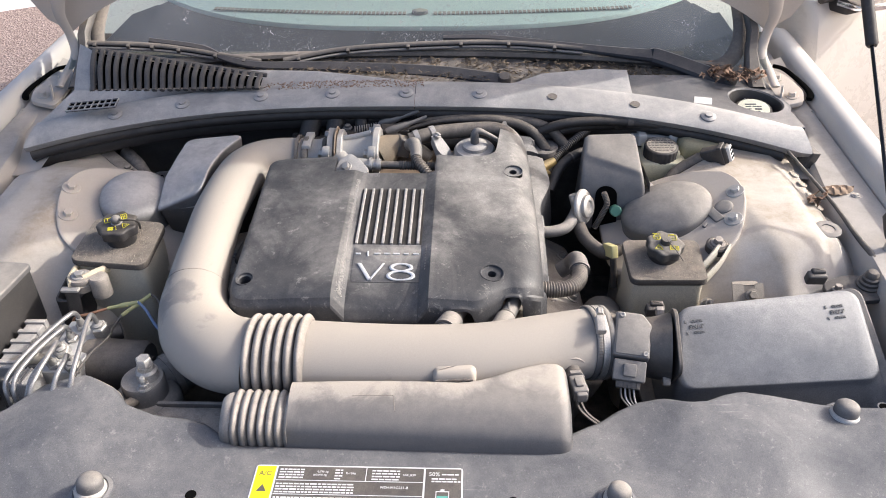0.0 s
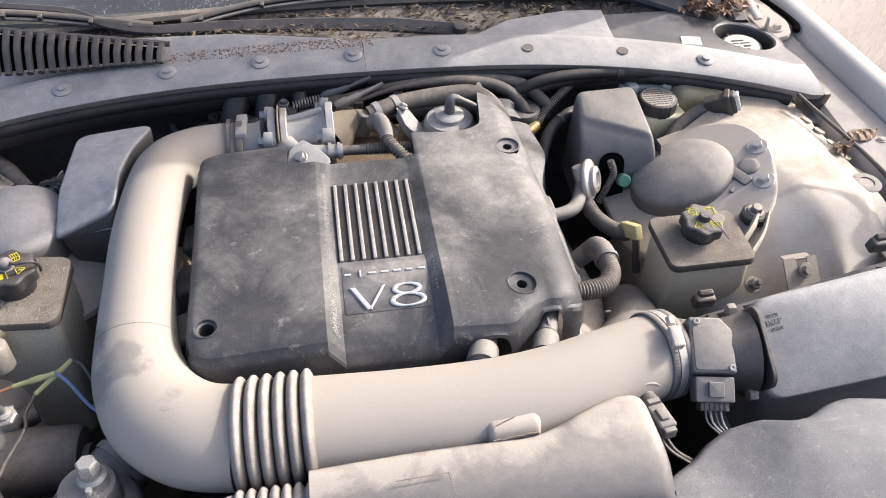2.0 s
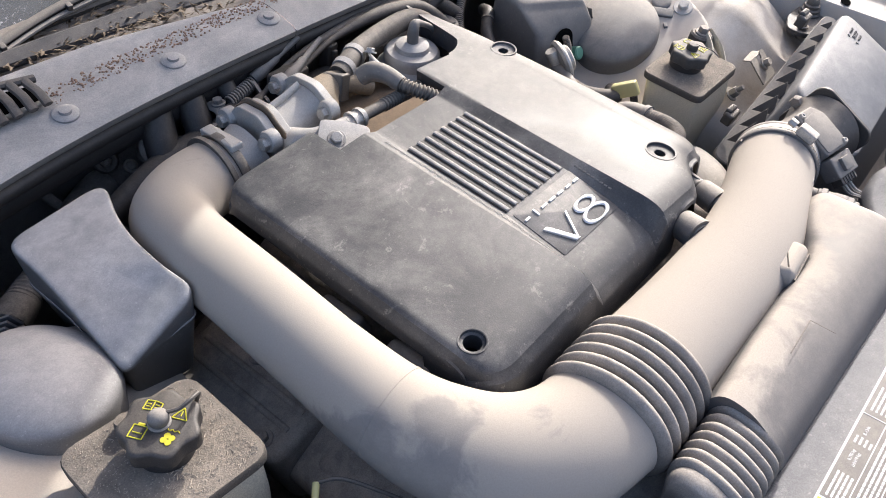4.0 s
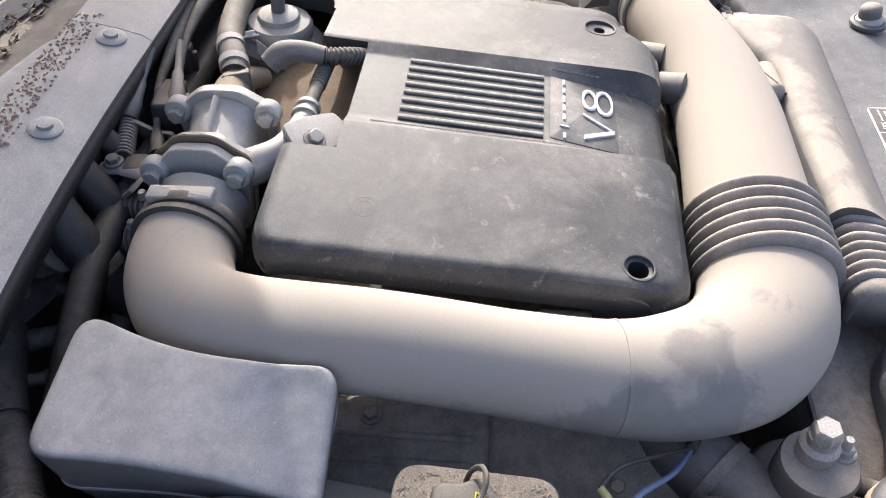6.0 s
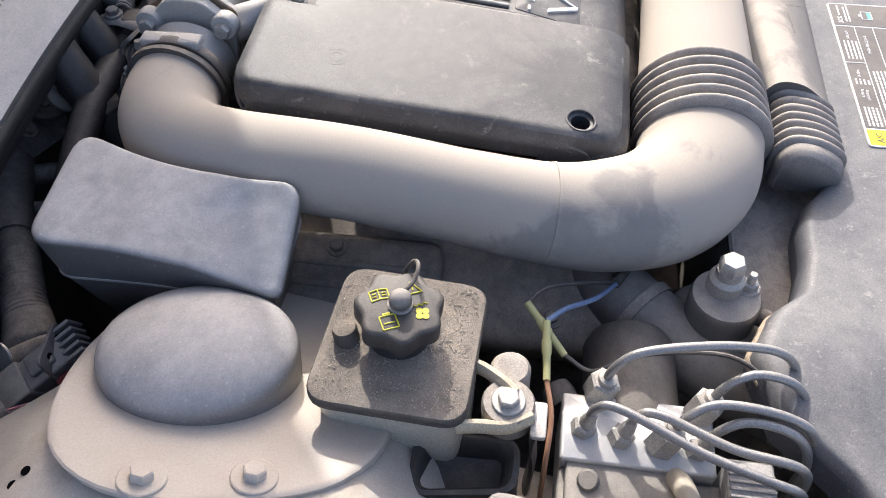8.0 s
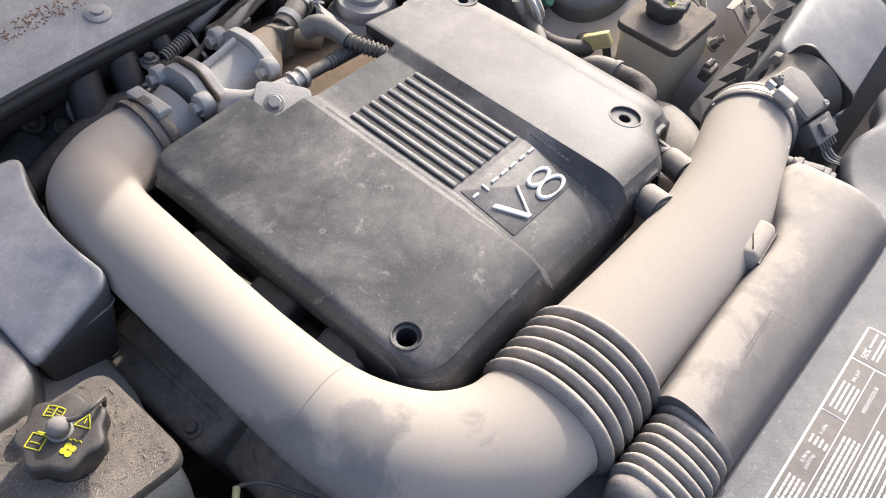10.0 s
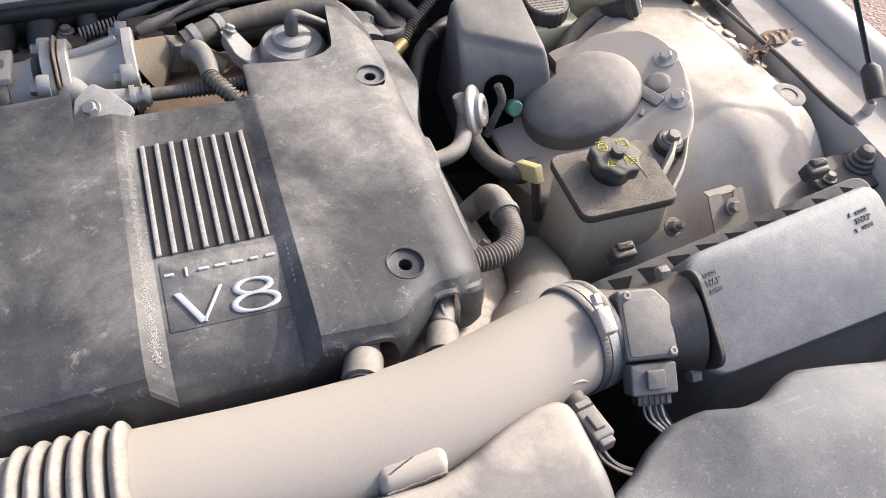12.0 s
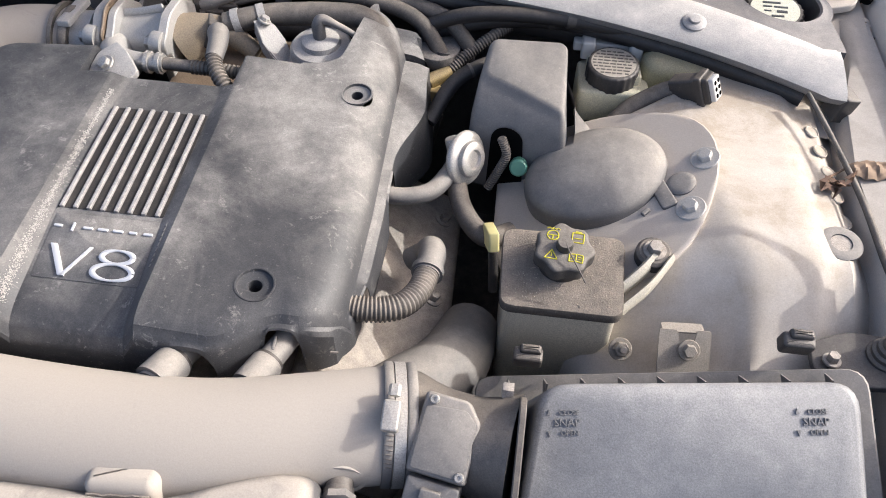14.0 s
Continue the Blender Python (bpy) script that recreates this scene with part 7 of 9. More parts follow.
stay = thing("throttle_stay", (-0.2, 0.39, 0.70), "dusty dark steel stay below the throttle lever", "bracket")
bm = B()
sweep(bm, [V(-0.140, 0.388, 0.752), V(-0.175, 0.390, 0.744), V(-0.225, 0.386, 0.728), V(-0.246, 0.378, 0.716)], [0.012, 0.011, 0.012, 0.014], 0.0022, 8, up=V(0, -0.5, 1))
part("strip", bm, M_IRON, stay)
bm = B()
bolt_mesh(bm, 0.006, 0.005, 0.009, aim((-0.240, 0.378, 0.722), (-0.2, -0.5, 1)))
part("bolt", bm, M_STEEL, stay)
stud = thing("firewall_stud", (-0.245, 0.385, 0.770), "dusty nut and washer on the firewall", "fixing")
bm = B()
lathe(bm, [(0.022, -0.006), (0.022, 0.0), (0.018, 0.003), (0.011, 0.003)], aim((-0.245, 0.384, 0.768), (-0.15, -0.8, 0.5)), 24, caps=False)
part("washer", bm, M_IRON, stud)
bm = B()
bolt_mesh(bm, 0.009, 0.008, 0.0, aim((-0.245, 0.382, 0.769), (-0.15, -0.8, 0.5)), 0.008)
part("nut", bm, M_STEEL, stud)

# ---- between cover and driver's tower ----
damper = thing("fuel_damper", (0.29, 0.1, 0.74), "bright steel fuel pulse damper on a curved pipe", "fuel damper")
dm = aim((0.312, 0.120, 0.757), (0.82, -0.48, 0.31))
bm = B()
lathe(bm, [(0.006, -0.016), (0.012, -0.008), (0.030, -0.006), (0.0335, -0.002), (0.0335, 0.001), (0.031, 0.004), (0.022, 0.006), (0.0215, 0.012), (0.019, 0.014), (0.012, 0.014), (0.010, 0.0105), (0.0, 0.0105)], dm, 36)
part("disc", bm, M_STEEL, damper)
bm = B()
sweep(bm, spline([(0.215, 0.060, 0.742), (0.245, 0.062, 0.738), (0.275, 0.075, 0.738), (0.292, 0.100, 0.744), (0.300, 0.122, 0.750)], 6), [0.0105, 0.0105, 0.011, 0.011, 0.010], None, 14)
part("pipe", bm, M_GREY, damper)
bm = B()
lathe(bm, [(0.010, 0), (0.010, 0.02), (0.009, 0.022), (0.0, 0.022)], aim((0.300, 0.125, 0.757), (-0.3, 0.3, 1)), 14)
part("nipple", bm, M_STEEL, damper)

cor = thing("crankcase_hose", (0.27, -0.06, 0.70), "corrugated black crankcase hose with a dusty elbow", "hose")
bm = B()
pts, rr = ribbed(spline([(0.205, -0.113, 0.740), (0.240, -0.112, 0.738), (0.268, -0.102, 0.736), (0.284, -0.078, 0.733), (0.290, -0.046, 0.730)], 12), 0.0140, 0.0020, 0.0042)
sweep(bm, pts, rr, None, 18)
part("corrugated_hose", bm, M_HOSE, cor, sharp=70)
bm = B()
sweep(bm, spline([(0.289, -0.050, 0.730), (0.291, -0.025, 0.729), (0.288, -0.004, 0.722), (0.280, 0.006, 0.705), (0.262, 0.006, 0.69)], 6), [0.0150, 0.0155, 0.0160, 0.015, 0.014], None, 18)
sweep(bm, [V(0.2893, -0.048, 0.730), V(0.2898, -0.041, 0.7298)], [0.0178, 0.0182], None, 18)
part("elbow", bm, M_GREY, cor)
for a, mid_, b, r in ((V(0.092, -0.150, 0.738), V(0.079, -0.196, 0.750), V(0.064, -0.240, 0.754), 0.0175), (V(0.181, -0.130, 0.744), V(0.163, -0.180, 0.744), V(0.147, -0.226, 0.744), 0.0155)):
    st = thing("hose_stub", mid_, "short dusty grey hose stub joining duct and cover", "hose", "duct hose stubs")
    bm = B()
    sweep(bm, spline([a, mid_, b], 4), [r * 0.80, r * 0.82, r * 0.84], None, 20)
    part("tube", bm, M_GREY, st)
    bm = B()
    sweep(bm, [mid_.lerp(b, 0.30), mid_.lerp(b, 0.34), mid_.lerp(b, 0.95)], [r * 0.96, r * 1.04, r * 1.12], None, 22)
    part("collar", bm, M_GREY, st)
    bm = B()
    sweep(bm, [mid_.lerp(b, 0.24), mid_.lerp(b, 0.30)], r * 0.95, None, 20)
    part("joint_ring", bm, M_CAP, st)
    bm = B()
    block(bm, 0.003, 0.014, 0, 0.0025, 0.001, 0.0006, aim(mid_.lerp(b, 0.02) + V(0, 0, r * 0.80), (0, -0.3, 1)))
    part("clip", bm, M_GREY, st)
dip = thing("dipstick", (0.354, 0.029, 0.69), "faded yellow dipstick handle", "dipstick")
bm = B()
block(bm, 0.013, 0.040, -0.012, 0.010, 0.003, 0.002, Matrix.Translation((0.353, 0.026, 0.724)) @ pose(0, 0, 0, -25, 0, 14))
part("handle", bm, plain("faded_yellow", (0.55, 0.50, 0.24), 0.55), dip)
bm = B()
sweep(bm, [V(0.357, 0.012, 0.715), V(0.362, 0.0, 0.66)], 0.006, None, 10)
part("tube", bm, M_BLACK, dip)
bm = B()
sweep(bm, spline([(0.300, 0.115, 0.735), (0.315, 0.075, 0.715), (0.345, 0.040, 0.708), (0.375, 0.06, 0.70)], 6), 0.0125, None, 14)
solo("bay_hose", bm, M_RUBBER, "dark rubber hose below the fuel damper", "hose", "firewall hoses")

# engine block forms beneath
for side, x in ((1, 0.245), (-1, -0.335)):
    vc = thing("valve_cover", (x, 0.0, 0.55), "dusty dark cast valve cover below the engine cover", "valve cover", "valve covers")
    bm = B()
    prism(bm, rect(0.17, 0.44, 0.03), soft_levels(-0.10, 0.0, 0.02), Matrix.Translation((x, 0.0, 0.655)) @ pose(0, 0, 0, -5, side * 28, 0))
    part("casting", bm, M_IRON, vc)
    for y in (-0.15, 0.0, 0.15):
        bm = B()
        bolt_mesh(bm, 0.007, 0.008, 0.012, Matrix.Translation((x, 0, 0.655)) @ pose(0, 0, 0, -5, side * 28, 0) @ Matrix.Translation((0.05 * side, y, 0.0)))
        part("bolt", bm, M_IRON, vc)
bm = B()
prism(bm, rect(0.42, 0.46, 0.04), soft_levels(-0.35, 0.0, 0.03), Matrix.Translation((-0.04, -0.01, 0.70)))
solo("engine_block", bm, M_DEEP, "dark engine block under the plastic cover", "engine block")
for y in (-0.10, 0.0, 0.10):
    bm = B()
    block(bm, 0.05, 0.06, 0, 0.03, 0.01, 0.008, Matrix.Translation((-0.285, y, 0.715)) @ pose(0, 0, 0, 0, -25, 0))
    solo("ignition_coil", bm, M_GREY, "dusty coil end under the cover's edge", "ignition coil", "ignition coils")
bm = B()
sweep(bm, spline([(0.22, -0.20, 0.635), (0.27, -0.165, 0.655), (0.32, -0.11, 0.645), (0.34, -0.03, 0.62)], 6), [0.040, 0.042, 0.042, 0.036], None, 18)
solo("coolant_pipe", bm, M_GREY, "dusty cast pipe in the gap beside the air cleaner", "pipe")

# ---- driver's side apron fittings ----
def on_apron(x, y):
    return V(x, y, apron_z(abs(x + 0.035), y))


ring = thing("grommet", on_apron(0.722, 0.020), "dusty rubber grommet in the inner wing", "grommet")
bm = B()
lathe(bm, [(0.0225, 0.0), (0.0225, 0.002), (0.020, 0.0032), (0.0135, 0.0032), (0.0115, 0.003), (0.0115, 0.001)], aim(on_apron(0.722, 0.020), (0, -0.13, 1)), 26)
part("ring", bm, M_GREY, ring)
bm = B()
lathe(bm, [(0.0112, 0.001), (0.0112, 0.0016), (0.0, 0.0016)], aim(on_apron(0.722, 0.020), (0, -0.13, 1)), 20)
part("hole", bm, M_IRON, ring)
M_TAN = dusty("dusty_zinc", (0.24, 0.22, 0.19), 0.5, 0.7, metal=0.3, patch=14.0, dust_color=(0.40, 0.35, 0.29))
cl = thing("relay_clip", (0.56, -0.10, 0.70), "folded steel clip bracket on the inner wing", "bracket")
bm = B()
clm = Matrix.Translation((0.560, -0.106, 0.722)) @ pose(0, 0, 0, 48, 0, 4)
prism(bm, rounded([Vector(p) for p in ((-0.026, -0.024), (0.026, -0.024), (0.026, 0.022), (0.012, 0.022), (0.009, 0.006), (-0.004, 0.004), (-0.008, 0.022), (-0.026, 0.022))], 0.003, 3), [(0, 0), (0.0025, 0)], clm)
prism(bm, rounded([Vector(p) for p in ((-0.022, 0.0), (0.020, 0.0), (0.020, 0.014), (-0.022, 0.014))], 0.003, 3), [(0, 0), (0.002, 0)], clm @ Matrix.Translation((0, 0.018, 0.0)) @ pose(0, 0, 0, -58, 0, 0))
part("plate", bm, M_TAN, cl)
bm = B()
bolt_mesh(bm, 0.007, 0.008, 0.011, Matrix.Translation((0.564, -0.108, 0.727)) @ pose(0, 0, 0, 48, 0, 0))
part("stud", bm, M_TAN, cl)
st = thing("apron_stud", (0.503, -0.087, 0.68), "painted stud and nut on the inner wing", "stud")
bm = B()
bolt_mesh(bm, 0.0085, 0.012, 0.0125, Matrix.Translation((0.503, -0.088, 0.690)) @ pose(0, 0, 0, 40, 0, 0), 0.010)
part("nut", bm, M_TAN, st)
bump = thing("bonnet_bumper", (0.748, -0.107, 0.75), "black stepped rubber bonnet bumper on its bracket", "rubber bumper")
bm = B()
m = aim((0.748, -0.104, 0.750), (-0.05, -0.1, 1)) @ Matrix.Scale(0.72, 4)
lathe(bm, [(0.026, -0.014), (0.026, 0.0), (0.0225, 0.004), (0.0225, 0.010), (0.0185, 0.013), (0.0185, 0.020), (0.0145, 0.023), (0.0140, 0.031), (0.010, 0.037), (0.0, 0.039)], m, 28)
part("rubber", bm, M_HOSE, bump)
bm = B()
prism(bm, rounded([Vector(p) for p in ((-0.07, -0.020), (-0.05, -0.034), (0.028, -0.030), (0.034, 0.024), (-0.03, 0.030), (-0.07, 0.014))], 0.012), soft_levels(-0.006, 0.002, 0.002), Matrix.Translation((0.748, -0.107, 0.745)) @ pose(0, 0, 0, 6, -4, 0))
part("bracket", bm, M_BLACK, bump)
bm = B()
bolt_mesh(bm, 0.006, 0.008, 0.009, Matrix.Translation((0.695, -0.115, 0.745)))
part("bolt", bm, M_IRON, bump)

conn = thing("loose_connector", (0.59, 0.245, 0.77), "loose black multi-pin connector with grey face", "connector")
cm = aim((0.586, 0.243, 0.803), (0.80, -0.42, 0.42))
bm = B()
block(bm, 0.026, 0.034, -0.030, 0.020, 0.004, 0.003, cm)
block(bm, 0.032, 0.040, 0.004, 0.012, 0.003, 0.002, cm)
part("housing", bm, M_CAP, conn)
bm = B()
block(bm, 0.020, 0.030, 0.020, 0.026, 0.003, 0.002, cm)
face = part("pin_face", bm, plain("pale_grey_plastic", (0.55, 0.54, 0.52), 0.5), conn, "pale grey six-hole face")
# pin holes are solid black discs, painted with the shade of their depth
for i in range(3):
    for j in (-1, 1):
        bm = B()
        lathe(bm, [(0.0028, 0.026), (0.0028, 0.0266), (0.0, 0.0266)], cm @ Matrix.Translation((j * 0.0045, (i - 1) * 0.0085, 0)), 10)
        part("pin_hole", bm, M_SHADE, face)
bm = B()
sweep(bm, spline([cm @ V(0, 0, -0.028), (0.545, 0.255, 0.782), (0.510, 0.240, 0.765), (0.480, 0.215, 0.740), (0.46, 0.20, 0.70)], 6), 0.013, None, 12)
part("cable", bm, M_RUBBER, conn)

loom = thing("wing_loom", (0.765, 0.05, 0.77), "black taped cable loom running along the wing", "wiring loom")
bm = B()
sweep(bm, spline([(0.715, 0.235, 0.815), (0.735, 0.17, 0.800), (0.752, 0.08, 0.788), (0.760, 0.0, 0.778), (0.768, -0.06, 0.770), (0.766, -0.105, 0.752), (0.760, -0.135, 0.715), (0.752, -0.150, 0.66)], 7), [0.0032, 0.0032, 0.0036, 0.0043, 0.0058, 0.0065, 0.0065, 0.0065], None, 10)
part("cable", bm, M_RUBBER, loom)
for y in (0.205, 0.17, 0.135, 0.10, 0.065):
    bm = B()
    xx = 0.722 + 0.10 * (0.235 - y)
    lathe(bm, [(0.0085, -0.001), (0.0085, 0.0008), (0.0075, 0.0012), (0.0066, 0.0002), (0.0, 0.0002)], Matrix.Translation((xx, y, apron_z(xx + 0.035, y) + 0.0005)) @ pose(0, 0, 0, 0, 14, 0), 20, 1.3)
    part("weld_tab", bm, M_APRON, loom)
leaf = thing("dry_leaf", (0.775, 0.13, 0.80), "curled dry brown leaf lying on the wing", "leaf")
bm = B()
rows = []
for i in range(15):
    t = i / 14
    w = 0.017 * math.sin(math.pi * min(1, t * 0.93 + 0.05)) ** 0.8
    rows.append([V(0.745 + 0.062 * t + 0.0015 * math.sin(30 * t), 0.128 + 0.006 * t + w * s, 0.789 + 0.012 * (1 - s * s) * 0.6 + 0.002 * math.sin(26 * t + 3 * s)) for s in np.linspace(-1, 1, 9)])
grid_faces(bm, rows, False)
part("blade", bm, plain("dry_leaf_brown", (0.30, 0.21, 0.14), 0.8, 0, 0.35, 120, 0.5), leaf)
bm = B()
sweep(bm, spline([(0.745, 0.128, 0.792), (0.732, 0.120, 0.787), (0.722, 0.112, 0.788)], 4), 0.0016, None, 6)
part("stalk", bm, plain("stalk_brown", (0.25, 0.16, 0.10), 0.8), leaf)

strut = thing("bonnet_gas_strut", (0.794, -0.043, 0.79), "black gas strut holding the bonnet open", "gas strut")
S0, S1 = V(0.795, -0.043, 0.806), V(0.812, 0.62, 1.395)
bm = B()
sweep(bm, [S0.lerp(S1, 0.03), S0.lerp(S1, 0.40)], 0.0037, None, 12)
part("rod", bm, plain("black_rod", (0.03, 0.03, 0.032), 0.22, 0.6), strut)
bm = B()
sweep(bm, [S0.lerp(S1, 0.385), S0.lerp(S1, 0.39), S0.lerp(S1, 1.0)], [0.008, 0.0105, 0.0105], None, 16)
part("cylinder", bm, M_CAP, strut)
bm = B()
sweep(bm, [S0 + V(0, -0.004, -0.004), S0.lerp(S1, 0.012), S0.lerp(S1, 0.036), S0.lerp(S1, 0.044)], [0.0115, 0.0125, 0.0120, 0.006], None, 16)
part("ball_socket", bm, M_CAP, strut)
bm = B()
lathe(bm, [(0.016, -0.022), (0.016, -0.018), (0.008, -0.014), (0.006, 0.016)], Matrix.Translation((0.794, -0.045, 0.778)), 18)
part("ball_stud", bm, M_STEEL, strut)


# ---- passenger's side of the bay ----
rb = thing("resonator_box", (-0.43, 0.18, 0.74), "dusty black moulded resonator box beside the duct", "plastic box")
BOX_Y = [0.060, 0.090, 0.110, 0.150, 0.215, 0.290]


def box_top(x, y):
    """Saddle of the lid: level at the back, its outer edge falling to the front corner under a slanting crease."""
    xl = float(np.interp(y, BOX_Y, [-0.486, -0.486, -0.484, -0.482, -0.480, -0.480]))
    xr = float(np.interp(y, BOX_Y, [-0.394, -0.394, -0.394, -0.396, -0.388, -0.362]))
    zl = float(np.interp(y, BOX_Y, [0.768, 0.774, 0.785, 0.803, 0.811, 0.813]))
    zr = float(np.interp(y, BOX_Y, [0.812, 0.815, 0.816, 0.820, 0.823, 0.824]))
    u = max(0.0, min(1.0, (x - xl) / (xr - xl)))
    z = zl + (zr - zl) * u ** (1.0 + 0.25 * ease(0.17, 0.10, y))
    along, across = (x + 0.430) * 0.75 + (y - 0.130) * -0.66, (x + 0.430) * 0.66 + (y - 0.130) * 0.75
    return z - 0.0050 * math.exp(-(along / 0.034) ** 2 - (across / 0.017) ** 2)


bt = [V(p.x, p.y, 0) for p in rounded([Vector(p) for p in ((-0.360, 0.290), (-0.388, 0.215), (-0.396, 0.150), (-0.392, 0.076), (-0.484, 0.078), (-0.484, 0.150), (-0.481, 0.215), (-0.481, 0.288))], [0.026, 0.03, 0.03, 0.018, 0.010, 0.02, 0.03, 0.022], 6)]
def box_ring(s, drop):
    out = []
    for p in bt:
        r_ = p.lerp(V(-0.436, 0.182, 0), s)
        out.append(V(r_.x, r_.y, box_top(r_.x, r_.y) - drop))
    return out


bl = [V(p.x, p.y, min(q.z - 0.002, 0.762 + 0.014 * ease(0.16, 0.08, p.y))) for p, q in zip(shrink(bt, 0.004, V(0, 0, 0)), box_ring(0.0, 0.006))]
bb = [V(p.x, p.y, 0.69) for p in shrink(bt, 0.028, V(0, 0, 0))]
bm = B()
loft(bm, [bb, bl, box_ring(-0.005, 0.007), box_ring(0.0, 0.0035), box_ring(0.02, 0.0012), box_ring(0.06, 0.0002), box_ring(0.12, 0), box_ring(0.2, 0), box_ring(0.3, 0), box_ring(0.42, 0), box_ring(0.56, 0), box_ring(0.7, 0), box_ring(0.85, 0), box_ring(0.98, 0)])
part("shell", bm, M_BOX, rb, sharp=180)
bm = B()
sweep(bm, bl + [bl[0]], 0.0014, None, 6)
part("seam", bm, M_BOX, rb)

# wiring loom, plug and bracket between resonator box and tower
hl = thing("harness_loom", (-0.50, 0.33, 0.68), "dusty grey corrugated wiring loom with a multi-way plug and coloured wires", "wiring loom")
bm = B()
sweep(bm, spline([(-0.300, 0.455, 0.70), (-0.348, 0.432, 0.697), (-0.392, 0.402, 0.693)], 5), [0.030, 0.027, 0.021], None, 16)
part("taped_end", bm, M_LOOM, hl, "wrapped end of the loom")
bm = B()
pts, rr = ribbed(spline([(-0.385, 0.407, 0.692), (-0.410, 0.387, 0.690), (-0.438, 0.369, 0.689), (-0.463, 0.354, 0.689), (-0.482, 0.341, 0.688)], 8), 0.0215, 0.0012, 0.0055)
sweep(bm, pts, [r * (0.86 + 0.14 * i / len(rr)) for i, r in enumerate(rr)], None, 18)
part("conduit", bm, M_LOOM, hl, "grey corrugated conduit")
bm = B()
sweep(bm, spline([(-0.478, 0.344, 0.688), (-0.492, 0.334, 0.688), (-0.508, 0.325, 0.687), (-0.514, 0.320, 0.686)], 5), [0.0215, 0.0235, 0.0245, 0.018], [0.020, 0.021, 0.020, 0.014], 16)
part("boot", bm, M_LOOM, hl, "soft boot at the conduit's end")
bm = B()
sweep(bm, spline([(-0.560, 0.344, 0.690), (-0.540, 0.330, 0.697), (-0.520, 0.304, 0.702), (-0.512, 0.284, 0.702), (-0.514, 0.276, 0.700)], 6), [0.015, 0.013, 0.012, 0.012, 0.006], None, 14)
part("taped_branch", bm, M_LOOM, hl, "taped branch behind the plug")
pm = Matrix.Translation((-0.552, 0.286, 0.712)) @ pose(0, 0, 0, 14, -22, -50)
bm = B()
block(bm, 0.078, 0.030, -0.018, 0.012, 0.004, 0.003, pm)
block(bm, 0.030, 0.034, -0.016, 0.015, 0.003, 0.002, pm @ Matrix.Translation((-0.016, 0, 0)))
block(bm, 0.024, 0.020, 0.012, 0.017, 0.003, 0.002, pm @ Matrix.Translation((0.018, 0.002, 0)))
plug_ = part("plug", bm, M_GREY, hl, "dusty grey multi-way plug")
for k in range(5):
    bm = B()
    block(bm, 0.018, 0.0035, -0.010, 0.010, 0.001, 0.001, pm @ Matrix.Translation((0.046, -0.014 + 0.0075 * k, 0.004)))
    part("locking_rib", bm, M_GREY, plug_)
bm = B()
block(bm, 0.016, 0.010, -0.010, 0.006, 0.002, 0.001, pm @ Matrix.Translation((0.024, -0.021, -0.002)))
part("red_latch", bm, plain("dull_red_plastic", (0.20, 0.035, 0.04), 0.5), plug_, "dull red latch")
bm = B()
block(bm, 0.060, 0.014, -0.016, 0.0, 0.003, 0.002, pm @ Matrix.Translation((-0.004, -0.024, -0.008)))
part("seal_row", bm, M_BLACK, plug_)
for k, c in enumerate(((0.10, 0.30, 0.25), (0.30, 0.42, 0.40), (0.62, 0.60, 0.57), (0.40, 0.08, 0.10), (0.60, 0.56, 0.54), (0.45, 0.2, 0.22))):
    bm = B()
    p = pm @ V(-0.026 + 0.008 * k, -0.030, -0.014)
    sweep(bm, spline([p, p.lerp(V(-0.590, 0.297, 0.716), 0.5) + V(0, 0, 0.004), V(-0.592, 0.296 + 0.001 * k, 0.716)], 5), 0.0016, None, 6)
    part("wire", bm, plain("wire_colour", c, 0.5), hl)
bm = B()
sweep(bm, spline([(-0.586, 0.294, 0.716), (-0.604, 0.310, 0.722), (-0.625, 0.335, 0.728), (-0.66, 0.37, 0.735)], 4), [0.012, 0.015, 0.016, 0.016], None, 14)
part("sheath", bm, M_LOOM, hl, "dark sheath round the wires")
hb = thing("harness_bracket", (-0.538, 0.300, 0.70), "dusty steel harness bracket with two holes", "bracket")
bm = B()
hbm = Matrix.Translation((-0.535, 0.268, 0.734)) @ pose(0, 0, 0, 80, 0, 8)
prism(bm, rounded([Vector(p) for p in ((-0.021, -0.030), (0.021, -0.030), (0.021, 0.012), (-0.021, 0.012))], 0.006), soft_levels(-0.0015, 0.0015, 0.0006), hbm)
part("plate", bm, M_LOOM, hb)
# both holes are black discs on the plate, with shade as their colour
for k in (-0.009, 0.009):
    bm = B()
    lathe(bm, [(0.003, 0.0), (0.003, 0.0008), (0.0, 0.0008)], hbm @ Matrix.Translation((k, 0.003, 0.0014)), 12)
    part("hole", bm, M_SHADE, hb)
bm = B()
prism(bm, rounded([Vector(p) for p in ((-0.012, -0.040), (0.012, -0.040), (0.012, 0.034), (0.004, 0.040), (-0.008, 0.038))], 0.005), soft_levels(-0.0012, 0.0012, 0.0005), Matrix.Translation((-0.548, 0.333, 0.700)) @ pose(0, 0, 0, 60, 20, -120))
part("side_plate", bm, M_STEEL, hb)
# radiator fan shroud below the duct's front bend
fs = thing("fan_shroud", (-0.26, -0.375, 0.55), "dusty dark grey plastic fan shroud behind the radiator", "fan shroud")
bm = B()
block(bm, 0.52, 0.110, -0.16, 0.0, 0.010, 0.006, Matrix.Translation((-0.12, -0.375, 0.668)) @ pose(0, 0, 0, 5, 0, 0))
part("top_rail", bm, M_IRON, fs)
bm = B()
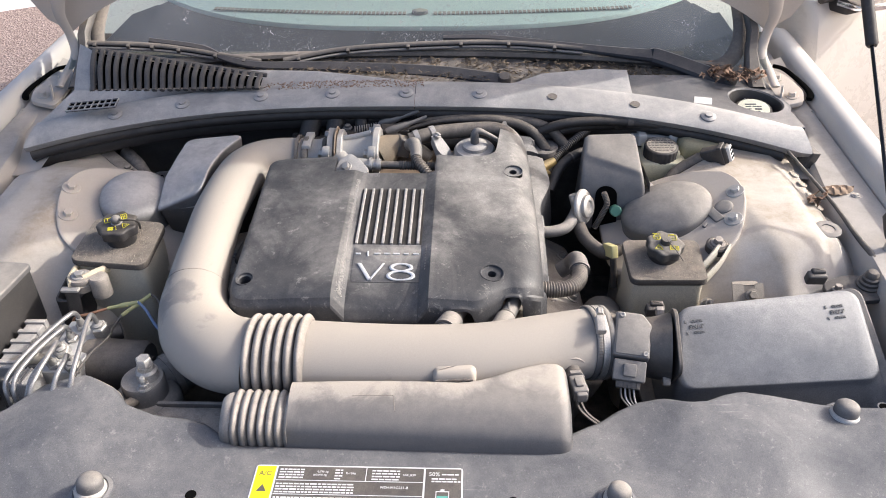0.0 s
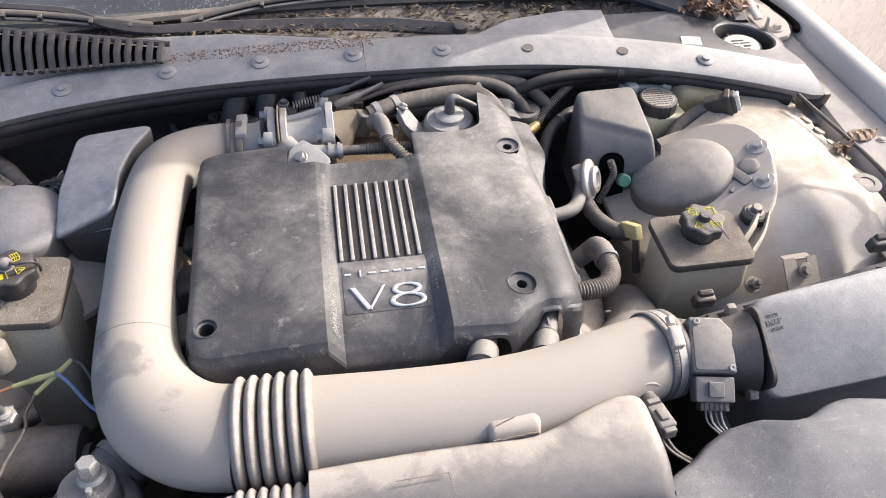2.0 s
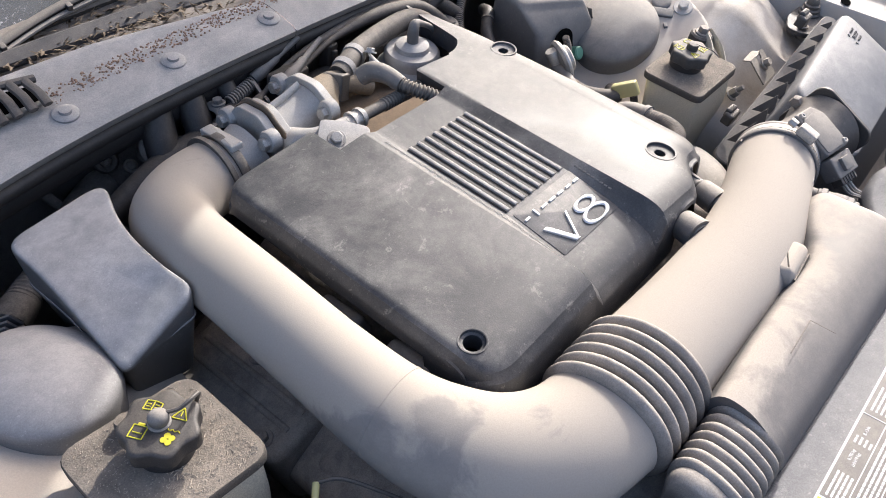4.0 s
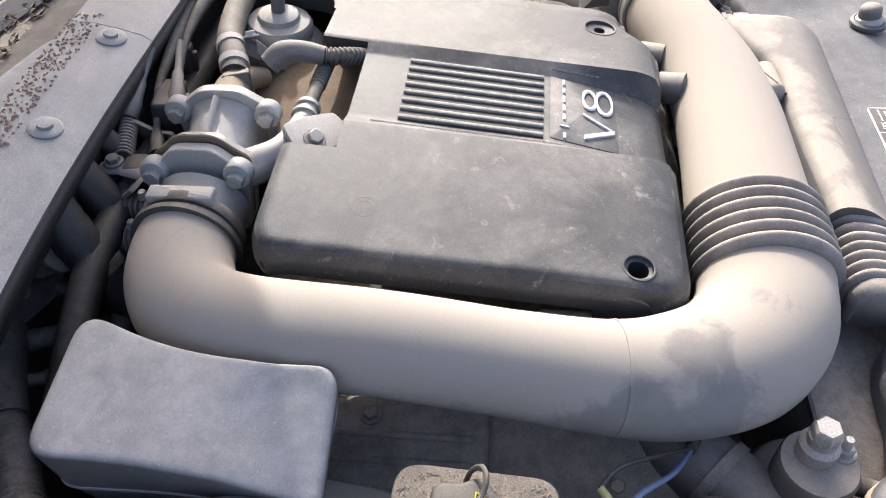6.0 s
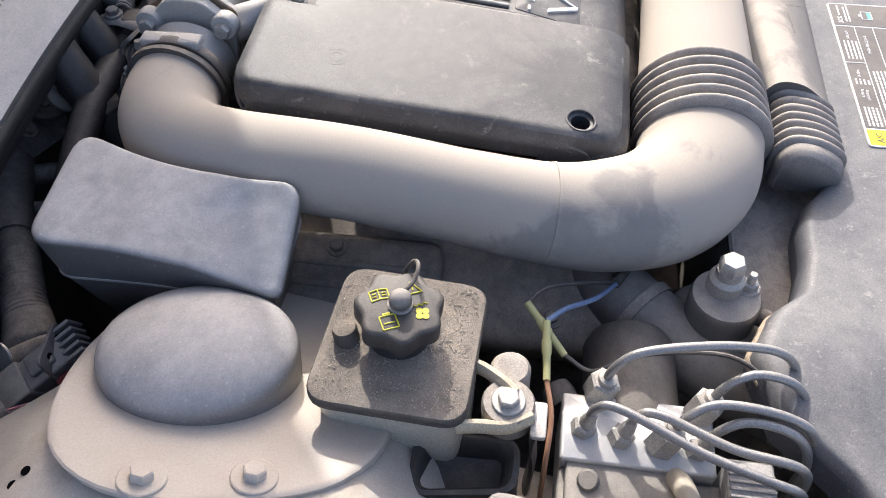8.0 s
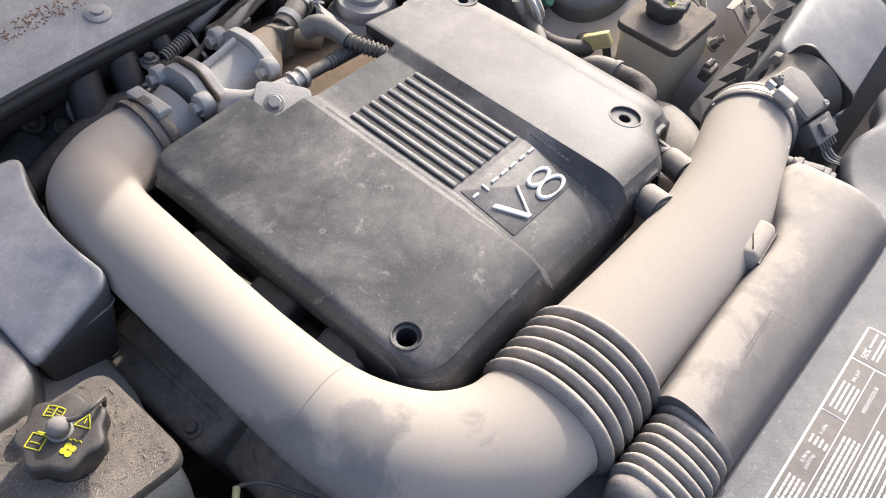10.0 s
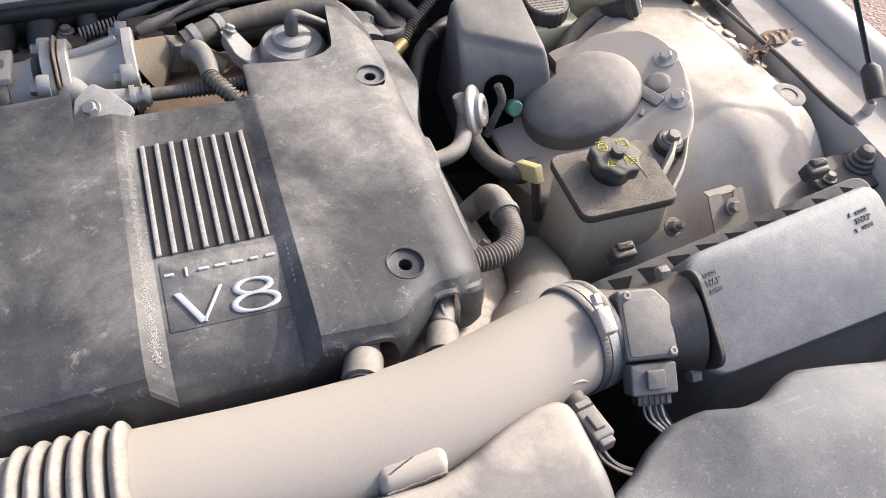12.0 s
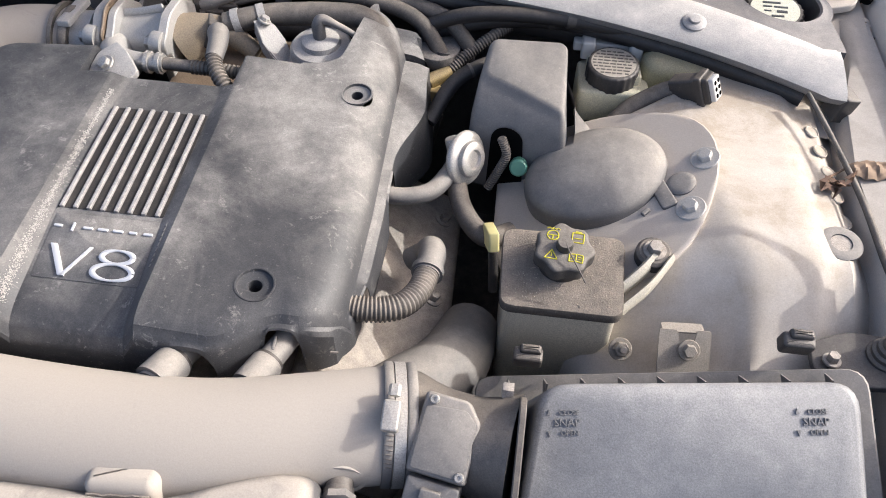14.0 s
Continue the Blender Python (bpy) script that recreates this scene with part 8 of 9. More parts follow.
sweep(bm, [V(-0.37 + 0.046 * i, -0.322, 0.675) for i in range(11)], 0.004, 0.006, 8, up=V(0, 0, 1))
part("rail_lip", bm, M_GREY, fs)

M_BLOCK = dusty("machined_aluminium", (0.62, 0.62, 0.61), 0.35, 0.30, metal=0.55, patch=16.0, smear=0.6, grain=0.05, dust_color=(0.50, 0.46, 0.41), gritty=0.3)
absu = thing("brake_modulator", (-0.53, -0.22, 0.62), "anti-lock brake hydraulic block with steel brake lines", "brake modulator")
bm = B()
block(bm, 0.060, 0.122, -0.075, 0.0, 0.003, 0.0025, Matrix.Translation((-0.530, -0.222, 0.700)))
part("hydraulic_block", bm, M_BLOCK, absu, "machined aluminium valve block")
bm = B()
lathe(bm, [(0.040, -0.01), (0.042, 0.0), (0.042, 0.080), (0.038, 0.088), (0.018, 0.089), (0.018, 0.096), (0.0, 0.096)], aim((-0.505, -0.222, 0.662), (1, 0, -0.06)), 36)
part("pump_motor", bm, M_BLACK, absu, "black round pump motor")
bm = B()
block(bm, 0.070, 0.130, -0.080, -0.012, 0.006, 0.004, Matrix.Translation((-0.596, -0.225, 0.700)))
block(bm, 0.040, 0.100, -0.014, -0.004, 0.005, 0.003, Matrix.Translation((-0.578, -0.216, 0.700)))
ctrl = part("control_unit", bm, M_GREY, absu)
bm = B()
block(bm, 0.030, 0.118, -0.010, 0.012, 0.004, 0.003, Matrix.Translation((-0.612, -0.222, 0.694)))
for k in range(5):
    block(bm, 0.034, 0.008, -0.008, 0.016, 0.002, 0.001, Matrix.Translation((-0.612, -0.270 + 0.024 * k, 0.694)))
part("harness_housing", bm, M_VALVE, ctrl, "pale grey locking harness housing")
bm = B()
lathe(bm, [(0.009, -0.03), (0.009, 0.012), (0.007, 0.015), (0.0, 0.015)], aim((-0.572, -0.186, 0.688), (-0.3, 0.2, 1)), 14)
part("stub", bm, M_GREY, ctrl)
bm = B()
block(bm, 0.036, 0.036, -0.06, 0.012, 0.004, 0.003, Matrix.Translation((-0.566, -0.305, 0.700)))
for k in range(4):
    block(bm, 0.002, 0.034, 0.0115, 0.014, 0, 0.0005, Matrix.Translation((-0.579 + 0.006 * k, -0.305, 0.700)))
part("control_plug", bm, M_VALVE, absu)
bm = B()
sweep(bm, spline([(-0.562, -0.252, 0.694), (-0.574, -0.256, 0.703), (-0.592, -0.262, 0.704), (-0.610, -0.268, 0.699)], 5), 0.009, None, 10)
part("clip_arm", bm, plain("cream_plastic", (0.50, 0.44, 0.34), 0.6), absu)
bm = B()
lathe(bm, [(0.014, 0), (0.015, 0.012), (0.013, 0.02), (0.0, 0.021)], aim((-0.500, -0.165, 0.675), (0.9, 0.5, 0)), 18)
part("side_plug", bm, M_BLACK, absu)
LINES = [((-0.497, -0.190, 0.700), [(-0.495, -0.200, 0.742), (-0.488, -0.225, 0.758), (-0.474, -0.29, 0.756), (-0.470, -0.335, 0.742), (-0.478, -0.352, 0.700), (-0.482, -0.355, 0.62)]),
         ((-0.506, -0.272, 0.700), [(-0.500, -0.285, 0.735), (-0.492, -0.308, 0.746), (-0.494, -0.340, 0.738), (-0.500, -0.358, 0.700), (-0.503, -0.360, 0.62)]),
         ((-0.532, -0.178, 0.700), [(-0.531, -0.186, 0.735), (-0.536, -0.205, 0.744), (-0.560, -0.262, 0.738), (-0.573, -0.310, 0.732), (-0.575, -0.335, 0.722), (-0.570, -0.345, 0.69), (-0.565, -0.348, 0.62)]),
         ((-0.537, -0.208, 0.700), [(-0.533, -0.217, 0.733), (-0.535, -0.235, 0.741), (-0.553, -0.285, 0.737), (-0.559, -0.335, 0.730), (-0.556, -0.350, 0.69), (-0.552, -0.352, 0.62)]),
         ((-0.539, -0.239, 0.700), [(-0.530, -0.255, 0.735), (-0.522, -0.280, 0.746), (-0.524, -0.330, 0.740), (-0.530, -0.355, 0.715), (-0.532, -0.360, 0.62)]),
         ((-0.539, -0.268, 0.700), [(-0.535, -0.280, 0.728), (-0.530, -0.302, 0.738), (-0.534, -0.335, 0.732), (-0.540, -0.352, 0.70), (-0.542, -0.356, 0.62)])]
for k, (a, pts) in enumerate(LINES):
    a = Vector(a)
    way = Vector(pts[0]) - a
    bm = B()
    big = 0.0135 if k in (0, 1, 4) else 0.0105
    prism(bm, hexagon(big), [(-0.002, 0), (0.018 if big > 0.012 else 0.008, 0), (0.020 if big > 0.012 else 0.010, 0.002)], aim(a, way))
    lathe(bm, [(big * 0.6, 0), (big * 0.6, 0.024 if big > 0.012 else 0.015), (0.004, 0.026)], aim(a, way), 14)
    part("union_nut", bm, M_STEEL, absu)
    bm = B()
    sweep(bm, spline([a, *pts], 8), 0.0038, None, 12)
    part("brake_line", bm, M_LINE, absu)

acc = thing("hydraulic_mount", (-0.387, -0.30, 0.62), "dusty round hydraulic mount with a tall bolt", "mount")
bm = B()
lathe(bm, [(0.040, -0.06), (0.048, -0.035), (0.049, -0.012), (0.044, -0.004), (0.034, 0.0), (0.032, 0.002), (0.032, 0.030), (0.030, 0.034), (0.0, 0.034)], Matrix.Translation((-0.387, -0.302, 0.675)), 36)
part("housing", bm, M_GREY, acc)
bm = B()
lathe(bm, [(0.016, 0.034), (0.016, 0.048), (0.012, 0.052), (0.012, 0.060)], Matrix.Translation((-0.378, -0.300, 0.675)), 20)
prism(bm, hexagon(0.0120), [(0.050, 0.001), (0.052, 0), (0.070, 0), (0.073, 0.002)], Matrix.Translation((-0.378, -0.300, 0.675)))
part("tall_bolt", bm, M_STEEL, acc, "tall hexagon steel bolt")
bm = B()
bolt_mesh(bm, 0.008, 0.007, 0.011, Matrix.Translation((-0.376, -0.322, 0.709)), 0.010)
part("small_bolt", bm, M_STEEL, acc)
bm = B()
sweep(bm, spline([(-0.392, -0.330, 0.690), (-0.402, -0.350, 0.692), (-0.408, -0.362, 0.675), (-0.408, -0.365, 0.62)], 5), 0.009, None, 12)
part("pipe", bm, M_RUBBER, acc)

bm = B()
sweep(bm, spline([(-0.300, -0.175, 0.650), (-0.340, -0.200, 0.654), (-0.380, -0.240, 0.650), (-0.420, -0.300, 0.640), (-0.450, -0.385, 0.615)], 7), [0.032, 0.034, 0.036, 0.036, 0.036], None, 22)
rh = thing("radiator_hose", (-0.37, -0.27, 0.58), "thick dusty radiator hose curving past the mount", "hose")
part("hose", bm, M_GREY, rh)
bm = B()
sweep(bm, [V(-0.372, -0.2315, 0.6512), V(-0.379, -0.239, 0.6502)], 0.0385, None, 22)
part("clamp", bm, M_IRON, rh, "dusty steel hose clamp")
bm = B()
prism(bm, rect(0.12, 0.115, 0.02), soft_levels(-0.10, 0, 0.014), Matrix.Translation((-0.335, -0.108, 0.655)) @ pose(0, 0, 0, 0, -18, 0))
solo("timing_cover", bm, M_IRON, "dusty tan casting below the duct", "casting")
bm = B()
prism(bm, rect(0.10, 0.20, 0.02), soft_levels(-0.10, 0, 0.012), Matrix.Translation((-0.375, 0.065, 0.665)) @ pose(0, 0, 0, 0, -14, 0))
hs = thing("exhaust_shield", (-0.375, 0.065, 0.56), "dusty dark heat shield bolted below the duct", "heat shield")
part("plate", bm, M_IRON, hs)
for dx, dy in ((-0.032, 0.075), (-0.034, -0.070), (0.030, 0.01)):
    bm = B()
    bolt_mesh(bm, 0.007, 0.006, 0.011, Matrix.Translation((-0.375, 0.065, 0.665)) @ pose(0, 0, 0, 0, -14, 0) @ Matrix.Translation((dx, dy, 0)))
    part("bolt", bm, M_IRON, hs)
for dx in (-0.012, 0.012):
    bm = B()
    sweep(bm, [Matrix.Translation((-0.375, 0.065, 0.665)) @ pose(0, 0, 0, 0, -14, 0) @ V(dx, y_, 0.0) for y_ in (-0.085, -0.08, 0.08, 0.085)], 0.004, [0.001, 0.003, 0.003, 0.001], 8, up=V(0, 0, 1))
    part("bead", bm, M_IRON, hs)

spl = thing("spliced_wires", (-0.46, -0.14, 0.70), "blue and grey wires joined with yellow crimp sleeves", "wires")
M_CRIMP = plain("crimp_yellow", (0.52, 0.50, 0.24), 0.55)
bm = B()
sweep(bm, spline([(-0.448, -0.142, 0.726), (-0.430, -0.158, 0.722), (-0.405, -0.185, 0.708), (-0.375, -0.205, 0.694)], 6), 0.0024, None, 8)
part("blue_wire", bm, plain("blue_wire", (0.20, 0.27, 0.42), 0.5), spl, "blue insulated wire")
bm = B()
sweep(bm, spline([(-0.432, -0.124, 0.728), (-0.415, -0.140, 0.730), (-0.395, -0.172, 0.716), (-0.375, -0.203, 0.696)], 6), 0.0020, None, 8)
part("grey_wire", bm, M_BLACK, spl)
bm = B()
sweep(bm, spline([(-0.375, -0.204, 0.695), (-0.350, -0.215, 0.685), (-0.33, -0.215, 0.66)], 4), 0.0055, None, 10)
part("sleeve", bm, M_RUBBER, spl)
for a, b in ((V(-0.448, -0.142, 0.726), V(-0.500, -0.146, 0.715)), (V(-0.432, -0.124, 0.728), V(-0.472, -0.160, 0.712))):
    bm = B()
    sweep(bm, [a, a.lerp(b, 0.3), a.lerp(b, 0.34), a.lerp(b, 0.55), a.lerp(b, 0.6), b], [0.0034, 0.0034, 0.0043, 0.0043, 0.0034, 0.0031], None, 10)
    part("crimp_sleeve", bm, M_CRIMP, spl)
bm = B()
sweep(bm, spline([(-0.500, -0.146, 0.715), (-0.530, -0.152, 0.708), (-0.565, -0.150, 0.69), (-0.575, -0.15, 0.62)], 5), 0.0022, None, 8)
part("copper_wire", bm, plain("bare_copper", (0.42, 0.22, 0.13), 0.5), spl)
bm = B()
sweep(bm, spline([(-0.472, -0.160, 0.712), (-0.480, -0.185, 0.705), (-0.468, -0.22, 0.718), (-0.47, -0.29, 0.735), (-0.485, -0.33, 0.71), (-0.49, -0.34, 0.65)], 6), 0.0020, None, 8)
part("black_wire", bm, M_BLACK, spl)

bat = thing("battery_cover", (-0.71, -0.2, 0.62), "grey plastic battery cover in the bay's corner", "battery cover")
bm = B()
block(bm, 0.19, 0.26, -0.14, 0.0, 0.012, 0.006, Matrix.Translation((-0.735, -0.232, 0.778)) @ pose(0, 0, 0, 0, 0, -5.5))
part("box", bm, M_BLACK, bat)
bm = B()
block(bm, 0.194, 0.264, -0.006, 0.003, 0.012, 0.003, Matrix.Translation((-0.735, -0.232, 0.778)) @ pose(0, 0, 0, 0, 0, -5.5))
part("lid", bm, M_GREY, bat)
brk = thing("tank_bracket", (-0.57, -0.09, 0.68), "black tray bracket beside the coolant tank", "bracket")
bm = B()
outer_ = quad_ring([V(-0.558, -0.046, 0.716), V(-0.556, -0.130, 0.716), V(-0.600, -0.130, 0.714), V(-0.612, -0.046, 0.714)], 0.016)
loft(bm, [[p - V(0, 0, 0.055) for p in outer_], [p - V(0, 0, 0.004) for p in outer_], outer_, shrink(outer_, 0.005, V(0, 0, 0.0015)), shrink(outer_, 0.009, V(0, 0, -0.002)), shrink(outer_, 0.014, V(0, 0, -0.022)), shrink(outer_, 0.020, V(0, 0, -0.024))])
part("tray", bm, M_CAP, brk)
bm = B()
sweep(bm, spline([(-0.560, -0.134, 0.60), (-0.560, -0.140, 0.69), (-0.559, -0.138, 0.725), (-0.556, -0.140, 0.747)], 5), 0.003, 0.012, 8, up=V(1, 0, 0))
part("leg", bm, M_BLACK, brk)
fb = thing("wing_tab", (-0.704, -0.009, 0.75), "painted tab with a bolt on the inner wing", "bracket")
bm = B()
prism(bm, rounded([Vector(p) for p in ((-0.08, -0.022), (0.012, -0.022), (0.030, -0.006), (0.018, 0.020), (-0.08, 0.026))], 0.010), soft_levels(0, 0.012, 0.003), Matrix.Translation((-0.706, -0.010, 0.752)))
part("tab", bm, M_PAINT, fb)
bm = B()
bolt_mesh(bm, 0.007, 0.007, 0.011, Matrix.Translation((-0.704, -0.009, 0.764)))
part("bolt", bm, M_STEEL, fb)
sb = thing("brace_strap", (-0.665, 0.326, 0.742), "dusty steel brace strap bolted on the inner wing under the cowl", "bracket")
SB2, SB1 = V(-0.630, 0.300, 0.733), V(-0.700, 0.352, 0.755)
sx = (SB2 - SB1).normalized()
sy = V(0, 0, 1).cross(sx).normalized()
sm2 = Matrix.Translation((SB1 + SB2) / 2) @ Matrix((sx, sy, sx.cross(sy))).transposed().to_4x4()
bm = B()
prism(bm, rounded([Vector(p) for p in ((-0.068, -0.014), (0.056, -0.014), (0.068, -0.006), (0.068, 0.013), (-0.060, 0.014))], 0.005), soft_levels(-0.003, 0.002, 0.001), sm2)
part("strap", bm, M_IRON, sb)
for p in (SB1, SB2):
    bm = B()
    bolt_mesh(bm, 0.007, 0.006, 0.010, Matrix.Translation(p + V(0, 0, 0.002)) @ pose(0, 0, 0, 4, 0, 30))
    part("bolt", bm, M_IRON, sb)
# drain holes: uncut metal under near-black discs that paint their shade
for hx, hy in ((-0.667, 0.212), (-0.657, 0.206)):
    bm = B()
    lathe(bm, [(0.0036, 0.0), (0.0036, 0.0008), (0.0, 0.0008)], aim((hx, hy, apron_z(-0.035 - hx, hy) - 0.060 * ease(0.17, 0.31, hy) + 0.0004), (0, 0.2, 1)), 14)
    solo("drain_hole", bm, M_SHADE, "near-black disc for a drain hole's shade in the inner wing", "hole", "apron drain holes")


# ---- cowl louvres, wipers, washer cap ----
lv = thing("cowl_louvre", (-0.54, 0.42, 0.88), "black plastic cowl air louvre with upright slots", "louvre")


def louvre(x):
    t = (x + 0.72) / 0.37
    return V(x, 0.412 - 0.012 * t, 0.868 + 0.012 * t), V(x, 0.455 - 0.030 * t, 0.935 - 0.046 * t)


# near-black sheet behind the slats paints the shade in the slots
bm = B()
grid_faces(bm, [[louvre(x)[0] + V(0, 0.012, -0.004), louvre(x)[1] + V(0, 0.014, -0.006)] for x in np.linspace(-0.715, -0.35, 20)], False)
part("shade_back", bm, M_SHADE, lv)
for x in np.linspace(-0.712, -0.352, 22):
    a, b = louvre(x)
    bm = B()
    mid_ = a.lerp(b, 0.6) + V(0, -0.010, 0.004)
    sweep(bm, spline([a + V(0, -0.012, 0), a + V(0, -0.006, 0.004), mid_, b + V(0, 0.0, 0.002), b + V(0, 0.012, 0.004)], 4), 0.0042, 0.006, 8, up=V(1, 0, 0))
    part("slat", bm, M_BLACK, lv)
bm = B()
sweep(bm, [louvre(x)[1] + V(0, 0.012, 0.003) for x in np.linspace(-0.72, -0.34, 16)], 0.006, 0.005, 8)
part("top_rail", bm, M_BLACK, lv)
bm = B()
rows = []
for x in np.linspace(-0.80, -0.34, 24):
    xt = x if x > -0.72 else -0.72 + (x + 0.72) * 0.42
    foot = louvre(max(-0.72, min(-0.35, x)))[0]
    rows.append([V(x, lip_y(x) + 0.080, lip_z(x) + 0.014), V(xt, foot.y - 0.010, foot.z + 0.002)])
grid_faces(bm, rows, False)
part("lower_shelf", bm, M_COWL, lv)
bm = B()
grid_faces(bm, [[V(-0.7536, 0.402, 0.868), V(-0.754, 0.440, 0.905), V(-0.752, 0.480, 0.945)], [V(-0.735, 0.402, 0.869), V(-0.734, 0.430, 0.906), V(-0.736, 0.470, 0.942)], [V(-0.72, 0.402, 0.870), V(-0.716, 0.425, 0.900), V(-0.718, 0.458, 0.938)]], False)
part("corner_panel", bm, M_COWL, lv)

gr = thing("cowl_mesh", (-0.68, 0.318, 0.86), "small black plastic drain grid in the cowl panel", "grid")
gm = Matrix.Translation((-0.682, 0.328, 0.8685)) @ pose(0, 0, 0, 10, -5, 2)
# black backing under the bars, painting the shade of the grid's openings
bm = B()
block(bm, 0.104, 0.030, -0.002, 0.0, 0, 0.0005, gm)
part("shade_back", bm, M_SHADE, gr)
for k in range(9):
    bm = B()
    block(bm, 0.0022, 0.032, 0, 0.003, 0, 0.0005, gm @ Matrix.Translation((-0.052 + 0.013 * k, 0, 0)), steps=1)
    part("bar", bm, M_COWL, gr)
for k in range(3):
    bm = B()
    block(bm, 0.106, 0.0022, 0, 0.003, 0, 0.0005, gm @ Matrix.Translation((0, -0.015 + 0.015 * k, 0)), steps=1)
    part("bar", bm, M_COWL, gr)


M_ARM = dusty("wiper_black", (0.02, 0.024, 0.034), 0.35, 0.22, patch=8.0, smear=0.6)


def wiper(name, arm, blade, width):
    w = thing(name, arm[0], "black windscreen wiper arm and dusty blade", "wiper", "wipers")
    bm = B()
    line = spline(arm, 6)
    wide = [float(np.interp(i / 6, range(len(width)), width)) for i in range(len(line))]
    flat = V(0, -0.62, 0.78)
    rings = []
    for i, c in enumerate(line):
        d = (line[min(i + 1, len(line) - 1)] - line[max(i - 1, 0)]).normalized()
        side = d.cross(flat).normalized()
        top = side.cross(d)
        rings.append([c + side * (wide[i] * a) + top * (wide[i] * 0.42 * b) for a, b in ((-1, -1), (1, -1), (1, 0.3), (0.72, 1), (-0.72, 1), (-1, 0.3))])
    loft(bm, rings)
    part("arm", bm, M_ARM, w, sharp=25)
    bm = B()
    lathe(bm, [(0.015, -0.02), (0.015, 0.012), (0.012, 0.016), (0.0, 0.017)], aim(arm[0], (0, -0.4, 1)), 20)
    part("pivot_cap", bm, M_BLACK, w)
    bl = spline(blade, 8)
    bm = B()
    sweep(bm, [p + V(0, -0.004, 0.010) for p in bl], 0.007, 0.0035, 8, up=V(0, -0.4, 1))
    bd = part("blade_bow", bm, M_BLACK, w)
    bm = B()
    sweep(bm, [p + V(0, -0.010, 0.0) for p in bl], 0.004, 0.003, 8, up=V(0, -0.4, 1))
    part("spring_strip", bm, M_GREY, bd)
    bm = B()
    sweep(bm, bl, 0.0025, 0.006, 6, up=V(0, -0.4, 1))
    part("rubber_edge", bm, M_RUBBER, bd)
    for k in range(6):
        p = bl[int((k + 0.5) / 6 * (len(bl) - 1))]
        bm = B()
        block(bm, 0.008, 0.014, 0.003, 0.0115, 0.002, 0.001, aim(p + V(0, -0.006, 0), (0, -0.4, 1)))
        part("claw", bm, M_BLACK, bd)


wiper("windscreen_wiper", [V(0.174, 0.525, 0.842), V(0.054, 0.560, 0.845), V(-0.063, 0.580, 0.846), V(-0.264, 0.588, 0.852), V(-0.394, 0.584, 0.856), V(-0.475, 0.593, 0.869), V(-0.537, 0.614, 0.889), V(-0.657, 0.617, 0.906)], [V(-0.799, 0.592, 0.900), V(-0.70, 0.604, 0.893), V(-0.612, 0.610, 0.884), V(-0.50, 0.606, 0.868), V(-0.393, 0.599, 0.852)], [0.017, 0.017, 0.016, 0.013, 0.010, 0.008, 0.007, 0.006])
wiper("windscreen_wiper", [V(0.672, 0.515, 0.842), V(0.598, 0.547, 0.862), V(0.521, 0.586, 0.877), V(0.500, 0.590, 0.878), V(0.396, 0.615, 0.881), V(0.288, 0.639, 0.887), V(0.142, 0.662, 0.895), V(0.031, 0.666, 0.894)], [V(-0.342, 0.605, 0.853), V(-0.193, 0.641, 0.868), V(0.031, 0.655, 0.876), V(0.186, 0.652, 0.878), V(0.357, 0.626, 0.873)], [0.019, 0.019, 0.019, 0.015, 0.011, 0.008, 0.006, 0.005])

wc = thing("washer_filler", (0.706, 0.432, 0.76), "black washer filler cap with a pale printed top", "filler cap")
m = aim((0.706, 0.432, 0.818), (-0.03, -0.16, 1)) @ Matrix.Scale(1.18, 4)
bm = B()
prism(bm, star(0.0335, 24, 0.03, 144), [(-0.030, 0.001), (-0.026, 0), (-0.003, 0), (0.0, 0.002)], m)
capw = part("cap", bm, M_CAP, wc)
bm = B()
lathe(bm, [(0.0285, 0), (0.028, 0.0012), (0.0, 0.0014)], m, 36)
pd = part("print_disc", bm, dusty("pale_print_disc", (0.66, 0.67, 0.55), 0.5, 0.25, patch=20.0), capw)
for w_, h_, x_, y_ in ((0.020, 0.0032, -0.005, 0.010), (0.016, 0.0028, 0.006, 0.004), (0.012, 0.0045, 0.008, -0.004), (0.010, 0.0024, -0.009, 0.002), (0.008, 0.0024, -0.008, -0.006), (0.014, 0.0030, 0.004, -0.013)):
    bm = B()
    block(bm, w_, h_, 0.0014, 0.0019, 0, 0.0001, m @ Matrix.Translation((x_, y_, 0)) @ Matrix.Rotation(0.15, 4, "Z"), steps=1)
    part("print", bm, plain("dark_print", (0.05, 0.055, 0.06), 0.6), pd)
bm = B()
lathe(bm, [(0.022, -0.06), (0.024, -0.02)], m, 24, caps=False)
part("neck", bm, M_TANK, wc)
sk = thing("white_sticker", (0.598, 0.40, 0.845), "small blank white sticker on the cowl", "sticker")
bm = B()
block(bm, 0.036, 0.030, 0, 0.0006, 0.002, 0.0002, Matrix.Translation((0.588, 0.408, 0.8455)) @ pose(0, 0, 0, 4, 0, -14))
part("paper", bm, plain("paper_white", (0.70, 0.69, 0.66), 0.7), sk)


# cowl's driver-side shoulder with the round recess for the filler
def shoulder_z(x, y):
    return 0.845 - 0.10 * max(0.0, x - 0.60) + 0.10 * max(0.0, y - 0.47)


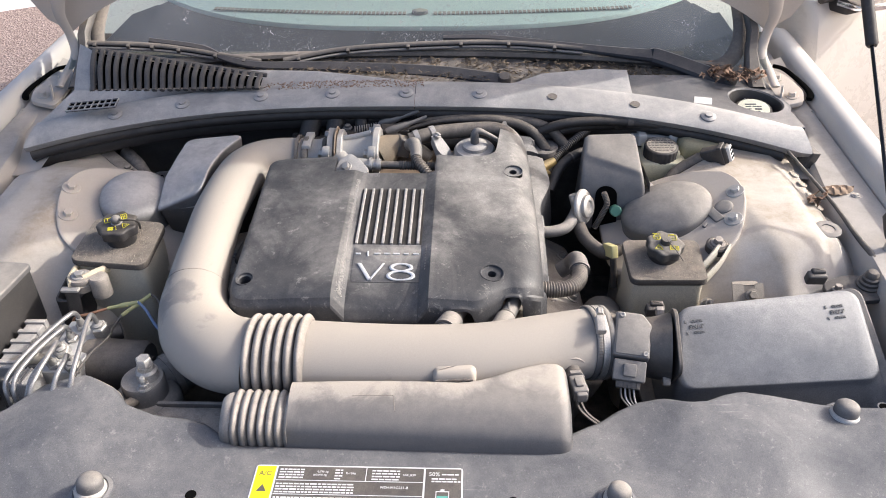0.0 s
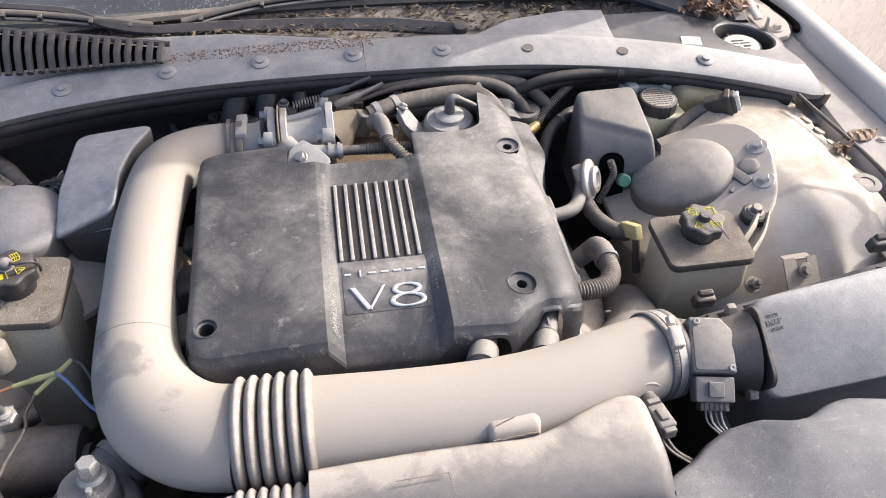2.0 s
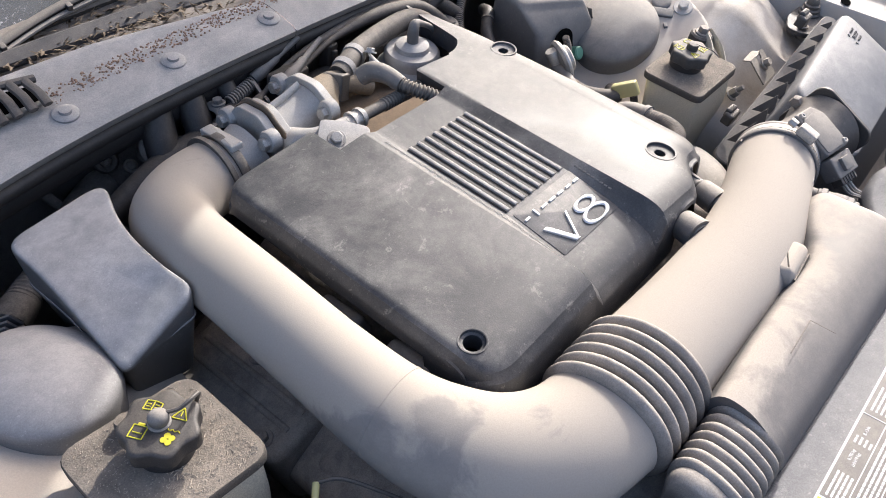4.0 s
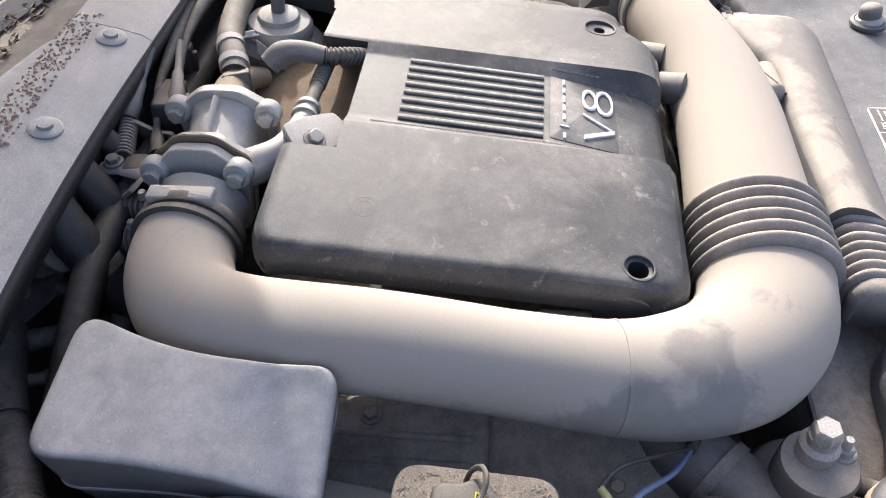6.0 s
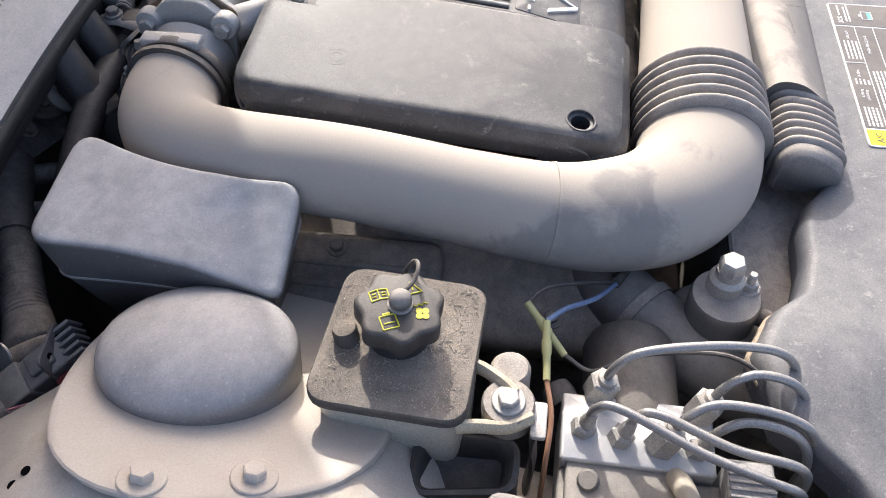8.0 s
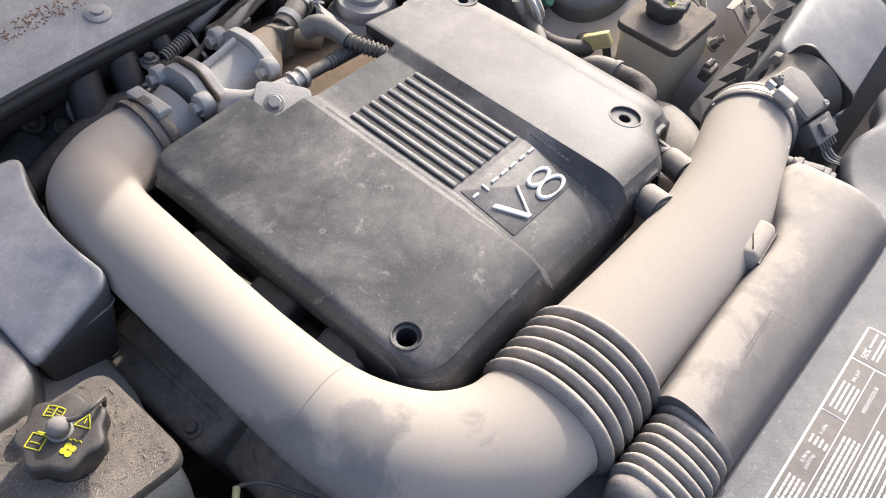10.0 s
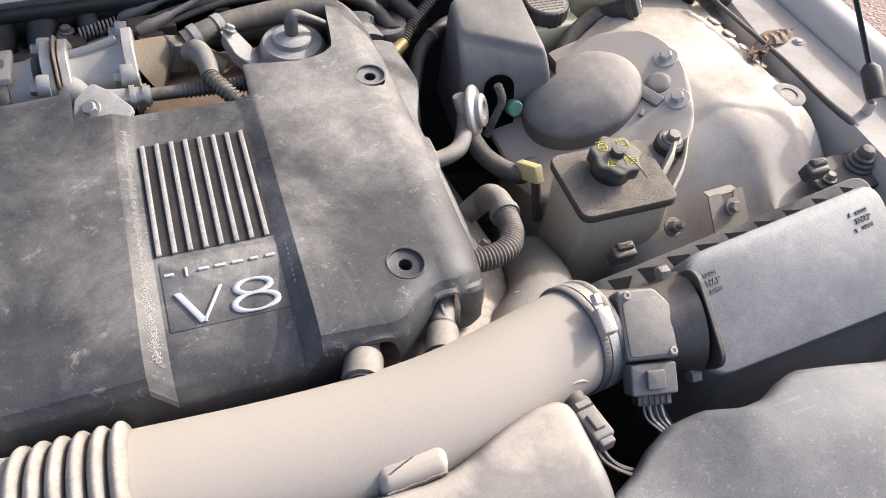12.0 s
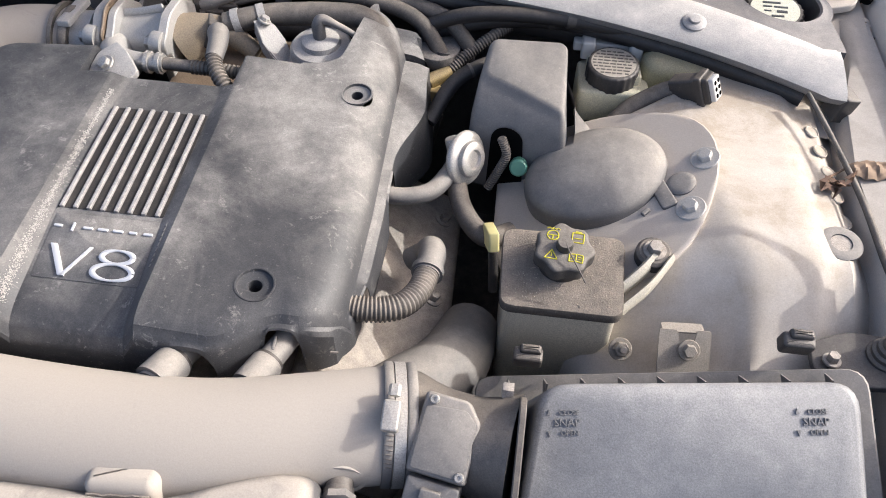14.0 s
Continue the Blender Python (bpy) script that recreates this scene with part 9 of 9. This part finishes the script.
def shoulder_edge(a):
    """The outer boundary in direction a from the recess: strip in front, gutter outside, wipers behind."""
    d = V(math.cos(a), math.sin(a), 0)
    lo, hi = 0.05, 0.5
    for _ in range(24):
        r = (lo + hi) / 2
        p = V(0.706, 0.430, 0) + d * r
        inside = p.x > 0.42 and p.y > lip_y(p.x) + 0.083 and p.x < 0.775 - 0.06 * max(0.0, p.y - 0.30) and p.y < 0.535 + 0.06 * smooth(0.6, 0.7, p.x)
        lo, hi = (r, hi) if inside else (lo, r)
    return V(0.706, 0.430, 0) + d * lo


bm = B()
ang = [2 * math.pi * j / 96 for j in range(96)]
rings = []
for r, dz in ((0.046, -0.085), (0.050, -0.030), (0.0525, -0.006), (0.054, 0.0), (0.057, 0.0025), (0.062, 0.0012)):
    ring_ = [V(0.706 + r * 1.02 * math.cos(a), 0.430 + r * 1.08 * math.sin(a), 0) for a in ang]
    rings.append([V(p.x, p.y, shoulder_z(p.x, p.y) + dz) for p in ring_])
edge_ = [shoulder_edge(a) for a in ang]
edge_ = [q if (q - V(0.706, 0.430, 0)).length > 0.073 else V(0.706, 0.430, 0) + (q - V(0.706, 0.430, 0)).normalized() * 0.073 for q in edge_]
inner_ = rings[-1]
for f in (0.33, 0.66, 1.0):
    mids = [inner_[j].lerp(V(edge_[j].x, edge_[j].y, 0), f) for j in range(96)]
    rings.append([V(p.x, p.y, shoulder_z(p.x, p.y)) for p in mids])
rings.append([p - V(0, 0, 0.03) for p in rings[-1]])
loft(bm, rings[3:], False, False)
well = B()
loft(well, rings[:4], True, False)
solo("filler_recess", well, M_BLACK, "dark round recess round the washer filler", "cowl recess", kind="structure")
solo("cowl_shoulder", bm, M_SHOULDER, "dusty grey cowl shoulder round the washer filler", "cowl panel", kind="structure")
bm = B()
block(bm, 0.022, 0.030, -0.035, 0.0, 0.004, 0.003, Matrix.Translation((0.766, 0.245, 0.815)) @ pose(0, 0, 0, 8, 12, 20))
solo("cowl_end_tab", bm, M_BLACK, "black plastic tab at the cowl's outer end", "trim")

# dry leaves and litter caught in the cowl
rng = random.Random(5)
bm = B()
for _ in range(1700):
    x, y = rng.uniform(-0.62, 0.55), rng.uniform(0.520, 0.640)
    z = 0.840 + 0.08 * (y - 0.53)
    a, s = rng.uniform(0, 6.28), rng.uniform(0.004, 0.013)
    d = V(math.cos(a), math.sin(a), rng.uniform(-0.4, 0.6)) * s
    sd = V(-math.sin(a), math.cos(a), rng.uniform(-0.5, 0.5)) * s * rng.uniform(0.15, 0.5)
    c = V(x, y, z + rng.uniform(0, 0.01))
    loft(bm, [[c - d, c - sd, c + V(0, 0, 0.0006)], [c + d + sd * 0.2, c + sd, c + V(0, 0, 0.0012)]])
solo("leaf_litter", bm, plain("litter", (0.17, 0.13, 0.09), 0.9, 0, 0.5, 40, 0.3), "dry leaf litter lying under the wipers", "leaf litter", kind="stuff")
for cx, cy, cz, n, sp in ((0.668, 0.512, 0.858, 110, 0.048), (0.735, 0.105, 0.778, 16, 0.014)):
    bm = B()
    for _ in range(n):
        c = V(cx + rng.gauss(0, sp * 0.6), cy + rng.gauss(0, sp * 0.35), cz + abs(rng.gauss(0, 0.008)))
        a, s = rng.uniform(0, 6.28), rng.uniform(0.006, 0.018)
        d = V(math.cos(a), math.sin(a), rng.uniform(-0.5, 0.8)) * s
        sd = V(-math.sin(a), math.cos(a), rng.uniform(-0.6, 0.6)) * s * rng.uniform(0.2, 0.6)
        loft(bm, [[c - d, c - sd, c + V(0, 0, 0.0006)], [c + d, c + sd, c + V(0, 0, 0.001)]])
    solo("leaf_clump", bm, plain("brown_leaves", (0.24, 0.15, 0.10), 0.85, 0, 0.5, 60, 0.3), "clump of dry brown leaves and stalks", "leaf litter", kind="stuff")
bm = B()
for _ in range(520):
    x = rng.uniform(-0.34, 0.0)
    y = lip_y(x) + rng.uniform(0.050, 0.084)
    z = lip_z(x) + float(np.interp(y - lip_y(x), [0.006, 0.03, 0.055, 0.072], [0.003, 0.011, 0.017, 0.018]))
    s = rng.uniform(0.0008, 0.0022)
    lathe(bm, [(s, 0.0), (s * 0.8, s * 0.7), (s * 0.2, s)], Matrix.Translation((x, y, z)) @ pose(0, 0, 0, 0, 0, rng.uniform(0, 360)), 5, rng.uniform(0.4, 1))
solo("cowl_grit", bm, plain("red_grit", (0.34, 0.23, 0.165), 0.9, 0, 0.4, 90, 0.2), "reddish grit scattered on the cowl panel", "grit", kind="stuff")


# ---- bonnet, hinges, door and far ground ----
bonnet = thing("bonnet", (-0.035, 0.6, 1.0), "white painted bonnet standing open on its hinges", "bonnet")
OPEN = radians(80)
UP = V(0, -math.cos(OPEN), math.sin(OPEN))
OUT = V(0, -math.sin(OPEN), -math.cos(OPEN))


def bonnet_at(u, s, d):
    """u runs across from -1 to 1, s from the rear edge to the nose, d is the depth below the outer skin."""
    k = abs(u)
    wide = 0.80 + float(np.interp(s, [0.0, 0.03, 0.075, 0.45, 1.0], [0.0, 0.045, 0.070, -0.04, -0.05])) * k ** 3
    foot = 1.085 - 0.055 * k ** 2 - 0.105 * k ** 5
    rise = s * (1.20 - 0.12 * k ** 2 - (foot - 0.97))
    return V(-0.035 + u * wide, 0.615, foot) + UP * rise + OUT * (d - 0.03 * k ** 2 + 0.34 * min(s, 0.65) ** 3 + 0.43 * max(0.0, s - 0.65))


S_STEPS = [0.0, 0.015, 0.03, 0.05, 0.075, 0.12, 0.2, 0.3, 0.45, 0.6, 0.8, 1.0]
U_STEPS = [-1.0, -0.97, -0.93, -0.88, *np.linspace(-0.82, 0.82, 22), 0.88, 0.93, 0.97, 1.0]
for nm, d0, d1 in (("outer_skin", 0.0, 0.004), ("inner_panel", 0.012, 0.030)):
    bm = B()
    loft(bm, [[bonnet_at(u, s, d1) for s in S_STEPS] + [bonnet_at(u, s, d0) for s in S_STEPS[::-1]] for u in U_STEPS])
    part(nm, bm, M_BODY if nm == "outer_skin" else M_PAINT, bonnet)
# raised bead, slots and bolts on the inner panel's corners
for side in (-1, 1):
    # each slot is a black plate on the panel, painting a cut's shade
    for u, s, w, h in ((0.90, 0.060, 0.030, 0.008), (0.985, 0.088, 0.020, 0.008)):
        bm = B()
        prism(bm, rounded(rect(w, h), h * 0.45), [(0, 0), (0.0012, 0)], aim(bonnet_at(side * u, s, 0.0302), OUT))
        part("slot", bm, M_SHADE, bonnet)
    bm = B()
    sweep(bm, spline([bonnet_at(side * u, s, 0.030) for u, s in ((0.70, 0.075), (0.80, 0.060), (0.88, 0.050), (0.94, 0.052), (0.97, 0.075), (0.975, 0.12))], 6), 0.006, 0.004, 8, up=OUT)
    part("bead", bm, M_PAINT, bonnet)
for side in (-1, 1):
    x = -0.035 + side * 0.80
    bm = B()
    sweep(bm, spline([(x + side * 0.005, 0.500, 0.838), (x, 0.545, 0.858), (x - side * 0.012, 0.580, 0.885), (x - side * 0.006, 0.592, 0.925), (x - side * 0.004, 0.575, 0.985), (x - side * 0.03, 0.560, 1.06)], 6), 0.004, [0.010, 0.010, 0.012, 0.011, 0.014, 0.020], 8, up=V(side, 0, 0))
    h = part("hinge_arm", bm, M_PAINT, bonnet, "painted steel hinge arm")
    hm = Matrix.Translation((x + side * 0.030, 0.512, 0.826)) @ pose(0, 0, 0, 9, side * -8, 0)
    bm = B()
    prism(bm, rounded([Vector((side * px, py)) for px, py in ((-0.036, -0.070), (0.022, -0.062), (0.034, -0.02), (0.020, 0.045), (-0.004, 0.082), (-0.034, 0.080))], 0.014), soft_levels(-0.004, 0.006, 0.002), hm)
    base = part("hinge_base", bm, M_PAINT, h)
    for px, py in ((0.004, -0.036), (-0.006, 0.040)):
        bm = B()
        bolt_mesh(bm, 0.0085, 0.009, 0.014, hm @ Matrix.Translation((side * px, py, 0.006)))
        part("bolt", bm, M_PAINT, h)
    bm = B()
    prism(bm, rounded([Vector(p) for p in ((-0.016, 0.0), (0.016, 0.0), (0.004, 0.034), (-0.008, 0.034))], 0.004), [(-0.002, 0), (0.002, 0)], hm @ Matrix.Translation((-side * 0.018, -0.035, 0.004)) @ pose(0, 0, 0, 90, 0, side * 65))
    part("hinge_ear", bm, M_PAINT, h)
    # solid near-black strip on the base, painting the shade of the hinge gap
    bm = B()
    sweep(bm, spline([hm @ V(side * px, py, 0.003) for px, py in ((0.004, 0.098), (0.022, 0.080), (0.034, 0.040), (0.043, -0.005), (0.044, -0.035), (0.036, -0.052))], 6), [0.003, 0.005, 0.005, 0.006, 0.008, 0.007], 0.005, 8, up=V(0, -0.1, 1))
    part("gap", bm, M_SHADE, h, "near-black strip painting the shade of the gap behind the hinge")
    bm = B()
    bolt_mesh(bm, 0.010, 0.009, 0.017, aim(bonnet_at(side * 0.90, 0.085, 0.0305), OUT))
    part("bolt", bm, M_PAINT, bonnet)

# black trim plates between windscreen and wing on both sides
for side in (-1, 1):
    x = -0.035 + side * 0.765
    bm = B()
    rows = []
    for px, py, pz, w_ in ((0.0, 0.500, 0.838, 0.020), (0.0, 0.540, 0.858, 0.019), (-0.002, 0.575, 0.895, 0.013), (0.004, 0.605, 0.930, 0.012), (0.006, 0.70, 0.985, 0.016)):
        c = V(x + side * px, py, pz)
        rows.append([c + V(-w_, -0.004, -0.004), c + V(-w_ * 0.6, -0.006, 0.003), c + V(w_ * 0.6, -0.006, 0.003), c + V(w_, -0.002, -0.004), c + V(w_, 0.010, -0.008), c + V(-w_, 0.010, -0.008)])
    loft(bm, rows)
    solo("pillar_trim", bm, M_BLACK, "black plastic strip beside the windscreen", "trim", "pillar trims")
    bm = B()
    sweep(bm, spline([glass_at(-0.035 + side * q, s) for q, s in ((0.64, -0.03), (0.70, 0.0), (0.735, 0.05), (0.755, 0.15), (0.75, 0.4))], 6), 0.018, 0.008, 8, up=V(0, -0.5, 0.85))
    solo("pillar_seal", bm, M_RUBBER, "black rubber moulding along the windscreen's edge", "trim", "windscreen mouldings")

# the driver's door, wide open
door = thing("front_door", (1.3, 1.05, 0.22), "white car door standing wide open with its mirror", "car door")
dd, dn = V(0.866, 0.5, 0), V(0.5, -0.866, 0)
DOOR = V(0.935, 0.805, 0)


def door_out(z):
    return float(np.interp(z, [0.20, 0.225, 0.27, 0.30, 0.45, 0.62, 0.80, 0.90, 0.93], [-0.035, -0.004, 0.004, 0.012, 0.022, 0.040, 0.034, 0.012, -0.010]))


bm = B()
zs = [0.20, 0.212, 0.225, 0.25, 0.272, 0.280, 0.30, 0.36, 0.45, 0.54, 0.62, 0.71, 0.80, 0.85, 0.90, 0.93]
rings = []
for t in (0.0, 0.008, 0.02, *np.linspace(0.06, 1.06, 14), 1.085, 1.10):
    e = 0.03 * (1 - min(1.0, t / 0.02)) ** 2 + 0.03 * max(0.0, (t - 1.06) / 0.04) ** 2
    rings.append([DOOR + dd * t + dn * (door_out(z) - e) + V(0, 0, z) for z in zs] + [DOOR + dd * t - dn * 0.13 + V(0, 0, z) for z in (0.93, 0.7, 0.4, 0.20)])
loft(bm, rings)
skin = part("skin", bm, M_BODY, door)
bm = B()
sweep(bm, [DOOR + dd * t + dn * 0.006 + V(0, 0, 0.934) for t in np.linspace(0.02, 1.09, 8)], 0.010, 0.008, 8, up=V(0, 0, 1))
part("belt_trim", bm, M_RUBBER, skin, "black rubber strip along the window sill")
hp = DOOR + dd * 0.93 + dn * 0.034 + V(0, 0, 0.80)
bm = B()
sweep(bm, spline([hp - dd * 0.10, hp - dd * 0.06 + dn * 0.02, hp + dd * 0.06 + dn * 0.02, hp + dd * 0.10], 5), 0.010, 0.016, 10, up=V(0, 0, 1))
part("handle", bm, M_BODY, door)
mp = DOOR + dd * 0.15 + dn * 0.055 + V(0, 0, 0.995)
mirror = part("mirror", prism(B(), rounded(rect(0.19, 0.13), [0.03, 0.05, 0.05, 0.03], 6), [(-0.055, 0.020), (-0.045, 0.008), (-0.025, 0.0), (0.045, 0.0), (0.05, 0.004)],
    Matrix.Translation(mp) @ Matrix(((dd.x, 0, -dn.x, 0), (dd.y, 0, -dn.y, 0), (0, 1, 0, 0), (0, 0, 0, 1)))), M_BODY, door, "white door mirror housing")
bm = B()
sweep(bm, spline([mp + dd * a + dn * b + V(0, 0, -0.068) for a, b in ((-0.09, -0.03), (-0.08, 0.03), (0.0, 0.05), (0.07, 0.03), (0.085, -0.03))], 5), 0.004, 0.007, 8, up=V(0, 0, 1))
part("chrome_strip", bm, plain("chrome", (0.75, 0.75, 0.76), 0.12, 1.0, 0.02), mirror)
bm = B()
block(bm, 0.10, 0.06, -0.045, 0.012, 0.012, 0.004, aim(mp - dd * 0.04 - dn * 0.03 + V(0, 0, -0.045), (0, 0, 1), math.radians(30)))
part("mirror_foot", bm, M_CAP, mirror, "black plastic mirror foot")
# the car's flank and roof behind the wings, closing the body
bm = B()
rings = []
for y, w, z1 in ((0.80, 0.90, 0.86), (1.25, 0.90, 0.90), (2.2, 0.90, 0.92), (3.6, 0.82, 0.90)):
    rings.append([V(-0.035 - w, y, 0.25), V(-0.035 - w - 0.02, y, 0.6), V(-0.035 - w + 0.03, y, z1), V(-0.035 + w - 0.03, y, z1), V(-0.035 + w + 0.02, y, 0.6), V(-0.035 + w, y, 0.25)])
vs = grid_faces(bm, rings, False)
solo("car_body", bm, M_BODY, "white painted body of the car behind the wings", "car body", kind="structure")
cab = thing("cabin_shell", (-0.035, 1.8, 0.9), "white roof and dark cabin behind the windscreen", "car cabin")
bm = B()
rings = []
for x in np.linspace(-0.70, 0.63, 10):
    e = 0.04 * (PW(x) / 0.66) ** 2
    rings.append([V(x, 1.24, 1.37 - e), V(x, 1.9, 1.42 - e), V(x, 2.6, 1.36 - e), V(x, 3.1, 1.05)])
grid_faces(bm, rings, False)
part("roof", bm, M_BODY, cab)
bm = B()
block(bm, 1.30, 0.05, 0.86, 1.30, 0.05, 0.02, Matrix.Translation((-0.035, 1.95, 0)))
part("seat_backs", bm, M_DEEP, cab)
